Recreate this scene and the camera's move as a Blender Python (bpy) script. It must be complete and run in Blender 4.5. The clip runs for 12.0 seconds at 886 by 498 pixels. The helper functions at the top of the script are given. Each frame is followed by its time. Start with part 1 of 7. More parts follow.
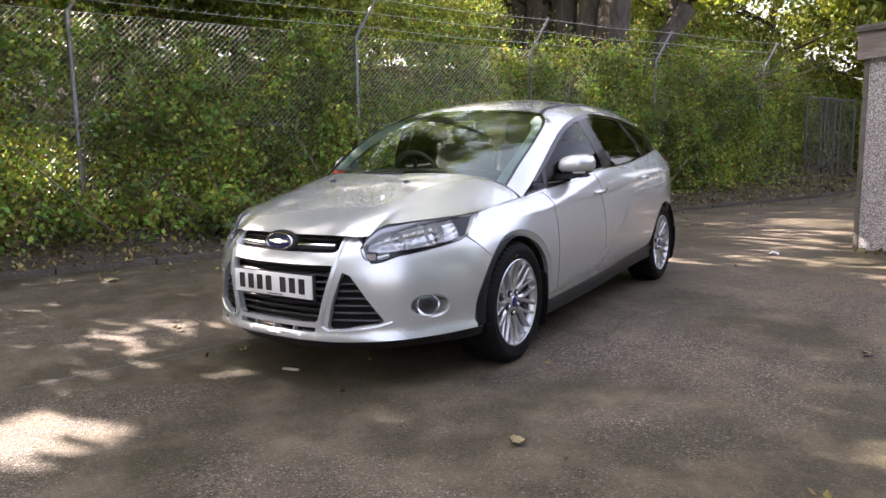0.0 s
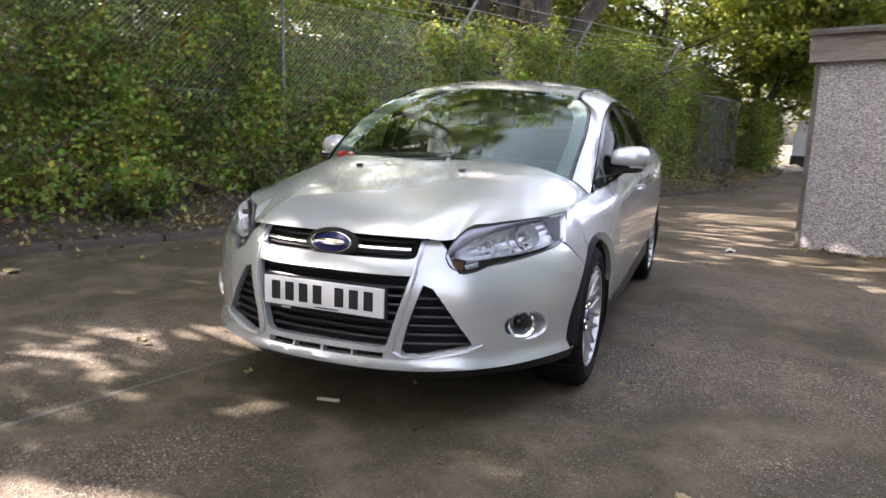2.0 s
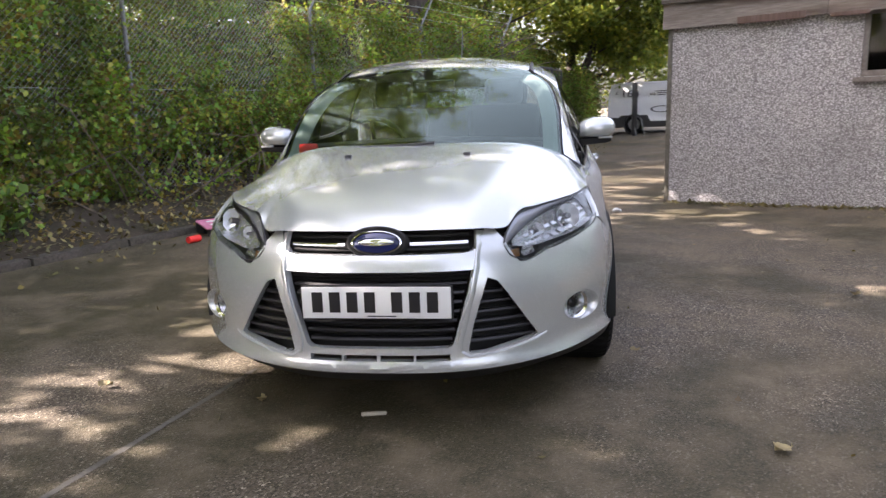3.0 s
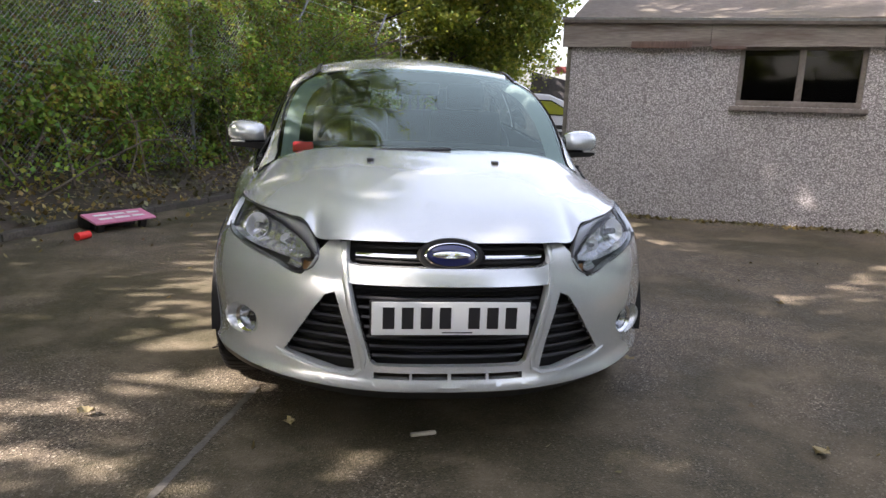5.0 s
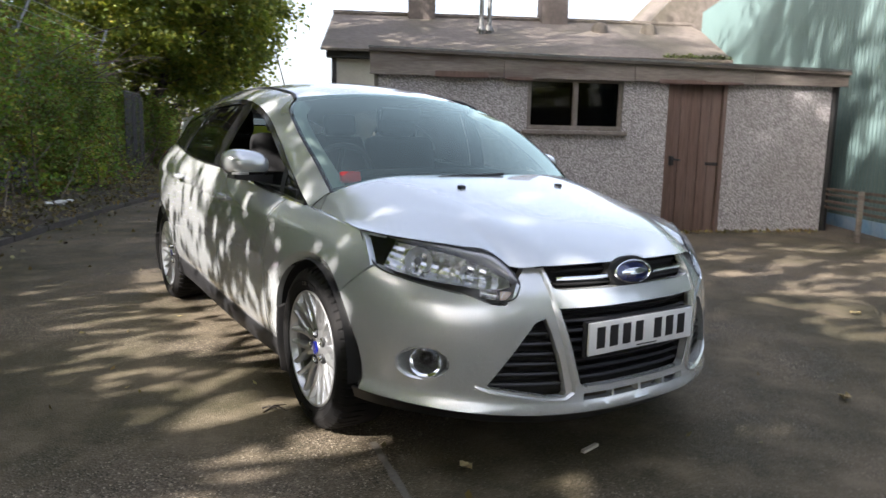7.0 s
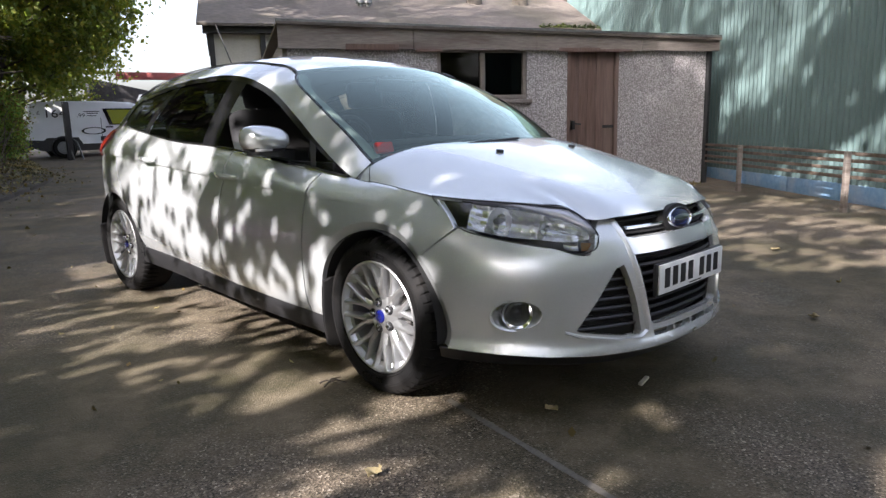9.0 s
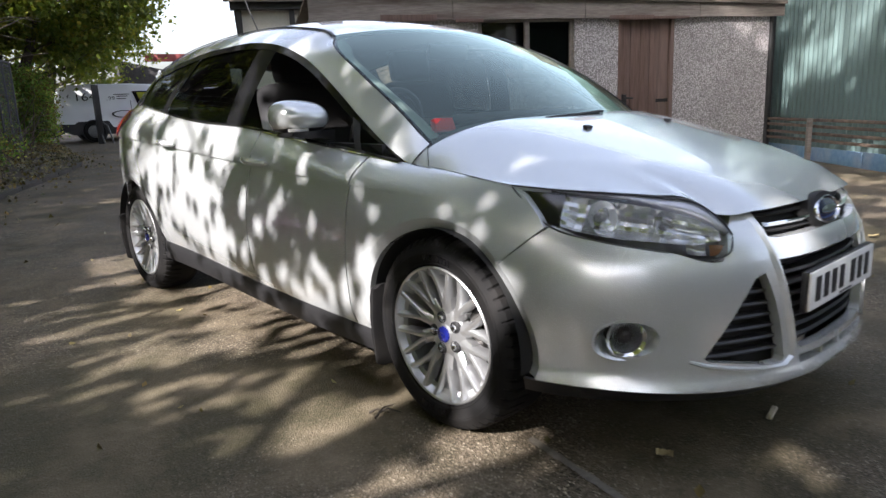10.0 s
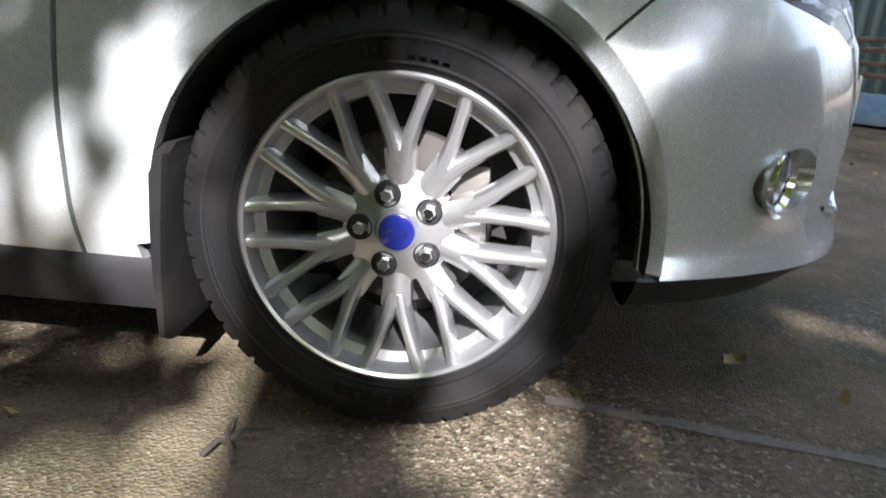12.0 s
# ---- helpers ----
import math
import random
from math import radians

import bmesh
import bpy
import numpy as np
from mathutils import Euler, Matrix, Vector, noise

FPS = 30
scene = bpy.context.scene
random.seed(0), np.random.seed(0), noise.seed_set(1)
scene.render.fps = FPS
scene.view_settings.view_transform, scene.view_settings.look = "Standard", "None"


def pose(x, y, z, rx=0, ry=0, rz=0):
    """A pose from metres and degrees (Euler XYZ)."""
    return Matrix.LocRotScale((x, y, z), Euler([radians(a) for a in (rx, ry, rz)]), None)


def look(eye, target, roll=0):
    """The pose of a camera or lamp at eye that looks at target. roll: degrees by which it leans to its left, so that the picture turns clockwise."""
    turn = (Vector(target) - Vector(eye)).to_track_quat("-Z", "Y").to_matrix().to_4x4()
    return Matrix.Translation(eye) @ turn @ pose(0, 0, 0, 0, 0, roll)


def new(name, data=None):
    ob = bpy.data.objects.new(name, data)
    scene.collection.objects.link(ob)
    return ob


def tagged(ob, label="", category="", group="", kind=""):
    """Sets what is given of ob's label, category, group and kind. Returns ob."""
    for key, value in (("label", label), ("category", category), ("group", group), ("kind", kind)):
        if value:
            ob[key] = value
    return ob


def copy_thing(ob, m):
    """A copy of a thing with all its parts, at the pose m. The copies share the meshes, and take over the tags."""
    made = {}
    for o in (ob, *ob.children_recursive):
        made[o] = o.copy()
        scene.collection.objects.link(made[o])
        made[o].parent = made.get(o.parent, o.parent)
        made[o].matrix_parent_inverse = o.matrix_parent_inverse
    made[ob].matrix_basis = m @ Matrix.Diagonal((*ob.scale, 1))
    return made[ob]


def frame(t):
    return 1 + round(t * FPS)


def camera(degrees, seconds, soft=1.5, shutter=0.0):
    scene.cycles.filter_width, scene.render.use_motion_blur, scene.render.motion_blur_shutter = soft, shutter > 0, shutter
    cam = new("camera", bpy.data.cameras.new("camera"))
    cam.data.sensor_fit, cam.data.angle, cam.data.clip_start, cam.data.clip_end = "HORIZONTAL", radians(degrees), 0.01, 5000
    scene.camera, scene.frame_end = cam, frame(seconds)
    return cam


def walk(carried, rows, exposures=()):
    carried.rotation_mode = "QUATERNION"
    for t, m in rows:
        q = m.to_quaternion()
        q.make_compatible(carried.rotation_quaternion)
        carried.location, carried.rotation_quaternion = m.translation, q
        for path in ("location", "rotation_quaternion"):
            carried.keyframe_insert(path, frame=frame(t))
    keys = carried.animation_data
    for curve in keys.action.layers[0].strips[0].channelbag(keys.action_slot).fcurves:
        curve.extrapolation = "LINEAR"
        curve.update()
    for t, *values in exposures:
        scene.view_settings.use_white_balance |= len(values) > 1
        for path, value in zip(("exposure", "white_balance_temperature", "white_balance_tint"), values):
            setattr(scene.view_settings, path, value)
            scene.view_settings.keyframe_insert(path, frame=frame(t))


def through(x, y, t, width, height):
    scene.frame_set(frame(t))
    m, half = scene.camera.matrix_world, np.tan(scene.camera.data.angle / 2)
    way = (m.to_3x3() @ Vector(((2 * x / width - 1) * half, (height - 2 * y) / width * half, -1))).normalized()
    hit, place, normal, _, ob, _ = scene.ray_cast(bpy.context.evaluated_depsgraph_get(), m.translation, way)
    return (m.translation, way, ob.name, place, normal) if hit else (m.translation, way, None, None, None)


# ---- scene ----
cam = camera(65.6, 12.0, soft=1.4, shutter=0.3)
PATH = [
    (0, (2.462, -3.139, 1.098), (1.376, -1.483, 0.819), -1.0),
    (0.5, (2.314, -3.128, 1.091), (1.26, -1.452, 0.809), 0.6),
    (1, (2.118, -3.105, 1.088), (1.251, -1.327, 0.795), 2.5),
    (1.5, (1.762, -3.003, 1.081), (0.835, -1.265, 0.735), 2.1),
    (2, (1.354, -3.047, 1.11), (0.618, -1.218, 0.776), 2.0),
    (2.5, (0.944, -3.07, 1.121), (0.464, -1.16, 0.775), -0.3),
    (3, (0.519, -3.109, 1.12), (0.274, -1.163, 0.732), -1.9),
    (3.2, (0.374, -3.155, 1.136), (0.221, -1.196, 0.765), -1.4),
    (4.8, (-0.203, -3.059, 1.161), (0.002, -1.106, 0.783), 1.8),
    (5, (-0.296, -3.013, 1.148), (-0.059, -1.066, 0.758), 2.1),
    (5.5, (-0.689, -2.964, 1.164), (-0.198, -1.064, 0.781), 3.1),
    (6, (-1.09, -2.747, 1.129), (-0.498, -0.866, 0.796), 2.5),
    (6.5, (-1.488, -2.602, 1.117), (-0.75, -0.765, 0.832), 2.0),
    (7, (-1.849, -2.445, 1.107), (-0.771, -0.786, 0.811), 1.2),
    (7.2, (-1.953, -2.318, 1.091), (-0.817, -0.704, 0.768), -1.1),
    (8.8, (-2.512, -2.071, 1.076), (-1.138, -0.664, 0.712), -1.6),
    (9, (-2.511, -2.059, 1.075), (-1.132, -0.657, 0.709), -1.3),
    (9.5, (-2.422, -1.91, 1.065), (-1.045, -0.513, 0.673), -1.3),
    (10, (-2.243, -1.568, 1.052), (-0.936, -0.114, 0.63), -2.2),
    (10.5, (-2.132, -1.187, 1.003), (-0.649, 0.078, 0.554), -0.8),
    (11, (-1.953, -0.739, 0.901), (-0.249, 0.18, 0.4), -2.7),
    (11.5, (-1.86, -0.417, 0.689), (-0.004, 0.168, 0.229), 1.2),
    (12, (-1.784, -0.126, 0.604), (0.114, -0.009, -0.015), 2.9),
]
walk(cam, [(t, look(eye, target, roll)) for t, eye, target, roll in PATH], [(0.0, 2.82, 6800, 24), (3.0, 2.75, 6750, 21), (5.5, 2.28, 6700, 17), (7.0, 2.05, 6450, 14), (9.0, 2.04, 6300, 17), (10.7, 2.06, 6280, 15), (12.0, 2.40, 6050, 15)])

# ---- light: sun through the trees on the bank, open sky over the yard ----
SUN_EL, SUN_DIR = 34.0, Vector((-0.985, -0.17, 0.0)).normalized()
world = bpy.data.worlds.new("sky")
scene.world = world
world.use_nodes = True
wn = world.node_tree.nodes
sky = wn.new("ShaderNodeTexSky")
sky.sky_type, sky.sun_disc = "NISHITA", False
sky.sun_elevation = radians(SUN_EL)
sky.sun_rotation = math.atan2(SUN_DIR.x, SUN_DIR.y)
sky.air_density, sky.dust_density, sky.ozone_density = 1.0, 5.0, 1.0
wn["Background"].inputs["Strength"].default_value = 0.15
haze = wn.new("ShaderNodeHueSaturation")
haze.inputs["Saturation"].default_value = 0.60
world.node_tree.links.new(sky.outputs[0], haze.inputs["Color"])
world.node_tree.links.new(haze.outputs[0], wn["Background"].inputs["Color"])
sun_data = bpy.data.lights.new("sun", "SUN")
sun_data.energy, sun_data.angle, sun_data.color = 4.8, radians(0.5), (1.0, 0.95, 0.88)
sun = new("sun", sun_data)
to_sun = SUN_DIR * math.cos(radians(SUN_EL)) + Vector((0, 0, math.sin(radians(SUN_EL))))
sun.matrix_world = look(to_sun * 60, (0, 0, 0))

# ---- materials ----
def mat(name, colour=(0.5, 0.5, 0.5), rough=0.6, metal=0.0, **more):
    m = bpy.data.materials.new(name)
    m.use_nodes = True
    b = m.node_tree.nodes["Principled BSDF"]
    b.inputs["Base Color"].default_value = (*colour, 1)
    b.inputs["Roughness"].default_value = rough
    b.inputs["Metallic"].default_value = metal
    for key, value in more.items():
        b.inputs[key.replace("_", " ")].default_value = value
    return m


def node(m, kind, **values):
    n = m.node_tree.nodes.new(kind)
    for key, value in values.items():
        if key in n.inputs:
            n.inputs[key].default_value = value
        else:
            n.inputs[key.replace("_", " ")].default_value = value
    return n


def link(m, a, b):
    m.node_tree.links.new(a, b)


def place(m, scale=(1, 1, 1), kind="Object"):
    co, mp = node(m, "ShaderNodeTexCoord"), node(m, "ShaderNodeMapping")
    mp.inputs["Scale"].default_value = scale
    link(m, co.outputs[kind], mp.inputs["Vector"])
    return mp.outputs[0]


def noisy(m, vec, scale, detail=4.0, rough=0.55):
    n = node(m, "ShaderNodeTexNoise", Scale=scale, Detail=detail, Roughness=rough)
    link(m, vec, n.inputs["Vector"])
    return n.outputs["Fac"]


def ramp(m, fac, *stops):
    r = node(m, "ShaderNodeValToRGB")
    els = r.color_ramp.elements
    while len(els) < len(stops):
        els.new(0.5)
    for e, (pos, col) in zip(els, stops):
        e.position = pos
        e.color = (*col, 1) if len(col) == 3 else col
    link(m, fac, r.inputs["Fac"])
    return r.outputs["Color"]


def mixed(m, fac, a, b, kind="MIX"):
    n = m.node_tree.nodes.new("ShaderNodeMix")
    n.data_type, n.blend_type = "RGBA", kind
    for sock, v in ((n.inputs[0], fac), (n.inputs[6], a), (n.inputs[7], b)):
        if isinstance(v, (int, float)):
            sock.default_value = v
        elif isinstance(v, tuple):
            sock.default_value = (*v, 1)
        else:
            link(m, v, sock)
    return n.outputs[2]


def bump(m, height, strength=0.3, distance=0.01):
    b = node(m, "ShaderNodeBump", Strength=strength, Distance=distance)
    link(m, height, b.inputs["Height"])
    link(m, b.outputs[0], m.node_tree.nodes["Principled BSDF"].inputs["Normal"])


def base(m, socket, into="Base Color"):
    link(m, socket, m.node_tree.nodes["Principled BSDF"].inputs[into])


def grainy(name, a, b, scale=20.0, rough=0.7, metal=0.0, relief=0.15, stretch=(1, 1, 1), patch=1.5, dirt=(0.06, 0.05, 0.04), soil=0.3):
    """A surface with fine grain between two colours and broad soiled patches."""
    m = mat(name, a, rough, metal)
    v = place(m, stretch)
    fine, broad = noisy(m, v, scale), noisy(m, v, patch, 3.0)
    col = ramp(m, fine, (0.3, a), (0.7, b))
    spots = ramp(m, broad, (0.45, (0, 0, 0)), (0.75, (soil, soil, soil)))
    base(m, mixed(m, spots, col, dirt))
    bump(m, fine, relief, 0.004)
    return m


def leafy(name, *tints, rough=0.55, through=0.42):
    m = mat(name, tints[0], rough)
    g = node(m, "ShaderNodeNewGeometry")
    n = len(tints)
    col = ramp(m, g.outputs["Random Per Island"], *[((i + 0.5) / n, c) for i, c in enumerate(tints)])
    # whole shoots share a tone: darker ivy, fresher or yellowing stems
    v = place(m)
    col = mixed(m, 1.0, col, ramp(m, noisy(m, v, 1.7, 3.0), (0.38, (0.25, 0.30, 0.25)), (0.50, (0.88, 0.92, 0.82)), (0.64, (1.25, 1.12, 0.75))), "MULTIPLY")
    base(m, col)
    t = node(m, "ShaderNodeBsdfTranslucent")
    link(m, mixed(m, 0.25, col, (0.5, 0.5, 0.02)), t.inputs["Color"])
    mix = node(m, "ShaderNodeMixShader", Fac=through)
    link(m, m.node_tree.nodes["Principled BSDF"].outputs[0], mix.inputs[1])
    link(m, t.outputs[0], mix.inputs[2])
    link(m, mix.outputs[0], m.node_tree.nodes["Material Output"].inputs["Surface"])
    return m


def glassy(name, tint, clear=0.8, rough=0.01, film=0.04, sheen=(1, 1, 1)):
    """A thin pane: partly clear, with a true mirror gloss on top."""
    m = mat(name)
    nt = m.node_tree.nodes
    tr, gl = node(m, "ShaderNodeBsdfTransparent", Color=(*tint, 1)), node(m, "ShaderNodeBsdfGlossy", Color=(*sheen, 1), Roughness=rough)
    fr, mx = node(m, "ShaderNodeFresnel", IOR=1.52), node(m, "ShaderNodeMixShader")
    add = node(m, "ShaderNodeMath")
    add.operation = "MULTIPLY_ADD"
    add.inputs[1].default_value, add.inputs[2].default_value = clear, film
    link(m, fr.outputs[0], add.inputs[0])
    link(m, add.outputs[0], mx.inputs[0])
    link(m, tr.outputs[0], mx.inputs[1])
    link(m, gl.outputs[0], mx.inputs[2])
    link(m, mx.outputs[0], nt["Material Output"].inputs["Surface"])
    return m


# silver paint with fine flake under a clear coat
PAINT = mat("silver_paint", (0.62, 0.63, 0.635), 0.36, 0.55, Coat_Weight=1.0, Coat_Roughness=0.03)
_v = place(PAINT)
_f = noisy(PAINT, _v, 900.0, 1.0)
_d = noisy(PAINT, _v, 2.2, 4.0)
base(PAINT, mixed(PAINT, ramp(PAINT, _d, (0.5, (0, 0, 0)), (0.8, (0.10, 0.10, 0.10))), ramp(PAINT, _f, (0.3, (0.585, 0.61, 0.615)), (0.7, (0.625, 0.65, 0.655))), (0.40, 0.39, 0.36)))
base(PAINT, ramp(PAINT, _f, (0.3, (0.24, 0.24, 0.24)), (0.7, (0.28, 0.28, 0.28))), "Roughness")

BLACK = mat("black_plastic", (0.012, 0.012, 0.013), 0.45)
bump(BLACK, noisy(BLACK, place(BLACK), 350.0), 0.2, 0.001)
SHELL = mat("inner_black", (0.006, 0.006, 0.006), 0.8)
GLOSS_BLACK = mat("gloss_black", (0.008, 0.008, 0.009), 0.08)
PILLAR_BLACK = mat("pillar_black", (0.006, 0.006, 0.007), 0.22, Specular_IOR_Level=0.25)
CHROME = mat("chrome", (0.85, 0.86, 0.87), 0.08, 1.0)
ALLOY = mat("alloy", (0.55, 0.56, 0.57), 0.28, 0.85, Coat_Weight=0.5, Coat_Roughness=0.08)
_v = place(ALLOY)
base(ALLOY, mixed(ALLOY, ramp(ALLOY, noisy(ALLOY, _v, 14.0), (0.5, (0, 0, 0)), (0.85, (0.25, 0.25, 0.25))), (0.55, 0.56, 0.57), (0.26, 0.245, 0.225)))
STEEL = mat("brake_steel", (0.10, 0.095, 0.09), 0.5, 0.8)
RUBBER = mat("tyre_rubber", (0.018, 0.018, 0.019), 0.75, Specular_IOR_Level=0.18)
_v = place(RUBBER)
base(RUBBER, mixed(RUBBER, ramp(RUBBER, noisy(RUBBER, _v, 9.0), (0.45, (0, 0, 0)), (0.8, (0.6, 0.6, 0.6))), (0.006, 0.006, 0.0063), (0.021, 0.019, 0.017)))
bump(RUBBER, noisy(RUBBER, _v, 260.0), 0.25, 0.001)
SCREEN = glassy("windscreen_glass", (0.76, 0.87, 0.83), 1.05, 0.012, 0.045, (0.80, 0.97, 0.88))
SIDE_GLASS = glassy("side_glass", (0.50, 0.57, 0.55), 0.48, 0.01, 0.0)
DARK_GLASS = glassy("privacy_glass", (0.10, 0.11, 0.11), 0.55, 0.01, 0.01)
LENS = glassy("lamp_lens", (0.93, 0.95, 0.96), 0.45, 0.01, 0.0)
PANE = glassy("garage_pane", (0.30, 0.31, 0.31), 0.45, 0.04, 0.0)
WHITE_PLATE = mat("plate_white", (0.72, 0.73, 0.72), 0.35)
INK = mat("ink_black", (0.01, 0.01, 0.012), 0.5)
BADGE_BLUE = mat("badge_dark_blue", (0.014, 0.020, 0.095), 0.12, 0.2, Coat_Weight=1.0)
BLUE = mat("badge_blue", (0.012, 0.018, 0.17), 0.12, 0.2, Coat_Weight=1.0)
AMBER = mat("amber_lens", (0.17, 0.075, 0.03), 0.2, Coat_Weight=1.0)
RED_LENS = mat("red_lens", (0.62, 0.016, 0.016), 0.12, Coat_Weight=1.0)
RED = mat("red_tag", (0.80, 0.03, 0.025), 0.45)
PALE_TRIM = grainy("pale_trim", (0.20, 0.24, 0.22), (0.24, 0.28, 0.26), 120.0, 0.8, soil=0.1)
FABRIC = grainy("seat_fabric", (0.014, 0.0145, 0.016), (0.026, 0.026, 0.028), 180.0, 0.9)
DASH = mat("dash_plastic", (0.02, 0.02, 0.021), 0.6)
BRIGHT = mat("lamp_reflector", (0.90, 0.91, 0.92), 0.10, 0.60)
FOG_SILVER = mat("fog_reflector", (0.60, 0.61, 0.62), 0.14, 0.85)
CLEAR_PLASTIC = mat("clear_plastic", (0.34, 0.335, 0.32), 0.18)
LAMP_DARK = mat("lamp_housing", (0.19, 0.19, 0.195), 0.25, 0.4)
LAMP_GREY = mat("lamp_brow_grey", (0.42, 0.415, 0.44), 0.25, 0.6)
LAMP_SILVER = mat("lamp_silver", (0.62, 0.625, 0.63), 0.10, 0.85)
bump(LAMP_SILVER, noisy(LAMP_SILVER, place(LAMP_SILVER, (90, 90, 20)), 1.0), 0.5, 0.004)

# ---- mesh helpers ----
def curve(*keys):
    """A smooth function through keys (t, value, ...)."""
    k = np.array(keys, float)
    t, v = k[:, 0], k[:, 1:]
    h = np.diff(t)
    s = np.diff(v, axis=0) / h[:, None]
    m = np.zeros_like(v)
    m[0], m[-1] = s[0], s[-1]
    for i in range(1, len(t) - 1):
        w = (s[i - 1] * h[i] + s[i] * h[i - 1]) / (h[i] + h[i - 1])
        m[i] = np.where(s[i - 1] * s[i] <= 0, 0.35 * w, w)

    def f(x):
        x = min(max(x, t[0]), t[-1])
        i = min(int(np.searchsorted(t, x, "right")) - 1, len(t) - 2)
        u = (x - t[i]) / h[i]
        a, b = 2 * u ** 3 - 3 * u ** 2 + 1, u ** 3 - 2 * u ** 2 + u
        c, d = -2 * u ** 3 + 3 * u ** 2, u ** 3 - u ** 2
        r = a * v[i] + b * h[i] * m[i] + c * v[i + 1] + d * h[i] * m[i + 1]
        return float(r[0]) if len(r) == 1 else r
    return f


def thing(name, at, label, category, group="", kind=""):
    ob = new(name)
    ob.empty_display_size = 0.1
    ob.location = at
    return tagged(ob, label, category, group, kind)


def finish(name, me, material, parent, label, smooth):
    mats = material if isinstance(material, (list, tuple)) else [material]
    for m in mats:
        me.materials.append(m)
    if smooth:
        me.shade_smooth() if smooth is True else None
        if smooth is not True:
            me.shade_smooth()
            me.set_sharp_from_angle(angle=radians(smooth))
    ob = new(name, me)
    if parent is not None:
        ob.parent = parent
        ob.matrix_parent_inverse = Matrix.Translation(-whole(parent))
    if label:
        ob["label"] = label
    return ob


def whole(ob):
    """Where a thing's own origin lies; parts are built in world metres and lie at the origin."""
    return ob.location.copy() if ob.parent is None else Vector((0, 0, 0))


def part(name, bm, material, parent=None, label="", smooth=35):
    """Links a bmesh, built in world metres, as one mesh object under a thing or a part."""
    bmesh.ops.recalc_face_normals(bm, faces=bm.faces)
    me = bpy.data.meshes.new(name)
    bm.to_mesh(me)
    bm.free()
    return finish(name, me, material, parent, label, smooth)


def raw(name, verts, faces, material, parent=None, label="", smooth=False):
    me = bpy.data.meshes.new(name)
    verts, faces = np.asarray(verts, np.float32), np.asarray(faces, np.int32)
    n = faces.shape[1]
    me.vertices.add(len(verts)), me.loops.add(faces.size), me.polygons.add(len(faces))
    me.vertices.foreach_set("co", verts.ravel())
    me.loops.foreach_set("vertex_index", faces.ravel())
    me.polygons.foreach_set("loop_start", np.arange(0, faces.size, n, dtype=np.int32))
    me.update(calc_edges=True)
    me.validate()
    return finish(name, me, material, parent, label, smooth)


def box(bm, at, size, turn=None, bevel=0.0):
    m = Matrix.Translation(at) @ (turn if turn is not None else Matrix()) @ Matrix.Diagonal((*size, 1))
    r = bmesh.ops.create_cube(bm, size=1.0, matrix=m)
    if bevel:
        edges = list({e for v in r["verts"] for e in v.link_edges})
        bmesh.ops.bevel(bm, geom=edges, offset=bevel, segments=2, affect="EDGES", profile=0.6)
    return r["verts"]


def loft(bm, rows, close=False, caps=False):
    """Quads between rows of points; close joins each row's ends."""
    vs = [[bm.verts.new(p) for p in row] for row in rows]
    n = len(vs[0])
    for a, b in zip(vs, vs[1:]):
        for i in range(n if close else n - 1):
            j = (i + 1) % n
            try:
                bm.faces.new((a[i], a[j], b[j], b[i]))
            except ValueError:
                pass
    if caps and close:
        bm.faces.new(vs[0]), bm.faces.new(vs[-1])
    return vs


def tube(bm, pts, r, n=8, caps=True):
    pts = [Vector(p) for p in pts]
    rows = []
    for i, p in enumerate(pts):
        d = (pts[min(i + 1, len(pts) - 1)] - pts[max(i - 1, 0)]).normalized()
        side = d.cross(Vector((0, 0, 1)) if abs(d.z) < 0.9 else Vector((1, 0, 0))).normalized()
        up = side.cross(d)
        rad = r[i] if isinstance(r, (list, tuple)) else r
        rows.append([p + rad * (math.cos(a) * side + math.sin(a) * up) for a in (2 * math.pi * k / n for k in range(n))])
    loft(bm, rows, True, caps)


def revolve(bm, profile, centre, axis=Vector((1, 0, 0)), n=48, closed=False):
    """Spins (radius, along) points round the axis."""
    c, ax = Vector(centre), Vector(axis).normalized()
    u = ax.orthogonal().normalized()
    w = ax.cross(u)
    rows = [[c + ax * h + r * (math.cos(a) * u + math.sin(a) * w) for a in (2 * math.pi * k / n for k in range(n))] for r, h in profile]
    if closed:
        rows.append(rows[0])
    loft(bm, rows, True)
    bmesh.ops.remove_doubles(bm, verts=bm.verts, dist=1e-5)


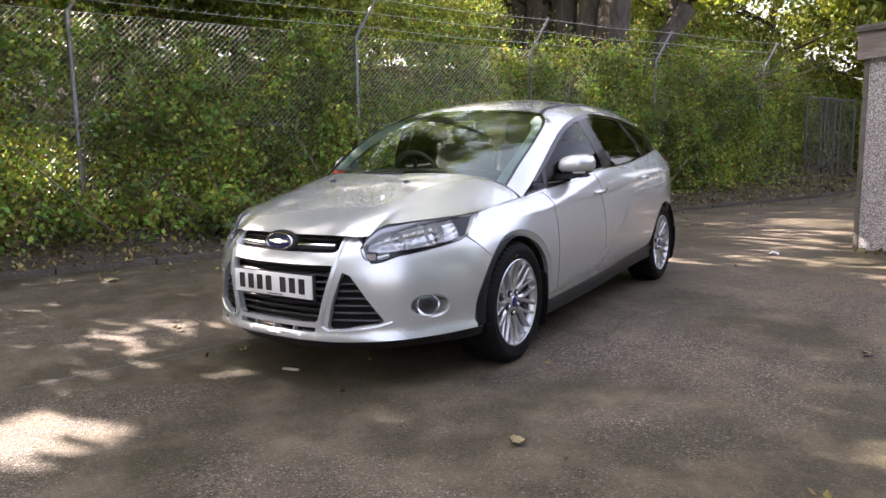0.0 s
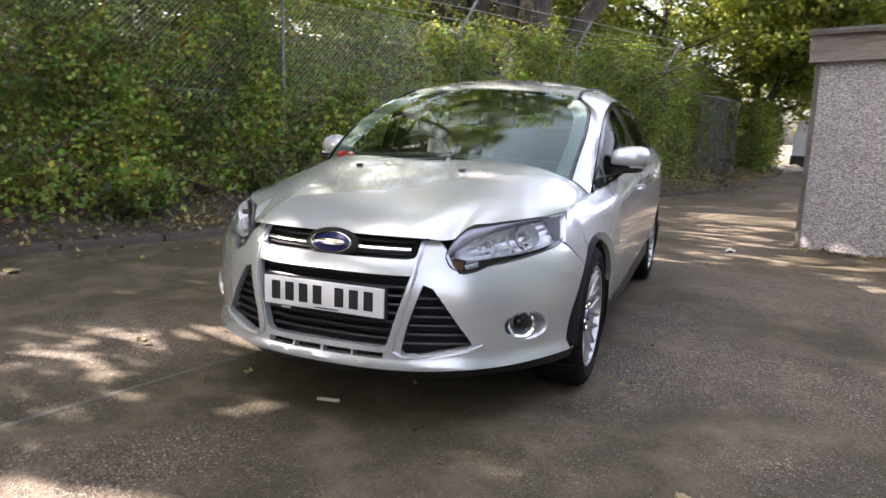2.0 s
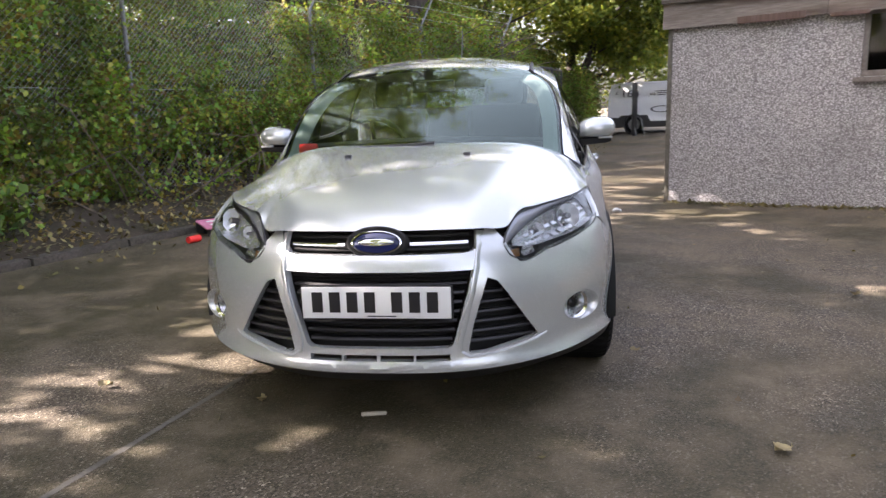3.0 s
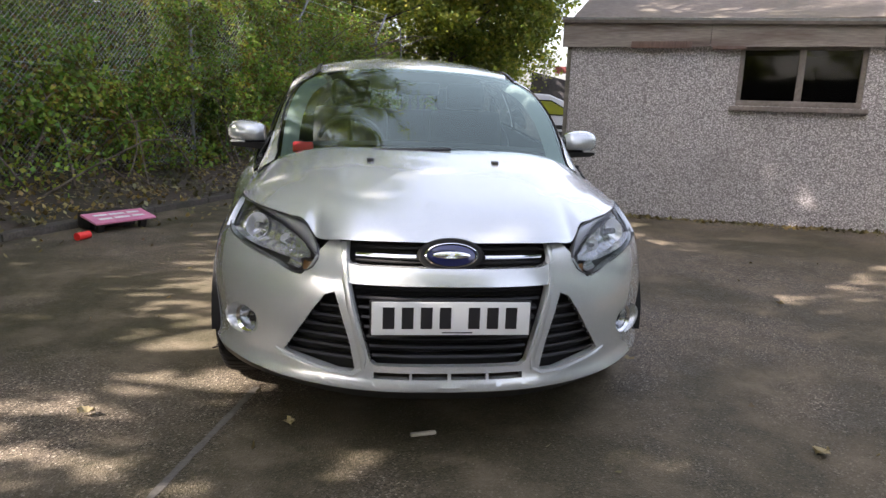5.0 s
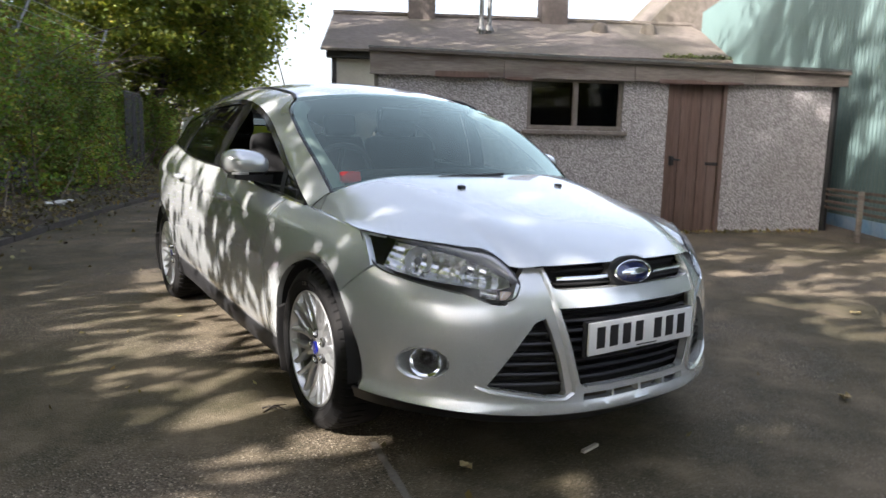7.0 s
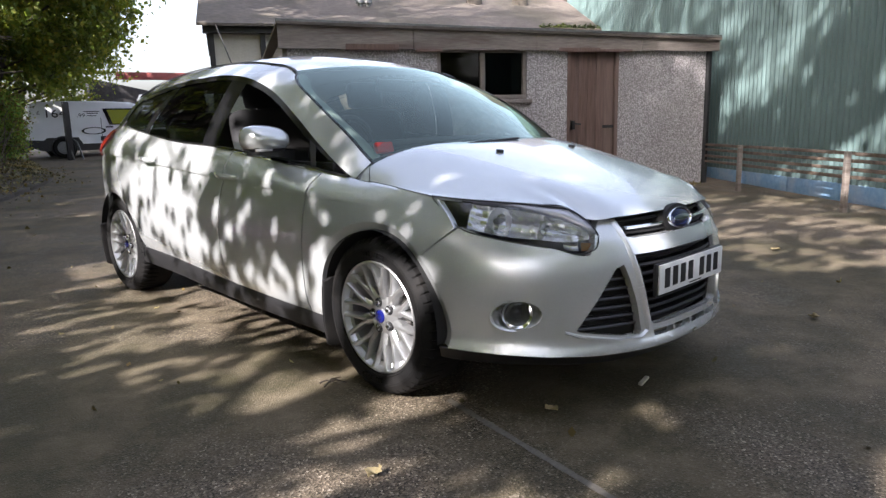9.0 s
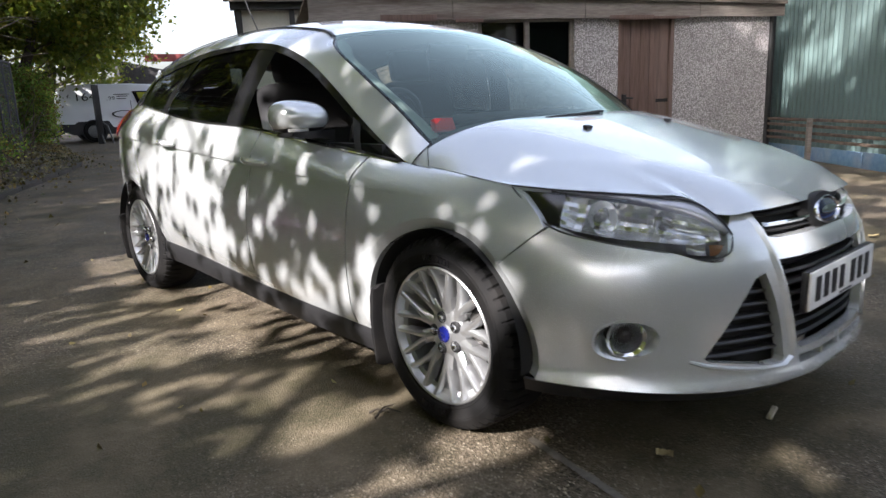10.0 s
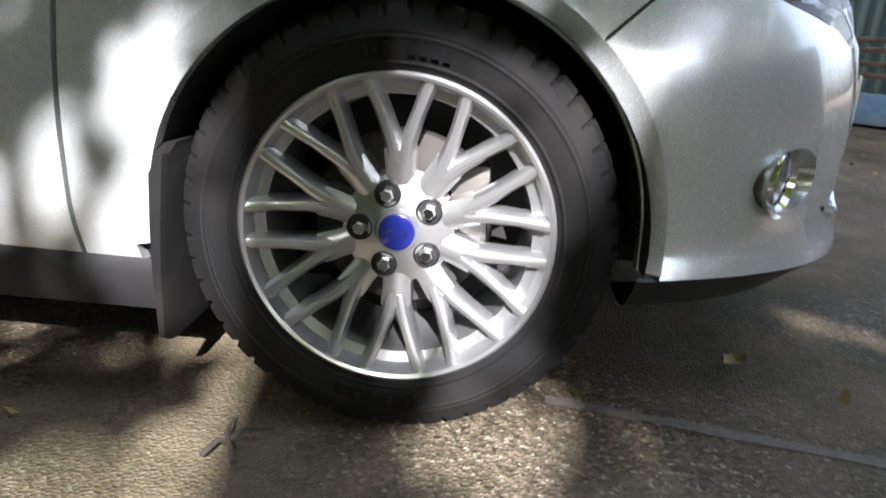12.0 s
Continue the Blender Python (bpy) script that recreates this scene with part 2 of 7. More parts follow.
def cut(bm, poly, axis, keep=False, near=None):
    """Cuts a convex outline through the mesh, seen along axis 0 (y, z) or 1 (x, z) or 2 (x, y), and takes out what lies inside."""
    a, b = [(1, 2), (0, 2), (0, 1)][axis]
    area = sum(p[0] * q[1] - q[0] * p[1] for p, q in zip(poly, poly[1:] + poly[:1]))
    if area < 0:
        poly = poly[::-1]
    lo = [min(p[i] for p in poly) - 0.06 for i in (0, 1)]
    hi = [max(p[i] for p in poly) + 0.06 for i in (0, 1)]

    def close_by():
        fs = [f for f in bm.faces if (near is None or near(f.calc_center_median())) and max(v.co[a] for v in f.verts) > lo[0] and min(v.co[a] for v in f.verts) < hi[0]
              and max(v.co[b] for v in f.verts) > lo[1] and min(v.co[b] for v in f.verts) < hi[1]]
        return fs
    for p, q in zip(poly, poly[1:] + poly[:1]):
        fs = close_by()
        es, vs = {e for f in fs for e in f.edges}, {v for f in fs for v in f.verts}
        no, co = [0, 0, 0], [0, 0, 0]
        no[a], no[b] = q[1] - p[1], -(q[0] - p[0])
        co[a], co[b] = p
        bmesh.ops.bisect_plane(bm, geom=fs + list(es) + list(vs), plane_co=co, plane_no=no, dist=1e-5)

    def inside(c):
        return all((q[0] - p[0]) * (c[b] - p[1]) - (q[1] - p[1]) * (c[a] - p[0]) > -1e-7 for p, q in zip(poly, poly[1:] + poly[:1]))
    dead = [f for f in bm.faces if (near is None or near(f.calc_center_median())) and inside(f.calc_center_median()) != keep]
    bmesh.ops.delete(bm, geom=dead, context="FACES")


def lip(bm, move):
    """Turns the open edges inward by the given shift, so that the sheet shows a thickness."""
    edges = [e for e in bm.edges if e.is_boundary]
    r = bmesh.ops.extrude_edge_only(bm, edges=edges)
    for v in r["geom"]:
        if isinstance(v, bmesh.types.BMVert):
            v.co += move(v.co) if callable(move) else Vector(move)


def ring(cx, cy, r, n=32, r2=None, start=0.0):
    return [(cx + r * math.cos(start + 2 * math.pi * k / n), cy + (r2 or r) * math.sin(start + 2 * math.pi * k / n)) for k in range(n)]


def leaves(rng, centres, size, spread, flat=0.0, keep=None):
    """Pointed leaves, one folded quad each, round the given centres (n x 3)."""
    n = len(centres)
    c = centres + rng.normal(0, 1, (n, 3)) * spread
    if keep is not None:
        c = c[keep(c)]
        n = len(c)
    d = rng.normal(0, 1, (n, 3))
    d[:, 2] -= 0.3
    d /= np.linalg.norm(d, axis=1)[:, None]
    up = rng.normal(0, 1, (n, 3)) * (1 - flat) + np.array([0, 0, 1.0]) * (0.4 + 2 * flat)
    s = np.cross(d, up)
    s /= np.linalg.norm(s, axis=1)[:, None] + 1e-9
    nn = np.cross(s, d)
    L = size * rng.uniform(0.6, 1.3, (n, 1))
    tip, mid = c + d * L * 0.5, c - d * L * 0.05 - nn * L * 0.08
    verts = np.stack([c - d * L * 0.5, mid + s * L * 0.36, tip, mid - s * L * 0.36], 1).reshape(-1, 3)
    return verts, np.arange(4 * n).reshape(-1, 4)

# ---- ground, kerb and bank ----
ASPHALT = mat("worn_asphalt", (0.06, 0.058, 0.055), 0.75, Specular_IOR_Level=0.3)
_v = place(ASPHALT)
_grit = node(ASPHALT, "ShaderNodeTexVoronoi", Scale=150.0)
link(ASPHALT, _v, _grit.inputs["Vector"])
_stone = ramp(ASPHALT, _grit.outputs["Color"], (0.12, (0.024, 0.019, 0.013)), (0.45, (0.084, 0.066, 0.047)), (0.78, (0.165, 0.134, 0.098)), (1.0, (0.50, 0.44, 0.35)))
_broad = noisy(ASPHALT, _v, 0.55, 5.0, 0.6)
_mid = noisy(ASPHALT, _v, 1.9, 7.0, 0.68)
_moss = ramp(ASPHALT, _broad, (0.43, (0, 0, 0)), (0.57, (0.76, 0.76, 0.76)))
_col = mixed(ASPHALT, _moss, _stone, (0.043, 0.038, 0.018))
_xyz = node(ASPHALT, "ShaderNodeSeparateXYZ")
link(ASPHALT, _v, _xyz.inputs[0])
_side = node(ASPHALT, "ShaderNodeMapRange")
for _k, _n in enumerate((0.6, -2.2, 0.0, 1.0)):
    _side.inputs[_k + 1].default_value = _n
link(ASPHALT, _xyz.outputs["X"], _side.inputs[0])
_damp = mixed(ASPHALT, 1.0, _side.outputs[0], ramp(ASPHALT, noisy(ASPHALT, _v, 0.9, 6.0, 0.65), (0.42, (0, 0, 0)), (0.58, (0.7, 0.7, 0.7))), "MULTIPLY")
_col = mixed(ASPHALT, _damp, _col, (0.044, 0.039, 0.018))
_dust = ramp(ASPHALT, _mid, (0.46, (0, 0, 0)), (0.68, (0.72, 0.72, 0.72)))
_col = mixed(ASPHALT, _dust, _col, (0.190, 0.152, 0.105))
base(ASPHALT, _col)
base(ASPHALT, ramp(ASPHALT, _mid, (0.3, (0.55, 0.55, 0.55)), (0.6, (0.85, 0.85, 0.85))), "Roughness")
_h = mixed(ASPHALT, 0.5, _grit.outputs["Distance"], noisy(ASPHALT, _v, 30.0))
bump(ASPHALT, _h, 0.9, 0.007)

EARTH = grainy("leafy_earth", (0.035, 0.026, 0.018), (0.075, 0.055, 0.035), 30.0, 0.95, relief=0.8, patch=2.0, dirt=(0.02, 0.025, 0.01), soil=0.7)
STONE = grainy("kerb_concrete", (0.11, 0.10, 0.085), (0.19, 0.175, 0.15), 45.0, 0.9, relief=0.5, patch=3.0, dirt=(0.05, 0.05, 0.025), soil=0.8)
KERB = grainy("mossy_kerb", (0.045, 0.038, 0.03), (0.095, 0.082, 0.066), 45.0, 0.95, relief=0.6, patch=3.0, dirt=(0.035, 0.035, 0.016), soil=0.8)
BARK = grainy("bark", (0.03, 0.025, 0.02), (0.085, 0.068, 0.052), 16.0, 0.95, relief=0.9, stretch=(1, 1, 0.25))
DRY_STEM = grainy("dry_stems", (0.07, 0.055, 0.04), (0.19, 0.155, 0.115), 9.0, 0.95, relief=0.4)
GALV = grainy("galvanised_steel", (0.15, 0.155, 0.15), (0.24, 0.245, 0.24), 25.0, 0.5, 0.7, soil=0.4)
OLD_WIRE = mat("dull_wire", (0.10, 0.10, 0.095), 0.6, 0.5)
WIRE = mat("fence_wire", (0.42, 0.43, 0.42), 0.42, 0.6)
BRAMBLE = leafy("undergrowth_leaf", (0.09, 0.24, 0.05), (0.18, 0.37, 0.06), (0.30, 0.45, 0.07), (0.12, 0.28, 0.06), (0.54, 0.53, 0.12), (0.07, 0.15, 0.04), (0.22, 0.13, 0.05), (0.12, 0.075, 0.04))
CANOPY = leafy("tree_leaf", (0.09, 0.15, 0.025), (0.14, 0.21, 0.035), (0.20, 0.26, 0.045), (0.32, 0.30, 0.06), (0.10, 0.17, 0.03), through=0.45)
LITTER = leafy("fallen_leaf", (0.16, 0.11, 0.04), (0.24, 0.18, 0.06), (0.10, 0.06, 0.03), (0.28, 0.25, 0.12), through=0.1)


def ground_z(x, y):
    return 0.0145 * max(0.0, min(y, 40) - 6.5) + 0.02 * max(0.0, min(x, 12) - 2.8)


kerb_x = curve((-30, -17.1), (0, -4.27), (4.9, -2.25), (8.5, -0.65), (10.7, 0.48), (12.7, 1.45), (16, 2.2), (19, 2.75), (22, 3.1), (28, 3.2), (40, 3.3))
AWAY = Vector((-0.92, 0.39, 0.0))
bank_z = curve((0.0, 0.055), (0.3, 0.10), (1.5, 0.30), (2.4, 0.75), (4.0, 1.9), (6.5, 3.0), (9.0, 3.4), (40, 3.6))


def bank_at(y, off):
    """A point of the bank: off metres behind the kerb at y."""
    x = kerb_x(y)
    p = Vector((x, y, 0)) + AWAY * off
    p.z = ground_z(x, y) + bank_z(off) + 0.10 * noise.noise((p.x * 0.7, p.y * 0.7, 3.0)) * min(1, off)
    return p


bm = bmesh.new()
xs = sorted({*np.round(np.arange(-14, 14.01, 0.5), 2), -600, -200, -80, -40, -25, 25, 40, 80, 200, 600})
ys = sorted({*np.round(np.arange(-12, 30.01, 0.5), 2), -600, -200, -80, -40, -20, 40, 80, 200, 600})
loft(bm, [[(x, y, ground_z(x, y) + (0.006 * noise.noise((x * 0.6, y * 0.6, 0)) if abs(x) + abs(y) < 30 else 0)) for x in xs] for y in ys])
ground = part("ground", bm, ASPHALT, None, smooth=True)
tagged(ground, "worn grey-brown asphalt yard with moss and grit", "ground", kind="structure")

bm = bmesh.new()
loft(bm, [[bank_at(y, o) - Vector((0, 0, 0.02)) for o in (0.12, 0.3, 0.7, 1.1, 1.5, 1.9, 2.4, 3.0, 3.6, 4.3, 5.2, 6.5, 8, 10, 14, 20, 40)] for y in np.arange(-30, 40.1, 0.5)])
tagged(part("bank", bm, EARTH, None, smooth=True), "earth bank with leaf litter rising behind the kerb", "bank", kind="structure")

kerb = thing("kerb", (kerb_x(2), 2, 0), "low mossy concrete kerb edging the yard", "kerb", kind="structure")
y = -9.0
while y < 22:
    y2 = y + 0.84
    a, b = Vector((kerb_x(y), y, ground_z(kerb_x(y), y))), Vector((kerb_x(y2), y2, ground_z(kerb_x(y2), y2)))
    d = (b - a).normalized()
    turn = d.to_track_quat("X", "Z").to_matrix().to_4x4()
    bm = bmesh.new()
    box(bm, (0, 0, 0), ((b - a).length - 0.012, 0.15, 0.24), bevel=0.018)
    for v in bm.verts:
        v.co += Vector((0, noise.noise(v.co * 6 + a) * 0.012, noise.noise(v.co * 5 + a * 2) * 0.012))
    bm.transform(Matrix.Translation((a + b) / 2 + AWAY * 0.075 + Vector((0, 0, -0.055))) @ turn)
    part("kerb_stone", bm, KERB, kerb)
    y = y2

# a straight joint across the tarmac
def yard_z(x, y):
    """Height of the yard's sheet between its half-metre corners."""
    x0, y0 = math.floor(x * 2) / 2, math.floor(y * 2) / 2
    u, v = (x - x0) * 2, (y - y0) * 2
    h = [[0.006 * noise.noise(((x0 + i / 2) * 0.6, (y0 + j / 2) * 0.6, 0)) for i in (0, 1)] for j in (0, 1)]
    return (h[0][0] * (1 - u) + h[0][1] * u) * (1 - v) + (h[1][0] * (1 - u) + h[1][1] * u) * v


bm = bmesh.new()
SEAM = grainy("tar_joint", (0.09, 0.082, 0.07), (0.135, 0.122, 0.104), 60.0, 0.9, soil=0.0)
rows = []
for k in range(40):
    t = k / 39
    p = Vector((-1.02 + 0.30 * t, -1.6 + 1.35 * t, 0.0))
    w = 0.014 + 0.008 * noise.noise((k * 0.7, 0, 0))
    rows.append([(x, p.y, yard_z(x, p.y) + 0.002) for x in (p.x - w, p.x + w)])
loft(bm, rows)
tagged(part("tar_joint", bm, SEAM), "pale worn joint line in the asphalt", "joint", kind="structure")

# ---- chain-link fence on the bank ----
FENCE_OFF = 1.55


def fence_at(y):
    p = bank_at(y, FENCE_OFF)
    return p


fence = thing("chain_link_fence", fence_at(1.3), "galvanised chain-link fence with barbed wire, overgrown with ivy", "fence")
step = Vector((0.393, 0.92, 0))
post_y = [-4.9, -1.9, 1.27, 4.62, 7.6, 10.3, 13.2]
TOP = 2.74
base_pts = []
for yy in post_y:
    p = Vector((kerb_x(yy - 0.6), yy - 0.6, 0)) + AWAY * FENCE_OFF
    p.z = ground_z(p.x, p.y) + 0.28
    base_pts.append(p)
for p in base_pts:
    bm = bmesh.new()
    tube(bm, [p - Vector((0, 0, 0.3)), Vector((p.x, p.y, TOP))], 0.026, 10)
    post = part("post", bm, GALV, fence)
    bm = bmesh.new()
    tube(bm, [(p.x, p.y, TOP - 0.02), Vector((p.x, p.y, TOP)) + step * 0.30 + AWAY * -0.12 + Vector((0, 0, 0.55))], 0.022, 8)
    part("cranked_arm", bm, GALV, post)
for h in (0.25, 0.6, 0.95):
    bm = bmesh.new()
    for p, q in zip(base_pts, base_pts[1:]):
        a = Vector((p.x, p.y, TOP)) + (step * 0.30 + AWAY * -0.12 + Vector((0, 0, 0.55))) * h
        b = Vector((q.x, q.y, TOP)) + (step * 0.30 + AWAY * -0.12 + Vector((0, 0, 0.55))) * h
        tube(bm, [a, (a + b) / 2 - Vector((0, 0, 0.03)), b], 0.004, 4)
        for k in range(26):
            c = a.lerp(b, (k + 0.5) / 26)
            tube(bm, [c + Vector((0.012, 0.012, 0.02)), c - Vector((0.012, 0.012, 0.02))], 0.0025, 3)
    part("barbed_wire", bm, WIRE, fence)
for p, q in zip(base_pts, base_pts[1:]):
    L = (q - p).length
    d = (q - p) / L
    H = TOP - p.z
    bm = bmesh.new()
    n = int((L + H) / 0.068)
    for k in range(n):
        s = k * 0.068 - H
        for way in (1, -1):
            lo, hi = max(0.0, s), min(L, s + H)
            if hi - lo < 0.03:
                continue
            if way == 1:
                a, b = (lo, lo - s), (hi, hi - s)
            else:
                a, b = (lo, H - (lo - s)), (hi, H - (hi - s))
            A = p + d * a[0] + Vector((0, 0, a[1]))
            B = p + d * b[0] + Vector((0, 0, b[1]))
            # one wire direction is thicker: its sunlit glint is put into the shape
            r = 0.0029 if way == 1 else 0.0017
            tube(bm, [A, B], r, 3, False)
    part("mesh_panel", bm, WIRE, fence)
    bm = bmesh.new()
    for hh in (0.05, H * 0.5, H):
        tube(bm, [p + Vector((0, 0, hh)), q + Vector((0, 0, hh))], 0.003, 4, False)
    part("line_wire", bm, WIRE, fence)

# two mesh panels leaning in the hedge further on
for y0, w in ((14.3, 1.25), (15.8, 1.4)):
    a = Vector((kerb_x(y0), y0, 0)) + AWAY * 1.3
    b = Vector((kerb_x(y0 + w), y0 + w, 0)) + AWAY * 1.0
    z0 = ground_z(a.x, a.y) + 0.22
    pan = thing("mesh_gate", (a.x, a.y, z0), "grey wire-mesh gate panel standing in the hedge", "gate", "mesh gates")
    for f0, f1 in (((0, 0), (0, 1.85)), ((1, 0), (1, 1.85)), ((0, 0), (1, 0)), ((0, 1.85), (1, 1.85)), ((0.5, 0), (0.5, 1.85))):
        bm = bmesh.new()
        tube(bm, [a.lerp(b, f0[0]) + Vector((0, 0, z0 + f0[1])), a.lerp(b, f1[0]) + Vector((0, 0, z0 + f1[1]))], 0.022, 6)
        part("frame_tube", bm, OLD_WIRE, pan)
    bm = bmesh.new()
    for k in range(1, 40):
        tube(bm, [a.lerp(b, k / 40) + Vector((0, 0, z0)), a.lerp(b, k / 40) + Vector((0, 0, z0 + 1.85))], 0.002, 3, False)
    for k in range(1, 24):
        tube(bm, [a + Vector((0, 0, z0 + k * 0.077)), b + Vector((0, 0, z0 + k * 0.077))], 0.002, 3, False)
    part("wire_mesh", bm, OLD_WIRE, pan)

# ---- garage with its long facade ----
U, N = Vector((0.880, -0.475, 0)).normalized(), Vector((-0.475, -0.880, 0)).normalized()
FACE0 = Vector((3.892, 4.386, 0)) - U * (Vector((3.892, 4.386, 0)).dot(U))


def on_face(s, z, out=0.0):
    """A point of the facade: s along it, z up, out in front of it."""
    return FACE0 + U * s + N * out + Vector((0, 0, z))


FTURN = Matrix((U, -N, (0, 0, 1))).transposed().to_4x4()


def fbox(bm, s0, s1, z0, z1, o0, o1, bevel=0.0):
    box(bm, on_face((s0 + s1) / 2, (z0 + z1) / 2, (o0 + o1) / 2), (s1 - s0, abs(o1 - o0), z1 - z0), FTURN, bevel)


PEBBLE = mat("pebbledash", (0.3, 0.28, 0.27), 0.9)
_v = place(PEBBLE)
_c = node(PEBBLE, "ShaderNodeTexVoronoi", Scale=70.0)
link(PEBBLE, _v, _c.inputs["Vector"])
_peb = ramp(PEBBLE, _c.outputs["Color"], (0.1, (0.21, 0.19, 0.19)), (0.45, (0.43, 0.405, 0.40)), (0.8, (0.64, 0.61, 0.61)), (1.0, (0.80, 0.78, 0.78)))
_gap = ramp(PEBBLE, _c.outputs["Distance"], (0.35, (0, 0, 0)), (0.75, (0.8, 0.8, 0.8)))
_st = ramp(PEBBLE, noisy(PEBBLE, _v, 1.1, 5.0), (0.45, (0, 0, 0)), (0.75, (0.35, 0.35, 0.35)))
base(PEBBLE, mixed(PEBBLE, _st, mixed(PEBBLE, _gap, _peb, (0.15, 0.14, 0.135)), (0.21, 0.19, 0.18)))
bump(PEBBLE, _c.outputs["Distance"], -1.0, 0.012)
OLD_WOOD = grainy("weathered_fascia", (0.17, 0.145, 0.125), (0.27, 0.24, 0.21), 22.0, 0.85, relief=0.6, stretch=(0.35, 0.35, 3.0), patch=2.6, dirt=(0.075, 0.045, 0.033), soil=0.85)
BROWN_DOOR = grainy("brown_door_boards", (0.10, 0.062, 0.048), (0.155, 0.10, 0.08), 14.0, 0.8, relief=0.5, stretch=(3.0, 3.0, 0.25), patch=1.3, dirt=(0.20, 0.15, 0.13), soil=0.5)
FRAME_GREY = grainy("old_window_paint", (0.15, 0.13, 0.115), (0.24, 0.21, 0.185), 30.0, 0.8, relief=0.4, soil=0.5)
CREAM = grainy("cream_render", (0.48, 0.46, 0.38), (0.55, 0.53, 0.45), 30.0, 0.9, relief=0.3, dirt=(0.3, 0.28, 0.22), soil=0.4)
SLATE = grainy("old_roof_sheet", (0.072, 0.059, 0.049), (0.130, 0.110, 0.092), 9.0, 0.85, relief=0.5, patch=0.6, dirt=(0.058, 0.052, 0.032), soil=0.9)
DARKROOM = mat("room_shade_black", (0.02, 0.02, 0.02), 0.9)

S0, S1, DOOR0, DOOR1, WIN0, WIN1, WINC = -0.63, 5.29, 3.10, 3.88, 1.275, 2.51, 1.865
garage = thing("garage", on_face(2.4, 0), "low flat-roofed garage with grey pebbledash walls", "garage")
for s0, s1, z0, z1 in ((S0, WIN0, -0.2, 2.0), (WIN0, WIN1, -0.2, 1.34), (WIN1, DOOR0, -0.2, 2.0), (DOOR1, S1, -0.2, 2.0)):
    bm = bmesh.new()
    fbox(bm, s0, s1, z0, z1, -0.18, 0)
    part("wall", bm, PEBBLE, garage)
for s in (S0 + 0.09, S1 - 0.09):
    bm = bmesh.new()
    fbox(bm, s - 0.09, s + 0.09, -0.2, 2.115, -5.0, -0.185)
    part("wall", bm, PEBBLE, garage)
bm = bmesh.new()
fbox(bm, S0, S1, -0.2, 2.115, -5.2, -5.0)
part("wall", bm, PEBBLE, garage)
# corner strips
for s in (S0,):
    bm = bmesh.new()
    fbox(bm, s - 0.02, s + 0.03, 0.0, 2.0, -0.04, 0.012, 0.006)
    part("corner_strip", bm, STONE, garage)
bm = bmesh.new()
v = []
for s, zt in ((S0 - 0.08, 2.24), (S1 + 0.18, 2.12)):
    v.append([on_face(s, zt, 0.10), on_face(s, zt + 0.035, 0.10), on_face(s, zt + 0.035 + 0.0, -5.3), on_face(s, zt, -5.3)])
loft(bm, v, True, True)
part("roof", bm, SLATE, garage)
# fascia in boards, with a slight fall to one end
for a, b, dz in ((S0 - 0.07, 0.95, 0.0), (0.956, 2.62, -0.006), (2.627, 4.2, 0.004), (4.206, S1 + 0.17, 0.0)):
    bm = bmesh.new()
    rows = []
    for s in np.linspace(a, b, 9):
        f = (s - S0) / (S1 - S0)
        zt, zb = 2.265 - 0.115 * f + dz, 1.965 + 0.006 * f + 0.012 * noise.noise((s * 3, 0, 7))
        rows.append([on_face(s, zb, 0.03), on_face(s, zb, 0.062), on_face(s, zt, 0.062), on_face(s, zt, 0.03)])
    loft(bm, rows, True, True)
    part("fascia_board", bm, OLD_WOOD, garage)
bm = bmesh.new()
loft(bm, [[on_face(s, 2.275 - 0.115 * f + z, o) for z, o in ((0, 0.03), (0, 0.085), (0.028, 0.085), (0.028, 0.03))] for s, f in ((S0 - 0.09, 0), (2.4, 0.5), (S1 + 0.19, 1))], True, True)
part("roof_edge", bm, GALV, garage)
bm = bmesh.new()
fbox(bm, 0.10, 0.76, 1.95, 2.025, 0.062, 0.078, 0.004)
part("patch_board", bm, BROWN_DOOR, garage)
for a, b, z0, z1 in ((0.98, 1.32, 1.935, 1.975), (2.95, 3.55, 1.945, 2.0), (3.5, 4.05, 1.95, 1.985)):
    bm = bmesh.new()
    fbox(bm, a, b, z0, z1, 0.058, 0.074, 0.004)
    part("patch_board", bm, BROWN_DOOR, garage)
# downpipe at the end
bm = bmesh.new()
tube(bm, [on_face(S1 + 0.058, 0.02, -0.03), on_face(S1 + 0.058, 2.0, -0.03)], 0.052, 12)
part("downpipe", bm, BLACK, garage)
# window
win = part("window_frame", (lambda b: (fbox(b, WIN0, WIN1, 1.34, 1.40, -0.10, -0.02, 0.006), fbox(b, WIN0, WIN1, 1.94, 1.99, -0.10, -0.02, 0.006), fbox(b, WIN0, WIN0 + 0.05, 1.40, 1.94, -0.10, -0.02, 0.006), fbox(b, WIN1 - 0.05, WIN1, 1.40, 1.94, -0.10, -0.02, 0.006), fbox(b, WINC, WINC + 0.065, 1.40, 1.94, -0.10, -0.02, 0.006), b)[-1])(bmesh.new()), FRAME_GREY, garage)
for s0, s1 in ((WIN0 + 0.05, WINC), (WINC + 0.065, WIN1 - 0.05)):
    bm = bmesh.new()
    fbox(bm, s0, s1, 1.40, 1.94, -0.07, -0.064)
    part("pane", bm, PANE, win).visible_shadow = False
bm = bmesh.new()
fbox(bm, WIN0 - 0.06, WIN1 + 0.06, 1.285, 1.335, -0.10, 0.055, 0.008)
part("sill", bm, FRAME_GREY, win)
# near-black panels put the shade of the room behind the panes into colour
bm = bmesh.new()
fbox(bm, WIN0 - 0.3, WIN1 + 0.3, 0.8, 1.98, -1.3, -1.28)
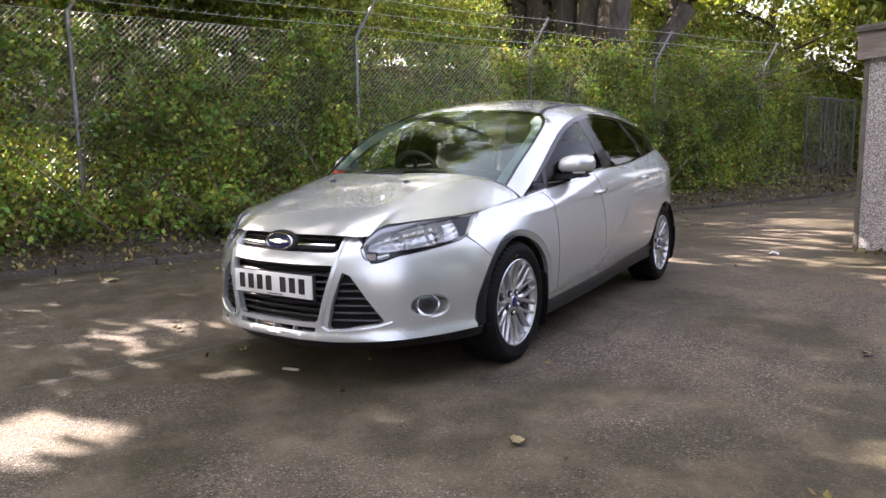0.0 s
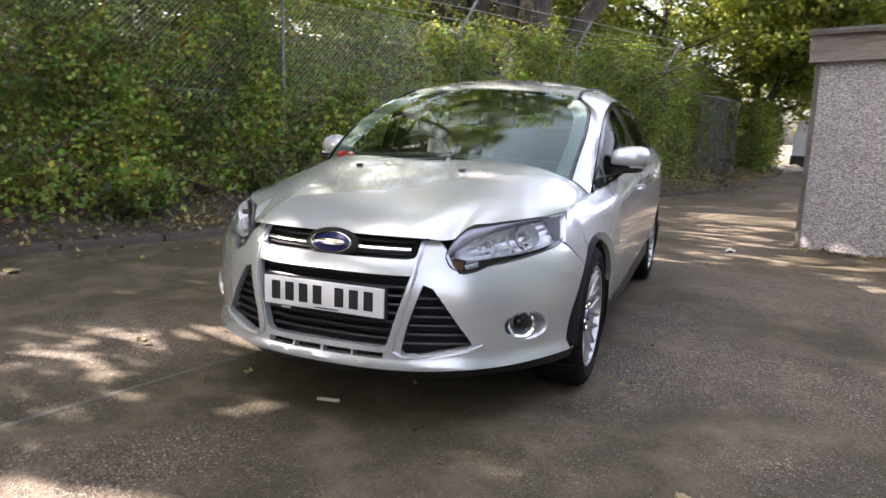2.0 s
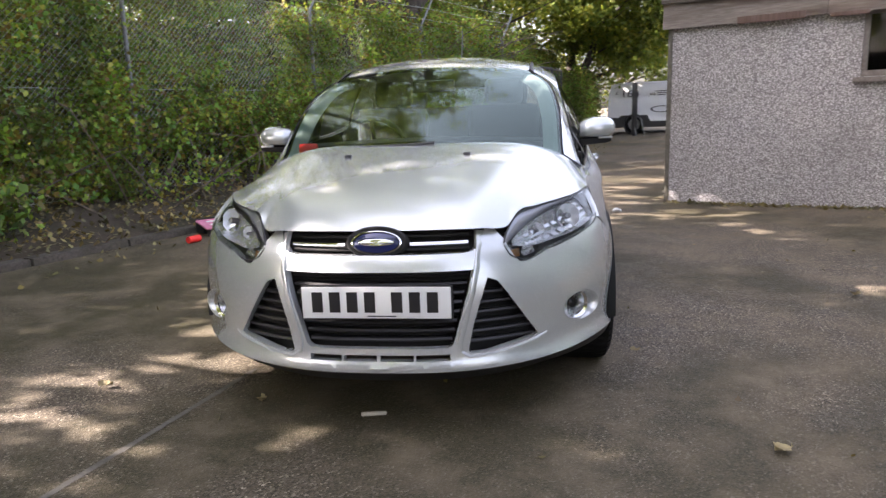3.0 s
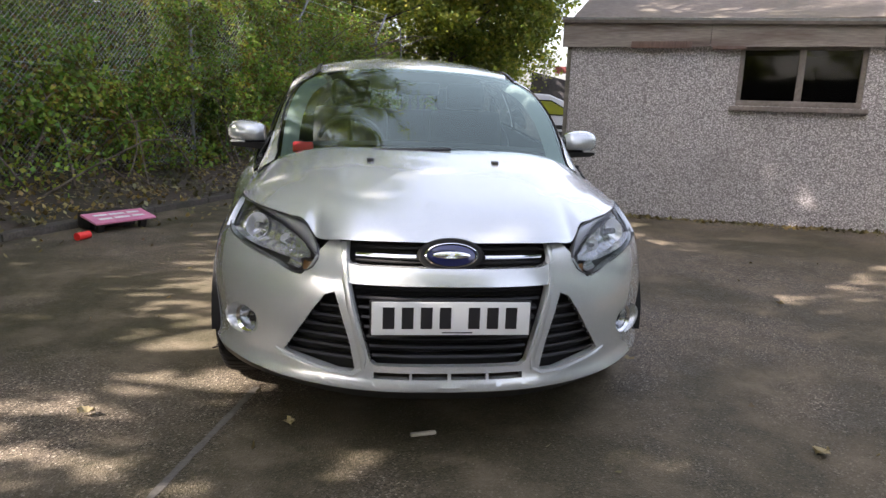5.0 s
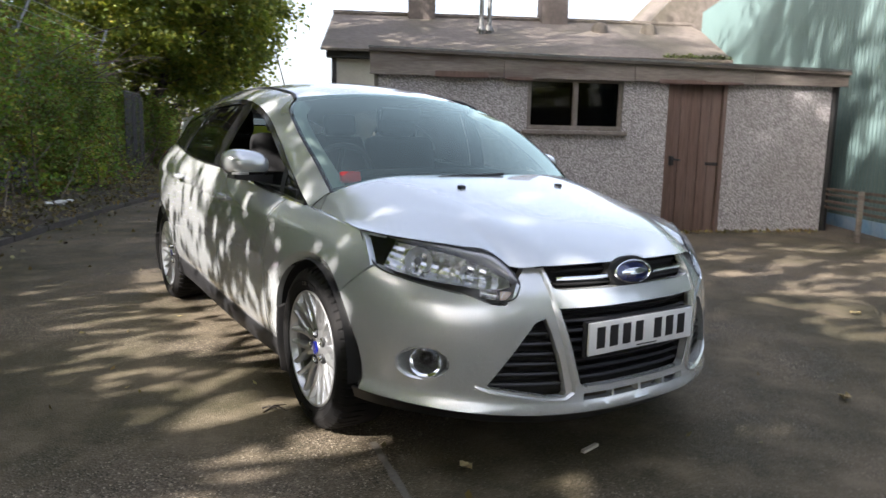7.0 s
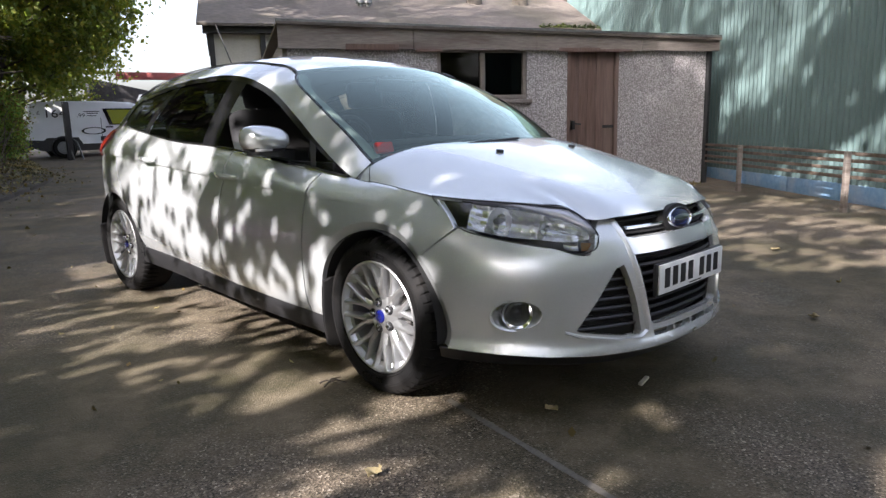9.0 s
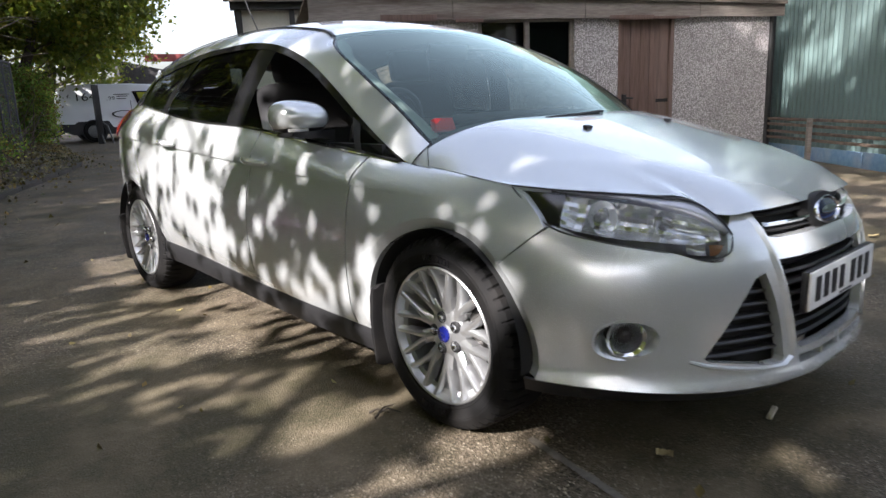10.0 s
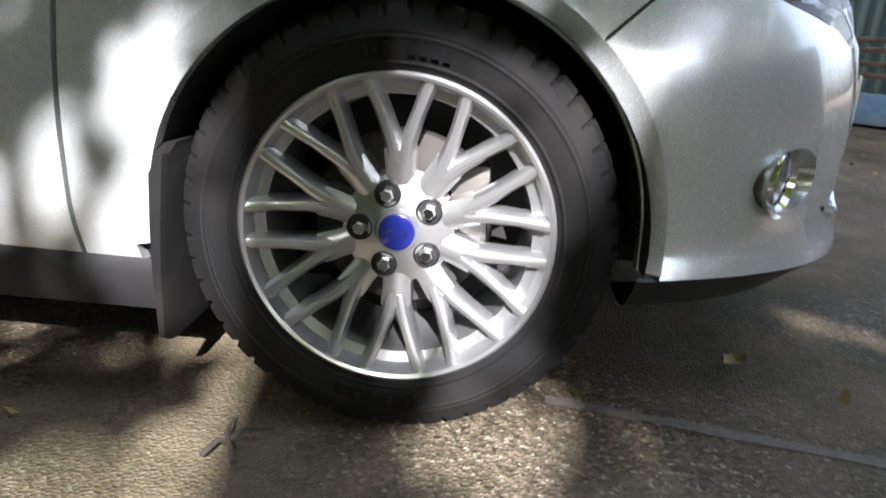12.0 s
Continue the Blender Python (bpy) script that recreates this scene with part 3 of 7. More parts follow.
for s in (WIN0 - 0.3, WIN1 + 0.3):
    fbox(bm, s - 0.01, s + 0.01, 0.8, 1.98, -1.27, -0.20)
fbox(bm, WIN0 - 0.3, WIN1 + 0.3, 1.985, 1.995, -1.3, -0.20)
fbox(bm, WIN0 + 0.1, WIN0 + 0.45, 1.0, 1.62, -0.6, -0.4)
fbox(bm, WIN1 - 0.4, WIN1 - 0.15, 1.0, 1.75, -0.8, -0.7)
part("room_shade_panels", bm, DARKROOM, garage)
# boarded door
door = part("door_frame", (lambda b: (fbox(b, DOOR0, DOOR0 + 0.05, 0.02, 1.97, -0.10, 0.01, 0.005), fbox(b, DOOR1 - 0.05, DOOR1, 0.02, 1.97, -0.10, 0.01, 0.005), b)[-1])(bmesh.new()), BROWN_DOOR, garage)
nb = 5
for k in range(nb):
    w = (DOOR1 - DOOR0 - 0.11) / nb
    s = DOOR0 + 0.055 + k * w
    bm = bmesh.new()
    fbox(bm, s + 0.003, s + w - 0.003, 0.06, 1.96, -0.075, -0.035 + 0.004 * (k % 2), 0.004)
    part("door_board", bm, BROWN_DOOR, door)
bm = bmesh.new()
box(bm, on_face(DOOR0 + 0.09, 0.98, 0.0), (0.05, 0.05, 0.12), FTURN, 0.006)
tube(bm, [on_face(DOOR0 + 0.10, 1.0, 0.02), on_face(DOOR0 + 0.20, 0.99, 0.03)], 0.011, 8)
part("door_handle", bm, BLACK, door)
bm = bmesh.new()
fbox(bm, DOOR1 - 0.22, DOOR1 - 0.02, 0.93, 0.97, -0.03, -0.02)
part("hinge", bm, BLACK, door)

# ---- building behind, with a pitched roof and chimneys ----
BACK = -5.8
rear_house = thing("rear_building", on_face(3, 0, BACK), "cream-walled building with a stained pitched roof and brick chimneys", "building")
bm = bmesh.new()
fbox(bm, -1.62, 7.2, 0, 3.0, BACK - 4.8, BACK - 0.25)
part("wall", bm, CREAM, rear_house)
for s in (-1.60, -0.62):
    bm = bmesh.new()
    fbox(bm, s - 0.05, s + 0.05, 0, 2.98, BACK - 0.25, BACK - 0.16)
    part("corner_post", bm, BLACK, rear_house)
bm = bmesh.new()
fbox(bm, -1.75, 7.3, 2.86, 3.03, BACK - 0.25, BACK - 0.05)
part("gutter", bm, BLACK, rear_house)
RIDGE_B, RIDGE_Z = BACK - 3.2, 4.28
bm = bmesh.new()
rows = []
for f in np.linspace(0, 1, 16):
    o, z = BACK + 0.12 + (RIDGE_B - BACK - 0.12) * f, 3.02 + (RIDGE_Z - 3.02) * f
    rows.append([on_face(s, z + 0.012 * noise.noise((s, f * 5, 2)) + dz, o) for s, dz in [(x, 0) for x in np.linspace(-1.85, 7.25, 40)]])
loft(bm, rows)
lip(bm, (0, 0, -0.05))
part("roof", bm, SLATE, rear_house)
bm = bmesh.new()
loft(bm, [[on_face(-1.85, RIDGE_Z, RIDGE_B), on_face(7.25, RIDGE_Z, RIDGE_B)], [on_face(-1.85, 3.0, BACK - 6.4), on_face(7.25, 3.0, BACK - 6.4)]])
part("roof", bm, SLATE, rear_house)
bm = bmesh.new()
tube(bm, [on_face(-1.85, RIDGE_Z + 0.02, RIDGE_B), on_face(7.25, RIDGE_Z + 0.02, RIDGE_B)], 0.07, 8)
part("ridge", bm, SLATE, rear_house)
BRICKISH = grainy("sooty_chimney", (0.085, 0.07, 0.062), (0.14, 0.115, 0.10), 12.0, 0.9, relief=0.5)
for s, w, o in ((0.32, 0.66, RIDGE_B), (3.62, 0.66, RIDGE_B)):
    bm = bmesh.new()
    box(bm, on_face(s, RIDGE_Z + 0.7, o), (w, 0.6, 2.2), FTURN, 0.01)
    part("chimney", bm, BRICKISH, rear_house)
for s in (1.62, 1.80):
    bm = bmesh.new()
    tube(bm, [on_face(s, 3.6, BACK - 1.6), on_face(s, 5.4, BACK - 1.6)], 0.055, 12)
    revolve(bm, [(0.056, 0.0), (0.10, 0.0), (0.10, 0.05), (0.056, 0.12)], on_face(s, 3.72, BACK - 1.6), (0, 0, 1), 12)
    part("flue", bm, GALV, rear_house)
for s in (4.55, 5.75):
    bm = bmesh.new()
    c = on_face(s, 3.95, BACK - 2.2)
    revolve(bm, [(0.20, -0.15), (0.19, 0.04), (0.14, 0.13), (0.05, 0.17), (0.0, 0.175)], c, (0, 0, 1), 14)
    part("roof_vent", bm, SLATE, rear_house)
bm = bmesh.new()
loft(bm, [[on_face(5.9, 4.1, RIDGE_B + 0.05), on_face(7.6, 5.9, RIDGE_B), on_face(9.4, 3.9, RIDGE_B + 0.05)], [on_face(5.9, 4.1, RIDGE_B - 3), on_face(7.6, 5.9, RIDGE_B - 3), on_face(9.4, 3.9, RIDGE_B - 3)]])
bm.faces.new([bm.verts.new(on_face(s, z, RIDGE_B + 0.04)) for s, z in ((5.9, 4.1), (7.6, 5.9), (9.4, 3.9))])
part("gable_roof", bm, SLATE, rear_house)
MOSS = leafy("moss", (0.09, 0.12, 0.02), (0.06, 0.09, 0.02), through=0.1)
rng = np.random.default_rng(5)
c = np.array([on_face(6.2 + rng.uniform(-0.9, 1.0), 3.03 + 0.03 * rng.uniform(), BACK + 0.05 - 0.12 * rng.uniform()) for _ in range(1500)])
raw("moss", *leaves(rng, c, 0.06, 0.03), MOSS, rear_house)

# ---- green corrugated shed wall ----
GREEN = mat("green_sheet", (0.10, 0.17, 0.155), 0.42, 0.0, Coat_Weight=0.2)
_v = place(GREEN)
base(GREEN, mixed(GREEN, ramp(GREEN, noisy(GREEN, _v, 1.4, 5.0), (0.4, (0, 0, 0)), (0.8, (0.5, 0.5, 0.5))), (0.098, 0.150, 0.144), (0.066, 0.104, 0.100)))
BLUE_BOARD = grainy("blue_plinth_paint", (0.14, 0.27, 0.42), (0.22, 0.36, 0.50), 18.0, 0.6, dirt=(0.4, 0.42, 0.42), soil=0.6, patch=3.0)
G0, GD = Vector((5.66, -0.45, 0)), Vector((0.62, 0.785, 0)).normalized()
GN = Vector((-GD.y, GD.x, 0))
shed = thing("metal_shed", G0, "tall warehouse clad in green corrugated steel sheet", "warehouse")
SHEET = 1.0
for k in range(-4, 12):
    bm = bmesh.new()
    lo, hi = [], []
    for i in range(61):
        s = k * SHEET + SHEET * i / 60
        ph = (s / 0.1) % 1.0
        o = 0.022 * min(1, max(-1, 2.2 * math.sin(2 * math.pi * ph)))
        p = G0 + GD * s + GN * o
        lo.append((p.x, p.y, 0.27)), hi.append((p.x, p.y, 4.5))
    loft(bm, [lo, hi])
    part("cladding_sheet", bm, GREEN, shed, smooth=True)
for k in range(-4, 12):
    bm = bmesh.new()
    p = G0 + GD * (k + 0.5) + GN * -0.01
    box(bm, (p.x, p.y, 0.155), (0.985, 0.06, 0.23), GD.to_track_quat("X", "Z").to_matrix().to_4x4(), 0.006)
    part("plinth_panel", bm, BLUE_BOARD, shed)
bm = bmesh.new()
p = G0 + GD * 4.02 - GN * 3
box(bm, (p.x, p.y, 2.25), (16, 5.8, 4.4), GD.to_track_quat("X", "Z").to_matrix().to_4x4())
part("body", bm, GREEN, shed)

RAILWOOD = grainy("rail_timber", (0.06, 0.042, 0.032), (0.16, 0.115, 0.085), 18.0, 0.85, relief=0.5, stretch=(1, 1, 1), soil=0.4)
rail = thing("timber_rail", G0 + GN * 0.55, "low timber post-and-rail barrier in front of the green wall", "barrier")
RP, RD = Vector((5.40, 0.06, 0.0)), Vector((0.62, 0.785, 0)).normalized()
for k in range(-2, 3):
    p = RP + RD * (2.05 * k)
    bm = bmesh.new()
    box(bm, (p.x, p.y, 0.33), (0.055, 0.055, 0.70), RD.to_track_quat("X", "Z").to_matrix().to_4x4(), 0.012)
    part("post", bm, OLD_WOOD, rail)
for z in (0.36, 0.44, 0.53, 0.60):
    for k in range(-2, 2):
        a, b = RP + RD * (2.05 * k + 0.01), RP + RD * (2.05 * (k + 1) - 0.01)
        c = (a + b) / 2 - Vector((-RD.y, RD.x, 0)) * 0.085
        bm = bmesh.new()
        box(bm, (c.x, c.y, z + 0.05 + 0.01 * noise.noise((k, z * 9, 0))), ((b - a).length, 0.035, 0.036), RD.to_track_quat("X", "Z").to_matrix().to_4x4(), 0.008)
        part("rail_board", bm, RAILWOOD, rail)

# ---- trees and undergrowth ----
DROP = 1.0 / math.tan(radians(SUN_EL))
# how open the crowns are, by where their shade falls on the ground: x0, x1, y0, y1, share of light
OPEN = [(-9.0, -3.9, -5.0, 7.5, 0.58), (-9.0, -1.5, 7.5, 16.0, 0.10), (-1.5, 9.0, 7.6, 18.0, 0.04), (-3.9, -2.0, -6.0, 3.0, 0.07), (-2.0, -0.95, 0.4, 3.0, 0.44), (-1.7, -0.65, -0.36, 0.4, 0.74), (-1.7, -1.0, -0.95, -0.36, 0.36),
        (-0.95, 0.9, 1.5, 3.9, 0.72), (-0.15, 0.9, 0.45, 1.5, 0.24), (-0.95, -0.15, 0.45, 1.5, 0.42), (-0.65, 0.0, -0.2, 0.45, 0.88),
        (0.02, 0.9, -0.1, 0.45, 0.38), (-0.65, 0.9, -1.1, -0.2, 0.13), (-0.35, 0.25, -0.8, -0.3, 0.03), (0.02, 0.9, -0.4, -0.05, 0.06), (0.9, 2.2, -0.7, 0.6, 0.08), (0.9, 2.6, 0.6, 3.0, 0.28), (-0.9, 0.3, -2.2, -1.4, 0.05), (-0.65, 0.1, -2.05, -1.6, 0.75), (-1.0, -0.68, -1.25, -0.95, 0.2),
        (0.9, 3.4, 3.0, 7.0, 0.42), (2.6, 7.5, -1.8, 1.9, 0.44), (7.5, 16.0, -1.0, 2.2, 0.13), (9.0, 16.0, 2.2, 6.0, 0.13), (3.0, 9.0, 1.9, 6.5, 0.03), (4.4, 5.8, 3.2, 4.3, 0.09), (3.5, 7.5, 20.0, 25.0, 0.10), (-2.6, 0.9, 5.4, 7.6, 0.13)]


def shaded(c, crisp=0.0, fine=1.0):
    """Which leaves stay: gaps, cut to OPEN's shares, let long flecks of sun through."""
    gx = c[:, 0] + SUN_DIR.x * -DROP * c[:, 2]
    gy = c[:, 1] + SUN_DIR.y * -DROP * c[:, 2]
    wob = np.array([[noise.noise((a * 0.8, b * 0.8, 21.0)), noise.noise((a * 0.8, b * 0.8, 37.0)), noise.noise((a * 3.0, b * 3.0, 5.0))] for a, b in zip(gx, gy)]).reshape(-1, 3)
    far = np.where((gx > 2.2) | (gx < -1.5), 1.3, 0.12)
    wx, wy = gx + far * (wob[:, 0] + 0.3 * wob[:, 2]), gy + far * (wob[:, 1] + 0.3 * wob[:, 2])
    share = np.where((gx < -5) | (gx > 17) | (gy < -6) | (gy > 10), 0.15, 0.03)
    for x0, x1, y0, y1, s in OPEN:
        share[(wx > x0) & (wx < x1) & (wy > y0) & (wy < y1)] = s
    cut_at = 0.62 - 1.12 * share ** 0.7 - np.where(share > 0.06, 0.16, 0.0) + crisp
    a_side = (gx > -0.75) & (gx < 0.42) & (gy > -0.15) & (gy < 4.0)
    if fine == 1.0:
        cut_at = np.where(a_side, cut_at - 0.45, cut_at)
    gx, gy = gx * fine * 1.12, gy * (fine ** 0.7) * 1.12
    n = np.array([0.62 * noise.noise((a * 2.3, b * 7.5, 1.7)) + 0.20 * noise.noise((a * 0.9, b * 1.8, 8.1)) + 0.68 * noise.noise((a * 4.2, b * 15.0, 4.4)) for a, b in zip(gx, gy)])
    return (n < cut_at) & (a_side if fine != 1.0 else True)


def shading_boughs(t, gy0, gy1, count, seed):
    """Low sprays added unseen nearest to the yard, set to give the sharp flecks."""
    rng = np.random.default_rng(seed)
    n = count // 12
    gx, gy = rng.uniform(-3.8, 9.2, n), rng.uniform(gy0, gy1, n)
    z = np.maximum(3.4, (gx + 4.6) / (DROP * 0.985)) + rng.uniform(0, 1.6, n)
    c = np.stack([gx + SUN_DIR.x * DROP * z, gy + SUN_DIR.y * DROP * z, z], 1)
    v, f = leaves(rng, np.repeat(c, 12, axis=0), 0.115, 0.16, keep=lambda p: shaded(p, 0.16))
    raw("unseen_bough", v, f, CANOPY, t)


def fleck_twigs(t, seed):
    """Small leaves added unseen to one low spray; their gaps give the fine flecks."""
    rng = np.random.default_rng(seed)
    n = 5000
    gx, gy = rng.uniform(-0.9, 0.6, n), rng.uniform(-0.3, 4.15, n)
    z = np.maximum(3.4, (gx + 4.6) / (DROP * 0.985)) + rng.uniform(0, 0.9, n)
    c = np.stack([gx + SUN_DIR.x * DROP * z, gy + SUN_DIR.y * DROP * z, z], 1)
    v, f = leaves(rng, np.repeat(c, 18, axis=0), 0.045, 0.08, keep=lambda p: shaded(p, 0.10, 2.1))
    raw("unseen_twigs", v, f, CANOPY, t)


def tree(at, height, radius, lower, count, seed, leaf=0.13, lean=(0, 0), trunks=1, girth=0.14, label="tall broadleaf tree with yellowing green leaves on the bank", clumps=90):
    rng = np.random.default_rng(seed)
    at = Vector(at)
    t = thing("tree", at, label, "tree", "trees on the bank")
    bm = bmesh.new()
    tips = []
    for k in range(trunks):
        off = Vector((2.1 * (k / (trunks - 1) - 0.5), rng.uniform(-0.5, 0.5), 0)) if trunks > 1 else Vector((0, 0, 0))
        pts, p = [], at + off - Vector((0, 0, 0.3))
        seg = 9
        for i in range(seg):
            f = i / (seg - 1)
            q = p + Vector((lean[0] * f * height, lean[1] * f * height, f * height * 0.86)) + Vector((rng.normal(), rng.normal(), 0)) * 0.10 * f + off * f * 0.3
            pts.append(q)
        g = girth * rng.uniform(0.8, 1.15)
        tube(bm, pts, [g * (1.25 - 1.1 * i / (seg - 1)) for i in range(seg)], 9)
        for i in range(2, seg):
            for _ in range(3):
                a = rng.uniform(0, 2 * math.pi)
                L = radius * rng.uniform(0.5, 0.95) * (1 - 0.4 * abs(i / seg - 0.6))
                d = Vector((math.cos(a), math.sin(a), rng.uniform(0.1, 0.6)))
                m1 = pts[i] + d * L * 0.5 + Vector((0, 0, rng.uniform(-0.1, 0.2)))
                m2 = pts[i] + d * L
                if m2.z < at.z + lower:
                    continue
                tube(bm, [pts[i], m1, m2], [0.05 * (1.2 - i / seg), 0.03, 0.008], 5)
                tips += [m1.lerp(m2, 0.4), m2]
    part("trunk", bm, BARK, t, smooth=True)
    cen = []
    top = at + Vector((lean[0] * height * 0.7, lean[1] * height * 0.7, 0))
    for _ in range(clumps):
        u = rng.normal(0, 1, 3)
        u /= np.linalg.norm(u)
        r = rng.uniform(0.35, 1.0) ** 0.5
        z = (lower + height) / 2 + u[2] * r * (height - lower) / 2
        cen.append((top.x + u[0] * r * radius, top.y + u[1] * r * radius, at.z + z))
    cen += [tuple(p) for p in tips]
    cen = np.array(cen)
    size = rng.uniform(0.22, 0.5, len(cen))
    w = size ** 2 / (size ** 2).sum()
    pick = rng.choice(len(cen), int(count * 1.7), p=w)
    cc = cen[pick]
    v, f = leaves(rng, cc, leaf, size[pick][:, None] * np.array([[0.8, 0.8, 0.5]]), keep=shaded)
    raw("crown", v, f, CANOPY, t)
    return t


for yy, off, h, r, lo, n, sd, ln, tr, g in (
        (-10.5, 3.0, 13.5, 3.8, 3.0, 16000, 10, (0.20, 0.05), 1, 0.19),
        (-6.5, 3.6, 14.0, 3.6, 2.6, 17000, 11, (0.16, 0.0), 1, 0.18),
        (-2.6, 3.8, 14.0, 3.4, 2.4, 17000, 12, (0.13, 0.0), 1, 0.16),
        (1.4, 4.2, 14.0, 3.4, 2.8, 15000, 13, (0.10, 0.03), 1, 0.16),
        (5.2, 4.8, 14.0, 3.8, 3.0, 18000, 14, (0.14, 0.03), 1, 0.17),
        (9.0, 3.4, 13.0, 3.8, 3.2, 18000, 15, (0.04, 0.0), 5, 0.27),
        (12.5, 4.2, 11.0, 3.6, 1.6, 17000, 16, (0.10, 0.0), 1, 0.15),
        (16.5, 3.4, 9.5, 3.5, 1.0, 16000, 17, (0.08, 0.0), 1, 0.15),
        (21.0, 1.5, 8.5, 3.8, 0.8, 20000, 18, (0.14, 0.0), 1, 0.17),
        (26.0, -1.0, 9.0, 4.0, 1.0, 18000, 19, (0.05, 0.0), 1, 0.17),
        (4.0, 9.0, 15.0, 4.8, 0.5, 7500, 20, (0.0, 0.0), 1, 0.15),
        (11.0, 9.5, 13.0, 4.8, 0.5, 6500, 21, (0.0, 0.0), 1, 0.15),
        (-3.0, 9.0, 15.0, 4.8, 0.5, 15000, 22, (0.0, 0.0), 1, 0.15),
        (18.0, 8.0, 9.0, 4.5, 0.5, 14000, 23, (0.0, 0.0), 1, 0.15)):
    t = tree(bank_at(yy, off), h, r, lo, n, sd, lean=ln, trunks=tr, girth=g)
    if sd in (11, 12, 13, 14):
        shading_boughs(t, *{11: (-6.5, -3.4), 12: (-3.4, 0.2), 13: (0.2, 3.2), 14: (3.2, 7.0)}[sd], {11: 30000, 12: 38000, 13: 48000, 14: 60000}[sd], sd + 40)
    if sd == 13:
        fleck_twigs(t, 77)

# a dense low-crowned tree over the van
tree((1.5, 20.2, 0.3), 8.4, 3.3, 2.4, 36000, 61, leaf=0.15, lean=(0.32, 0.0), girth=0.13, label="dense green tree overhanging the parked van", clumps=160)

# a bare leaning trunk
p = Vector((-3.15, 12.4, 1.2))
snag = thing("leaning_trunk", p, "bare leaning tree trunk on the bank", "tree trunk")
bm = bmesh.new()
tube(bm, [p - Vector((0, 0, 0.3)), p + Vector((0.35, 0.1, 1.3)), p + Vector((1.08, 0.15, 2.02)), p + Vector((1.68, 0.2, 2.9)), p + Vector((1.75, 0.2, 3.05))], [0.24, 0.21, 0.19, 0.20, 0.16], 12)
part("trunk", bm, BARK, snag, smooth=True)
bm = bmesh.new()
for a, b, r in (((0.2, 0.1, 1.0), (0.75, -0.5, 1.75), 0.035), ((0.5, 0.1, 1.4), (0.2, -0.3, 2.3), 0.03)):
    a, b = p + Vector(a), p + Vector(b)
    tube(bm, [a, a.lerp(b, 0.5) + Vector((0.06, 0.0, 0.04)), b], [r, r * 0.8, r * 0.35], 6)
part("broken_limb", bm, BARK, snag, smooth=True)

# undergrowth over the whole slope
rng = np.random.default_rng(31)


def slope_points(n, y0, y1, o0, o1, up, hollow=-0.10):
    """Places for shoots on the slope; they gather in clumps, with dark hollows between."""
    pts = []
    while len(pts) < n:
        yy, o = rng.uniform(y0, y1), o0 + (o1 - o0) * rng.uniform() ** 1.3
        if 13.4 < yy < 18.2 and o < 1.7:
            o += 0.9
        p = bank_at(yy, o)
        hump = 0.35 + 0.65 * (0.5 + 0.5 * noise.noise((p.x * 1.1, p.y * 1.1, 9.0)))
        q = (p.x, p.y, p.z + up * hump * rng.uniform() ** 0.7)
        if noise.noise((q[0] * 1.5, q[1] * 1.5, q[2] * 1.9)) < hollow and rng.uniform() < 0.92:
            continue
        pts.append(q)
    return np.array(pts)


lit_through = lambda p: (p[:, 2] < 1.5) | shaded(p)
c = np.vstack([slope_points(1000, -8, 2.2, 0.75, 1.45, 0.30), slope_points(160, 2.2, 20, 1.0, 1.5, 0.30), slope_points(5200, -8, 22, 1.75, 3.4, 1.8), slope_points(6500, -9, 24, 2.8, 7.0, 2.8), slope_points(3600, -9, 24, 4.5, 10.0, 3.6), slope_points(2600, -9, 3, 3.5, 9.0, 4.6), slope_points(1500, 11.5, 23, 1.8, 3.4, 3.0), slope_points(1400, 17.8, 20.6, 0.30, 1.9, 2.3, -1), slope_points(500, 13.0, 18.0, 1.6, 2.2, 2.4)])
shoots = []
for many, share, size, spread in ((17, 1.0, 0.056, 0.16), (42, 0.32, 0.066, 0.13), (22, 0.14, 0.10, 0.17)):
    some = c[rng.uniform(size=len(c)) < share]
    shoots.append(leaves(rng, np.repeat(some, many, axis=0) + np.array([0.04, -0.02, 0.10]), size, spread, keep=lit_through))
first = np.cumsum([0] + [len(v) for v, _ in shoots])
raw("undergrowth", np.vstack([v for v, _ in shoots]), np.vstack([f + k for (_, f), k in zip(shoots, first)]), BRAMBLE)
tagged(bpy.data.objects["undergrowth"], "dense brambles, nettles and ivy covering the bank", "undergrowth", kind="stuff")

# the wood behind the bank
c = np.array([tuple(bank_at(rng.uniform(-14, 14.0), rng.uniform(10.5, 14.0)) + Vector((0, 0, 3.4 * rng.uniform() ** 0.8))) for _ in range(3000)])
raw("far_wood", *leaves(rng, np.repeat(c, 18, axis=0), 0.20, 0.30), BRAMBLE)
tagged(bpy.data.objects["far_wood"], "dark leafy wood rising behind the bank", "wood", kind="stuff")

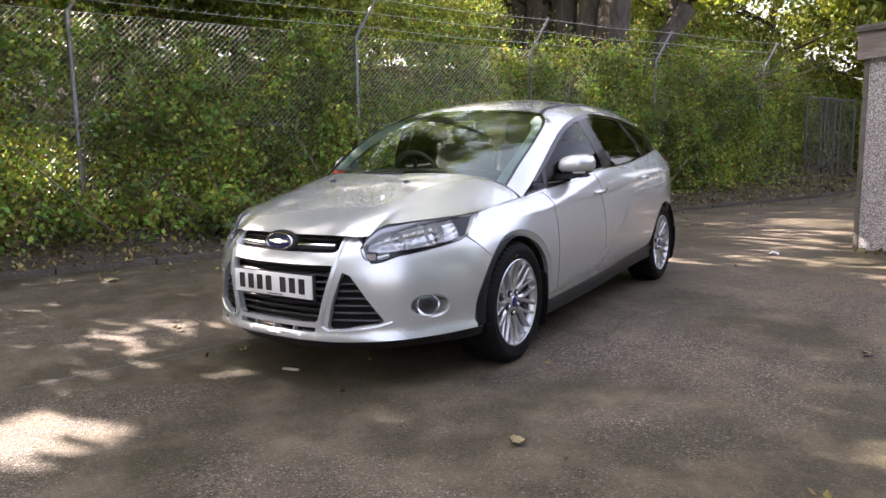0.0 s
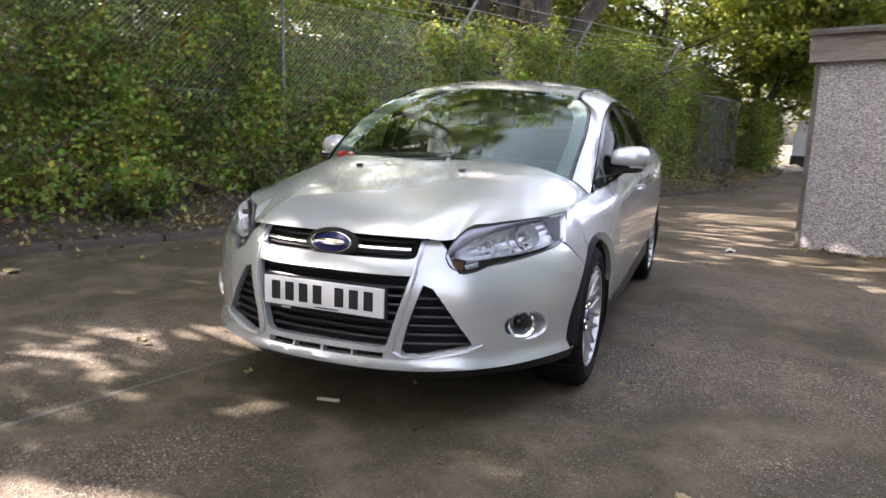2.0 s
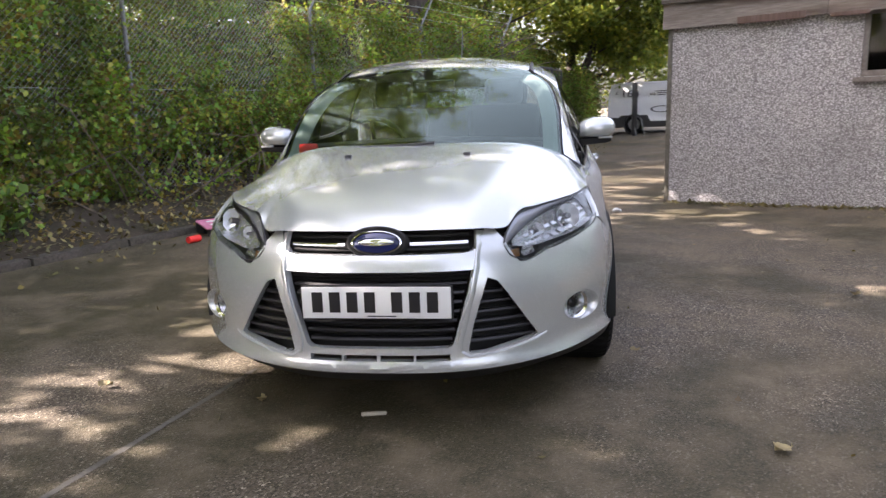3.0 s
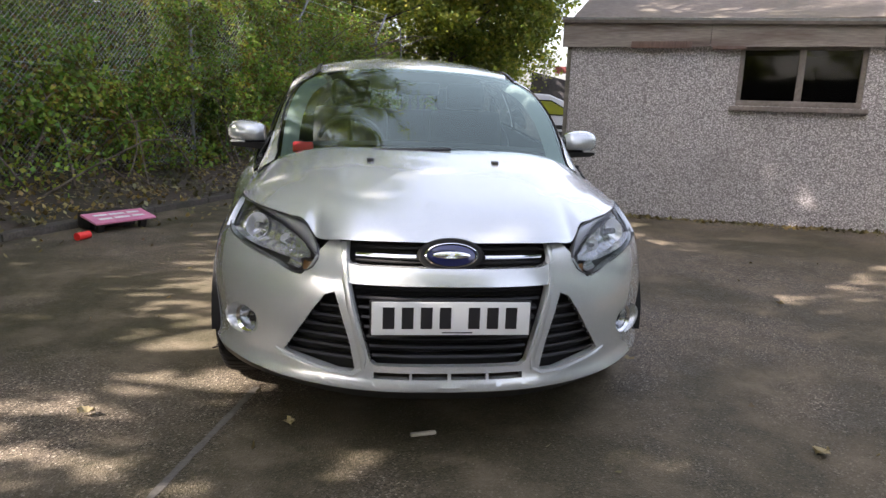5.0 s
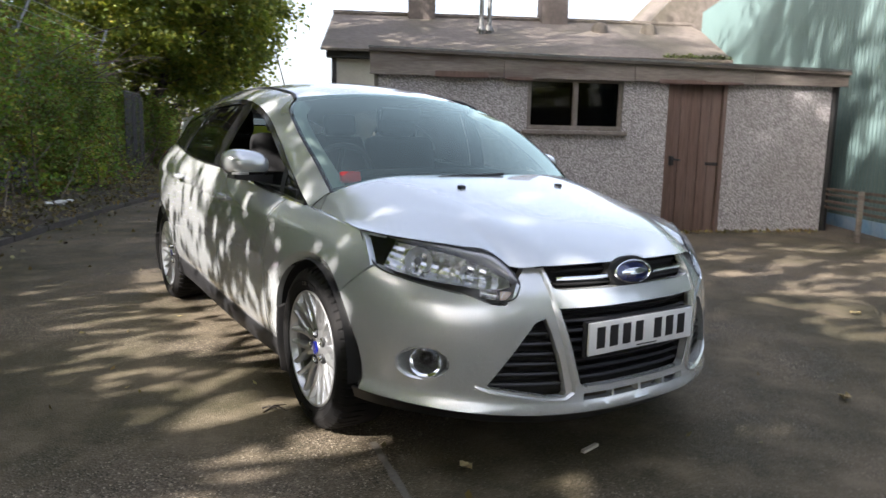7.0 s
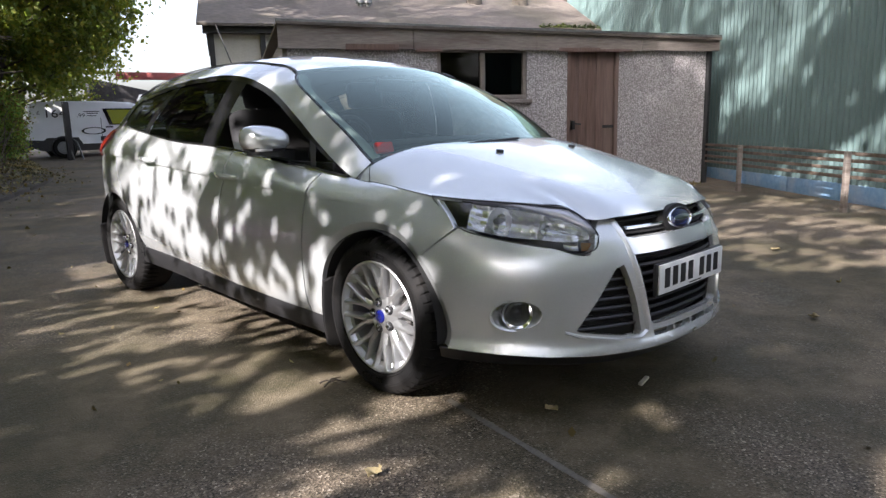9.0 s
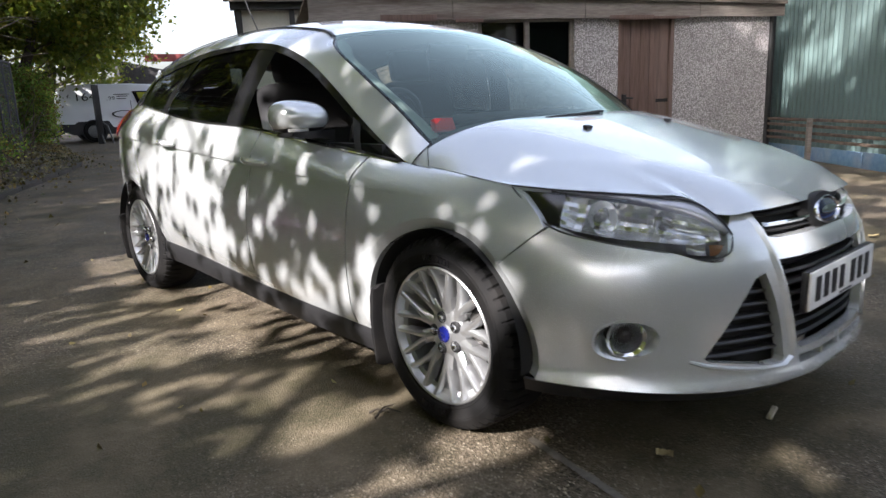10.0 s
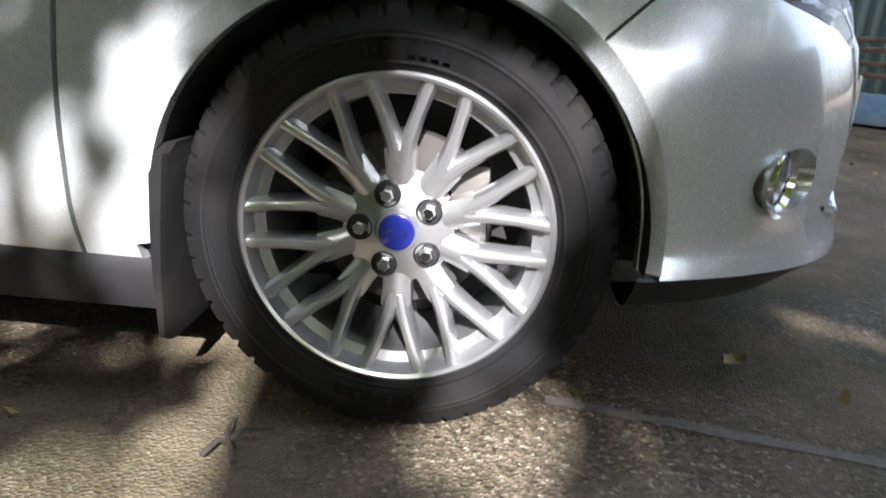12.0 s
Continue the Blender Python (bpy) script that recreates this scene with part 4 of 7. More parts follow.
# old palisade at the top of the bank
palisade = thing("palisade_fence", bank_at(15, 5.5), "grey steel palisade fence along the top of the bank", "fence")
pale_at = [bank_at(y, 5.5) for y in np.arange(10.4, 20.0, 0.14)]
for p in pale_at:
    bm = bmesh.new()
    q = Vector((p.x, p.y, p.z))
    d = Vector((0.45, 0.89, 0))
    for w0, w1 in ((-0.034, -0.012), (-0.012, 0.012), (0.012, 0.034)):
        fold = lambda w: Vector((0.012, 0, 0)) if abs(w) < 0.02 else Vector((0, 0, 0))
        loft(bm, [[q + d * w + fold(w) + Vector((0, 0, z - 0.05)) for w in (w0, w1)] for z in (0.0, 2.25)])
    tip = [bm.verts.new(q + d * w + Vector((0, 0, z))) for w, z in ((-0.034, 2.2), (0.034, 2.2), (0.0, 2.36))]
    bm.faces.new(tip)
    part("pale", bm, GALV, palisade)
for h in (0.35, 1.85):
    bm = bmesh.new()
    tube(bm, [p + Vector((-0.03, 0.01, h)) for p in pale_at[::4]], 0.025, 4)
    part("rail", bm, GALV, palisade)

# ivy on the fence and shoots pushing through its lower half
pts = []
COVER = (0.02, 0.02, 0.04, 0.12, -0.25, -0.5)
while len(pts) < 2900:
    k = int(rng.integers(0, len(base_pts) - 1))
    a, b = base_pts[k], base_pts[k + 1]
    f = rng.uniform(0.02, 0.98)
    p = a.lerp(b, f)
    h = rng.uniform() ** 1.2 * 2.6
    patch = noise.noise((p.x * 1.1, p.y * 1.1, h * 1.2)) + 0.45 * noise.noise((p.x * 2.7, p.y * 2.7, h * 2.5))
    low = 0.30 * max(0.0, 1 - h / 1.1) if k < 2 else 0.36 * max(0.0, 1 - abs(h - 0.95) / 0.7) - 0.5 * max(0.0, 1 - h / 0.45)
    if patch + low < COVER[k] or (min(f, 1 - f) * (b - a).length < 0.16 and rng.uniform() < 0.9):
        continue
    ahead = rng.uniform(-0.22, 0.10) if h > 1.4 else rng.uniform(-0.10, 0.26)
    pts.append((p.x + ahead, p.y - 0.42 * ahead, p.z + h))
c = np.repeat(np.array(pts), 36, axis=0)
raw("ivy", *leaves(rng, c, 0.062, 0.12, keep=lit_through), BRAMBLE)
tagged(bpy.data.objects["ivy"], "yellow-green ivy climbing the wire fence", "ivy", kind="stuff")

# twigs among the leaves
bm = bmesh.new()
for k in range(700):
    if k < 520:
        p = bank_at(rng.uniform(-6, 18), rng.uniform(0.7, 5.0))
        d = Vector((rng.normal() * 0.6, rng.normal() * 0.6, rng.uniform(0.5, 1.6)))
    else:
        p = Vector((-1.5 + rng.normal() * 0.9, 13.6 + rng.normal() * 0.9, 2.0 + rng.uniform() * 0.9))
        d = Vector((rng.normal() * 0.8, rng.normal() * 0.8, rng.uniform(-0.2, 0.9)))
    bend = Vector((rng.normal() * 0.12, rng.normal() * 0.12, 0.05))
    tube(bm, [p, p + d * 0.35 + bend, p + d * 0.7 + bend * 1.4, p + d + Vector((0, 0, -0.12))], [0.012, 0.010, 0.007, 0.003], 4, False)
tagged(part("twigs", bm, DRY_STEM), "thin bare twigs and stems in the undergrowth", "twigs", kind="stuff")

# a thin dead branch lying against the foot of the fence
bm = bmesh.new()
tube(bm, [(-5.15, 1.0, 0.16), (-4.66, 2.14, 0.30), (-4.25, 3.1, 0.50), (-3.82, 4.1, 0.88)], [0.013, 0.011, 0.009, 0.006], 6)
tagged(part("fallen_branch", bm, BARK), "thin dead branch leaning along the bank", "branch")

# fallen leaves along the kerb and over the yard
c = []
for _ in range(9000):
    yy = rng.uniform(-7, 19)
    p = bank_at(yy, rng.uniform(0.0, 1.5)) + Vector((0, 0, 0.03))
    c.append(tuple(p))
for _ in range(420):
    yy = rng.uniform(-5, 17)
    x = kerb_x(yy) + abs(rng.normal()) * 0.45 + 0.02
    c.append((x, yy, ground_z(x, yy) + 0.012))
for _ in range(700):
    p = on_face(rng.uniform(-0.6, 5.2), 0.014, 0.02 + abs(rng.normal()) * 0.09)
    c.append((p.x, p.y, ground_z(p.x, p.y) + 0.012))
near_kerb = leaves(rng, np.array(c), 0.06, 0.004, 0.85)
c = []
for _ in range(160):
    x, yy = rng.uniform(-3.5, 5), rng.uniform(-3, 9)
    c.append((x, yy, ground_z(x, yy) + 0.008))
strewn = leaves(rng, np.array(c), 0.034, 0.002, 0.95)
raw("fallen_leaves", np.vstack([near_kerb[0], strewn[0]]), np.vstack([near_kerb[1], strewn[1] + len(near_kerb[0])]), LITTER)
tagged(bpy.data.objects["fallen_leaves"], "brown and yellow fallen leaves along the kerb", "leaves", kind="stuff")

# the yard's near end, met only in the car's reflections: an added wall, trees beyond it
# unseen wall, added to darken what the car's nose reflects
bm = bmesh.new()
box(bm, (-3.0, -9.0, 1.2), (13.0, 0.22, 2.5))
tagged(part("added_south_wall", bm, STONE), "added plain grey concrete wall, unseen, darkening the car's reflections", "wall", kind="structure")
for x, y, h, sd in ((-4.2, -11.5, 9.5, 31), (0.8, -12.5, 10.5, 32)):
    tree((x, y, 0), h, 3.2, 2.6, 9000, sd, leaf=0.20, label="tall broadleaf tree beyond the added concrete wall")

# ---- the car: silver five-door hatchback, nose towards -y, front axle at y = 0 ----
car = thing("hatchback_car", (0, 1.3, 0), "silver five-door hatchback car parked on the yard", "car")
AXLE, RAXLE, WHEEL_Z = 0.0, 2.648, 0.318
half_width = curve((-0.5, 0.782), (-0.375, 0.843), (-0.27, 0.868), (-0.15, 0.882), (0.0, 0.892), (0.6, 0.903), (1.3, 0.908), (2.2, 0.908), (2.65, 0.898), (2.88, 0.862), (3.05, 0.805), (3.2, 0.715), (3.36, 0.57))
belt = curve((-0.5, 0.745, 0.765), (-0.235, 0.765, 0.797), (0.0, 0.772, 0.828), (0.235, 0.780, 0.853), (0.45, 0.808, 0.884), (0.8, 0.838, 0.926), (1.11, 0.85, 0.962), (1.74, 0.852, 0.998), (2.24, 0.828, 1.052), (2.6, 0.785, 1.085), (2.9, 0.722, 1.088), (3.2, 0.60, 1.06), (3.36, 0.49, 1.03))
crease_z = curve((-0.5, 0.72), (0.0, 0.755), (0.28, 0.77), (1.06, 0.812), (1.8, 0.86), (2.6, 0.905), (3.36, 0.92))
sill_z = curve((-0.5, 0.24), (0.4, 0.25), (1.2, 0.28), (2.0, 0.33), (2.4, 0.34), (3.36, 0.34))
inset = curve((0.0, 0.050), (0.10, 0.028), (0.30, 0.010), (0.60, 0.0), (0.85, 0.002), (1.0, 0.006))


def side(y, v):
    """The flank: v from 0 (sill) to 1 (crease) to 2 (belt); the car's left."""
    w, (bx, bz), zc, z0 = half_width(y), belt(y), crease_z(y), sill_z(y)
    sharp = 0.012 * min(1, max(0, (y - 0.15) / 0.5))
    if v <= 1:
        z = z0 + (zc - z0) * v
        x = w - inset(v) - sharp * math.exp(-((1 - v) * (zc - z0)) / 0.05)
    else:
        f = v - 1
        z = zc + (bz - zc) * f
        x = (w - 0.006) + (bx - w + 0.006) * f ** 1.9
    front = min(1, max(0, (0.45 - y) / 0.6))
    if front and z > 0.5:
        # the wing rounds over to the bonnet in one soft curve
        h = (z - 0.5) / (bz - 0.5)
        x = x * (1 - front) + (w - (w - bx) * h ** 2.2) * front
    return Vector((x, y, z))


def v_of(y, z):
    zc, z0, bz = crease_z(y), sill_z(y), belt(y)[1]
    return (z - z0) / (zc - z0) if z <= zc else 1 + (z - zc) / (bz - zc)


VROWS = [*np.linspace(0, 1, 19), *np.linspace(1.02, 2, 12)]
ARCH_R, LIP = 0.348, 0.034


def flank(name, y_lo, y_hi, n, mirror, arches=(), label="", vtop=2.0):
    """A body panel between two seams, each a function of height."""
    bm = bmesh.new()
    rows = []
    for v in VROWS:
        if v > vtop:
            continue
        row = []
        for k in range(n + 1):
            f = k / n
            y = 0.5 * (y_lo(0.6) + y_hi(0.6))
            for _ in range(3):
                z = side(y, v).z
                y = y_lo(z) + (y_hi(z) - y_lo(z)) * f
            row.append(side(y, v))
        rows.append(row)
    loft(bm, rows)
    for cy, r in arches:
        cut(bm, ring(cy, WHEEL_Z - 0.002, r, 40), 0)
    lip(bm, lambda co: Vector((-0.022, 0, 0)))
    if mirror:
        bmesh.ops.scale(bm, vec=(-1, 1, 1), verts=bm.verts)
    return part(name, bm, PAINT, car, label, smooth=40)


GAP = 0.0038
seam_a = curve((0.2, 0.468), (0.36, 0.46), (0.52, 0.448), (0.70, 0.425), (0.90, 0.385))
seam_b = curve((0.2, 1.20), (0.36, 1.20), (0.57, 1.185), (0.85, 1.11), (0.97, 1.07))
seam_c = curve((0.2, 2.18), (0.42, 2.22), (0.60, 2.36), (0.75, 2.47), (0.92, 2.52), (1.06, 2.47))
bumper_seam = lambda z: float(np.interp(z, (0.2, 0.45, 0.585, 0.706, 0.75, 0.78, 0.80), (-0.30, -0.30, -0.25, -0.386, -0.330, -0.288, -0.246)))
DOORS = {}
for m in (False, True):
    flank("wing", lambda z: bumper_seam(z) + GAP, lambda z: seam_a(z) - GAP, 34, m, [(AXLE, ARCH_R + LIP)])
    DOORS["front", m] = flank("front_door", lambda z: seam_a(z) + GAP, lambda z: seam_b(z) - GAP, 26, m)
    DOORS["rear", m] = flank("rear_door", lambda z: seam_b(z) + GAP, lambda z: seam_c(z) - GAP, 34, m, [(RAXLE, ARCH_R + LIP)])
    flank("rear_quarter", lambda z: seam_c(z) + GAP, lambda z: 3.34, 40, m, [(RAXLE, ARCH_R + LIP)])

# dark inner shell behind the seams
bm = bmesh.new()
for m in (1, -1):
    rows = [[Vector(((p.x - 0.02) * m, p.y, p.z)) for p in (side(y, v) for y in np.linspace(-0.28, 3.3, 60))] for v in np.linspace(0, 1.97, 16)]
    b2 = bmesh.new()
    loft(b2, rows)
    for cy in (AXLE, RAXLE):
        cut(b2, ring(cy, WHEEL_Z, 0.375, 30), 0)
    me = bpy.data.meshes.new("tmp")
    b2.to_mesh(me)
    bm.from_mesh(me)
    b2.free()
    bpy.data.meshes.remove(me)
box(bm, (0, 1.35, 0.24), (1.5, 3.0, 0.06))
box(bm, (0, -0.48, 0.26), (1.2, 0.35, 0.08))
box(bm, (0, 3.0, 0.32), (1.3, 0.5, 0.08))
box(bm, (0, 0.30, 0.58), (1.30, 0.05, 0.62))
box(bm, (0, -0.38, 0.52), (1.0, 0.03, 0.34))
part("inner_shell", bm, SHELL, car, "black inner shell and floor pan")

# wheel-arch liners and flare edges
for m in (1, -1):
    for cy in (AXLE, RAXLE):
        bm = bmesh.new()
        rows = []
        for a in np.linspace(-0.10, math.pi + 0.10, 32):
            r = 0.352 if cy == AXLE else 0.362
            yy, zz = cy + r * math.cos(a), WHEEL_Z + r * math.sin(a)
            rows.append([(m * 0.872, yy, zz), (m * 0.55, yy, zz)])
        loft(bm, rows)
        rows = [[(m * 0.55, cy + 0.352 * math.cos(a), WHEEL_Z + 0.352 * math.sin(a)), (m * 0.55, cy, WHEEL_Z)] for a in np.linspace(0.0, math.pi, 32)]
        loft(bm, rows)
        part("arch_liner", bm, SHELL, car, "black wheel-arch liner")

# sills
for m in (1, -1):
    bm = bmesh.new()
    rows = []
    for y in np.linspace(0.36, 2.32, 40):
        w, z = half_width(y), sill_z(y)
        rows.append([(m * (w - 0.048), y, z + 0.005), (m * (w - 0.040), y, z - 0.02), (m * (w - 0.055), y, z - 0.075 - 0.01 * y), (m * (w - 0.13), y, z - 0.10 - 0.01 * y), (m * (w - 0.2), y, z - 0.04)])
    loft(bm, rows)
    part("sill", bm, BLACK, car, "black plastic sill")

# ---- front bumper ----
plan = curve((0.0, 0.0, -0.880), (0.18, 0.18, -0.872), (0.32, 0.32, -0.842), (0.46, 0.455, -0.785), (0.60, 0.575, -0.712), (0.74, 0.690, -0.612), (0.88, 0.785, -0.490), (1.0, 0.842, -0.375), (1.10, 0.868, -0.27), (1.16, 0.878, -0.20))
front_in = curve((0.20, 0.040), (0.232, -0.006), (0.25, -0.016), (0.275, -0.006), (0.34, 0.0), (0.45, 0.0), (0.56, 0.012), (0.62, 0.030), (0.68, 0.066), (0.73, 0.105), (0.80, 0.16))
side_in = curve((0.20, 0.035), (0.25, -0.006), (0.275, -0.004), (0.31, 0.010), (0.38, 0.008), (0.50, 0.0), (0.60, 0.010), (0.68, 0.035), (0.74, 0.072), (0.80, 0.12))


def nose(s, z, push=0.0):
    """The bumper skin: s across (0 centre, 1.1 arch), z up; the sign of s is the side."""
    a = abs(s)
    x, y = plan(a)
    x2, y2 = plan(a + 0.01)
    x1, y1 = plan(max(0, a - 0.01))
    t = Vector((x2 - x1, y2 - y1, 0)).normalized() if a > 0.005 else Vector((1, 0, 0))
    n = Vector((t.y, -t.x, 0))
    f = min(1, max(0, (a - 0.55) / 0.5))
    f = f * f * (3 - 2 * f)
    d = front_in(z) * (1 - f) + side_in(z) * f
    p = Vector((x, y, z)) - n * (d - push)
    return Vector((p.x * (1 if s >= 0 else -1), p.y, p.z))


nose_top = curve((0.0, 0.722), (0.30, 0.722), (0.44, 0.716), (0.462, 0.698), (0.486, 0.640), (0.512, 0.602), (0.56, 0.603), (0.64, 0.628), (0.76, 0.652), (0.88, 0.678), (0.97, 0.706), (1.02, 0.715), (1.06, 0.66), (1.10, 0.60), (1.16, 0.52))
nose_low = curve((0.0, 0.238), (0.5, 0.244), (0.9, 0.268), (1.16, 0.280))
S_ALL = [*np.linspace(-1.16, -0.40, 34), *np.linspace(-0.385, 0.385, 35), *np.linspace(0.40, 1.16, 34)]
bm = bmesh.new()
loft(bm, [[nose(s, nose_low(abs(s)) + (nose_top(abs(s)) - nose_low(abs(s))) * v) for s in S_ALL] for v in np.linspace(0, 1, 30)])
MAIN = [(-0.333, 0.590), (0.333, 0.590), (0.318, 0.53), (0.262, 0.335), (0.245, 0.322), (-0.245, 0.322), (-0.262, 0.335), (-0.318, 0.53)]
UPPER = [(-0.372, 0.73), (0.372, 0.73), (0.352, 0.672), (0.33, 0.650), (0.30, 0.645), (-0.30, 0.645), (-0.33, 0.650), (-0.352, 0.672)]
VENT = [(0.380, 0.560), (0.420, 0.545), (0.452, 0.495), (0.520, 0.402), (0.556, 0.352), (0.553, 0.338), (0.535, 0.328), (0.37, 0.296), (0.322, 0.297), (0.312, 0.308), (0.331, 0.40)]
ahead = lambda c: c.y < -0.35
cut(bm, MAIN, 1, near=ahead)
cut(bm, UPPER, 1, near=ahead)
for m in (1, -1):
    cut(bm, [(m * x, z) for x, z in VENT], 1, near=ahead)
    cut(bm, ring(m * 0.706, 0.402, 0.058, 24, 0.050), 1, near=ahead)
    for k in range(2):
        x0 = 0.006 + k * 0.126
        cut(bm, [(m * x0, 0.278), (m * (x0 + 0.118), 0.278), (m * (x0 + 0.118), 0.300), (m * x0, 0.300)], 1, near=ahead)
cut(bm, ring(AXLE, WHEEL_Z - 0.002, ARCH_R + LIP, 40), 0)
# the part behind the slanting seam belongs to the wing
cut(bm, [(-0.253, 0.585), (0.0, 0.585), (0.0, 0.90), (-0.390, 0.90), (-0.390, 0.706)], 0)
lip(bm, lambda co: Vector((-0.014 * (1 if co.x > 0 else -1) * min(1, abs(co.x) / 0.8), 0.030 if co.y < -0.45 else 0.004, 0)))
bumper = part("front_bumper", bm, PAINT, car, smooth=40)
bm = bmesh.new()
loft(bm, [[nose(s, nose_low(abs(s)) + z, p) for s in S_ALL[4:-4]] for z, p in ((0.001, -0.008), (-0.003, -0.002), (-0.045, -0.010), (-0.056, -0.024), (-0.056, -0.12))])
cut(bm, ring(AXLE, WHEEL_Z - 0.002, ARCH_R, 40), 0)
part("lower_lip", bm, BLACK, bumper, "black plastic lower lip")


PLAN_S = np.linspace(0.5, 1.16, 80)
PLAN_Y = np.array([plan(q)[1] for q in PLAN_S])


def skin_x(y, z):
    """Half width of the painted skin round the wheel openings."""
    if y < bumper_seam(z):
        return nose(float(np.interp(y, PLAN_Y, PLAN_S)), z).x
    return side(y, v_of(y, z)).x


# the turned-in lips round the wheel openings
for m in (1, -1):
    for cy in (AXLE, RAXLE):
        bm = bmesh.new()
        rows = []
        for a in np.linspace(-0.10, math.pi + 0.10, 48):
            c, sn = math.cos(a), math.sin(a)
            y, z = cy + (ARCH_R + LIP + 0.001) * c, WHEEL_Z - 0.002 + (ARCH_R + LIP + 0.001) * sn
            x = skin_x(y, z)
            y1, z1 = cy + (ARCH_R + 0.001) * c, WHEEL_Z - 0.002 + (ARCH_R + 0.001) * sn
            rows.append([(m * (x + 0.0008), y, z), (m * (x - 0.004), cy + (ARCH_R + 0.022) * c, WHEEL_Z - 0.002 + (ARCH_R + 0.022) * sn), (m * (x - 0.011), y1, z1), (m * (x - 0.035), y1, z1)])
        loft(bm, rows)
        part("arch_lip", bm, PAINT, car, smooth=50)


def bar_on_nose(name, s0, s1, z, h, push, depth, material, parent, n=20, tilt=0.0, label=""):
    bm = bmesh.new()
    rows = []
    for s in np.linspace(s0, s1, n):
        p0 = nose(s, z, push)
        zz = z + tilt * abs(s)
        p0.z = zz
        rows.append([p0 + Vector((0, 0, h / 2)) + Vector((0, depth * 0.15, 0)), p0 + Vector((0, 0, 0)), p0 + Vector((0, depth * 0.15, -h / 2)), p0 + Vector((0, depth, -h / 2)), p0 + Vector((0, depth, h / 2))])
    loft(bm, rows, True, True)
    return part(name, bm, material, parent, label)


# main grille: black slats behind the plate
grille = part("lower_grille", (lambda b: (loft(b, [[nose(s, z, -0.075) for s in np.linspace(-0.40, 0.40, 24)] for z in (0.30, 0.45, 0.60)]), b)[-1])(bmesh.new()), SHELL, car, "black slatted grille")
for k in range(8):
    z = 0.345 + k * 0.0325
    w = 0.255 + (z - 0.33) * 0.30
    bar_on_nose("slat", -w, w, z, 0.013, -0.028, 0.04, BLACK, grille)
# upper grille with chrome bars
up = part("upper_grille", (lambda b: (loft(b, [[nose(s, z, -0.05) for s in np.linspace(-0.40, 0.40, 24)] for z in (0.63, 0.68, 0.735)]), b)[-1])(bmesh.new()), SHELL, car, "slim black upper grille")
bar_on_nose("slat", -0.345, 0.345, 0.700, 0.010, -0.016, 0.03, SHELL, up, 24)
bar_on_nose("slat", -0.335, 0.335, 0.660, 0.010, -0.016, 0.03, SHELL, up, 24)
for a, b in ((-0.335, -0.118), (0.118, 0.335)):
    bar_on_nose("chrome_bar", a, b, 0.680, 0.011, 0.003, 0.02, CHROME, up, 14, label="bright chrome grille bar")
# side vents
for m in (1, -1):
    ven = part("side_vent", (lambda b: (loft(b, [[nose(m * s, z, -0.055) for s in np.linspace(0.30, 0.62, 16)] for z in (0.28, 0.42, 0.57)]), b)[-1])(bmesh.new()), SHELL, car, "black triangular bumper vent")
    for k in range(6):
        z = 0.335 + k * 0.034
        s1 = 0.318 + 0.30 * max(0, z - 0.33)
        s2 = 0.575 - max(0, z - 0.34) * 0.80
        if s2 - s1 > 0.02:
            bar_on_nose("slat", m * s1, m * s2, z, 0.011, -0.019, 0.03, BLACK, ven, 12)
    # fog lamp: oval silver pocket, chrome ring and lens
    c = nose(m * 0.765, 0.402, -0.012)
    d = Vector((m * 0.62, -0.785, 0)).normalized()
    tang = Vector((-d.y, d.x, 0)) * m
    bm = bmesh.new()
    rows = []
    for k, h in ((1.10, 0.010), (1.0, 0.006), (0.86, -0.016), (0.66, -0.036), (0.5, -0.05)):
        rows.append([c + tang * (0.088 * k * math.cos(t) + 0.006) + Vector((0, 0, 0.053 * k * math.sin(t))) + d * h for t in np.linspace(0, 2 * math.pi, 32, endpoint=False)])
    loft(bm, rows, True)
    fog = part("fog_lamp", bm, PAINT, car, "round fog lamp in a silver bezel")
    bm = bmesh.new()
    revolve(bm, [(0.047, -0.012), (0.057, -0.004), (0.052, 0.005), (0.044, -0.004)], c, d, 28, True)
    part("chrome_ring", bm, CHROME, fog)
    bm = bmesh.new()
    revolve(bm, [(0.0, -0.045), (0.02, -0.043), (0.036, -0.03), (0.046, -0.010)], c, d, 24)
    part("reflector", bm, FOG_SILVER, fog)
    bm = bmesh.new()
    revolve(bm, [(0.0, -0.012), (0.012, -0.014), (0.020, -0.020), (0.022, -0.035)], c, d, 20)
    part("bulb_cap", bm, GLOSS_BLACK, fog)
    bm = bmesh.new()
    revolve(bm, [(0.0, -0.002), (0.025, -0.003), (0.046, -0.009)], c, d, 24)
    part("lens", bm, LENS, fog).visible_shadow = False

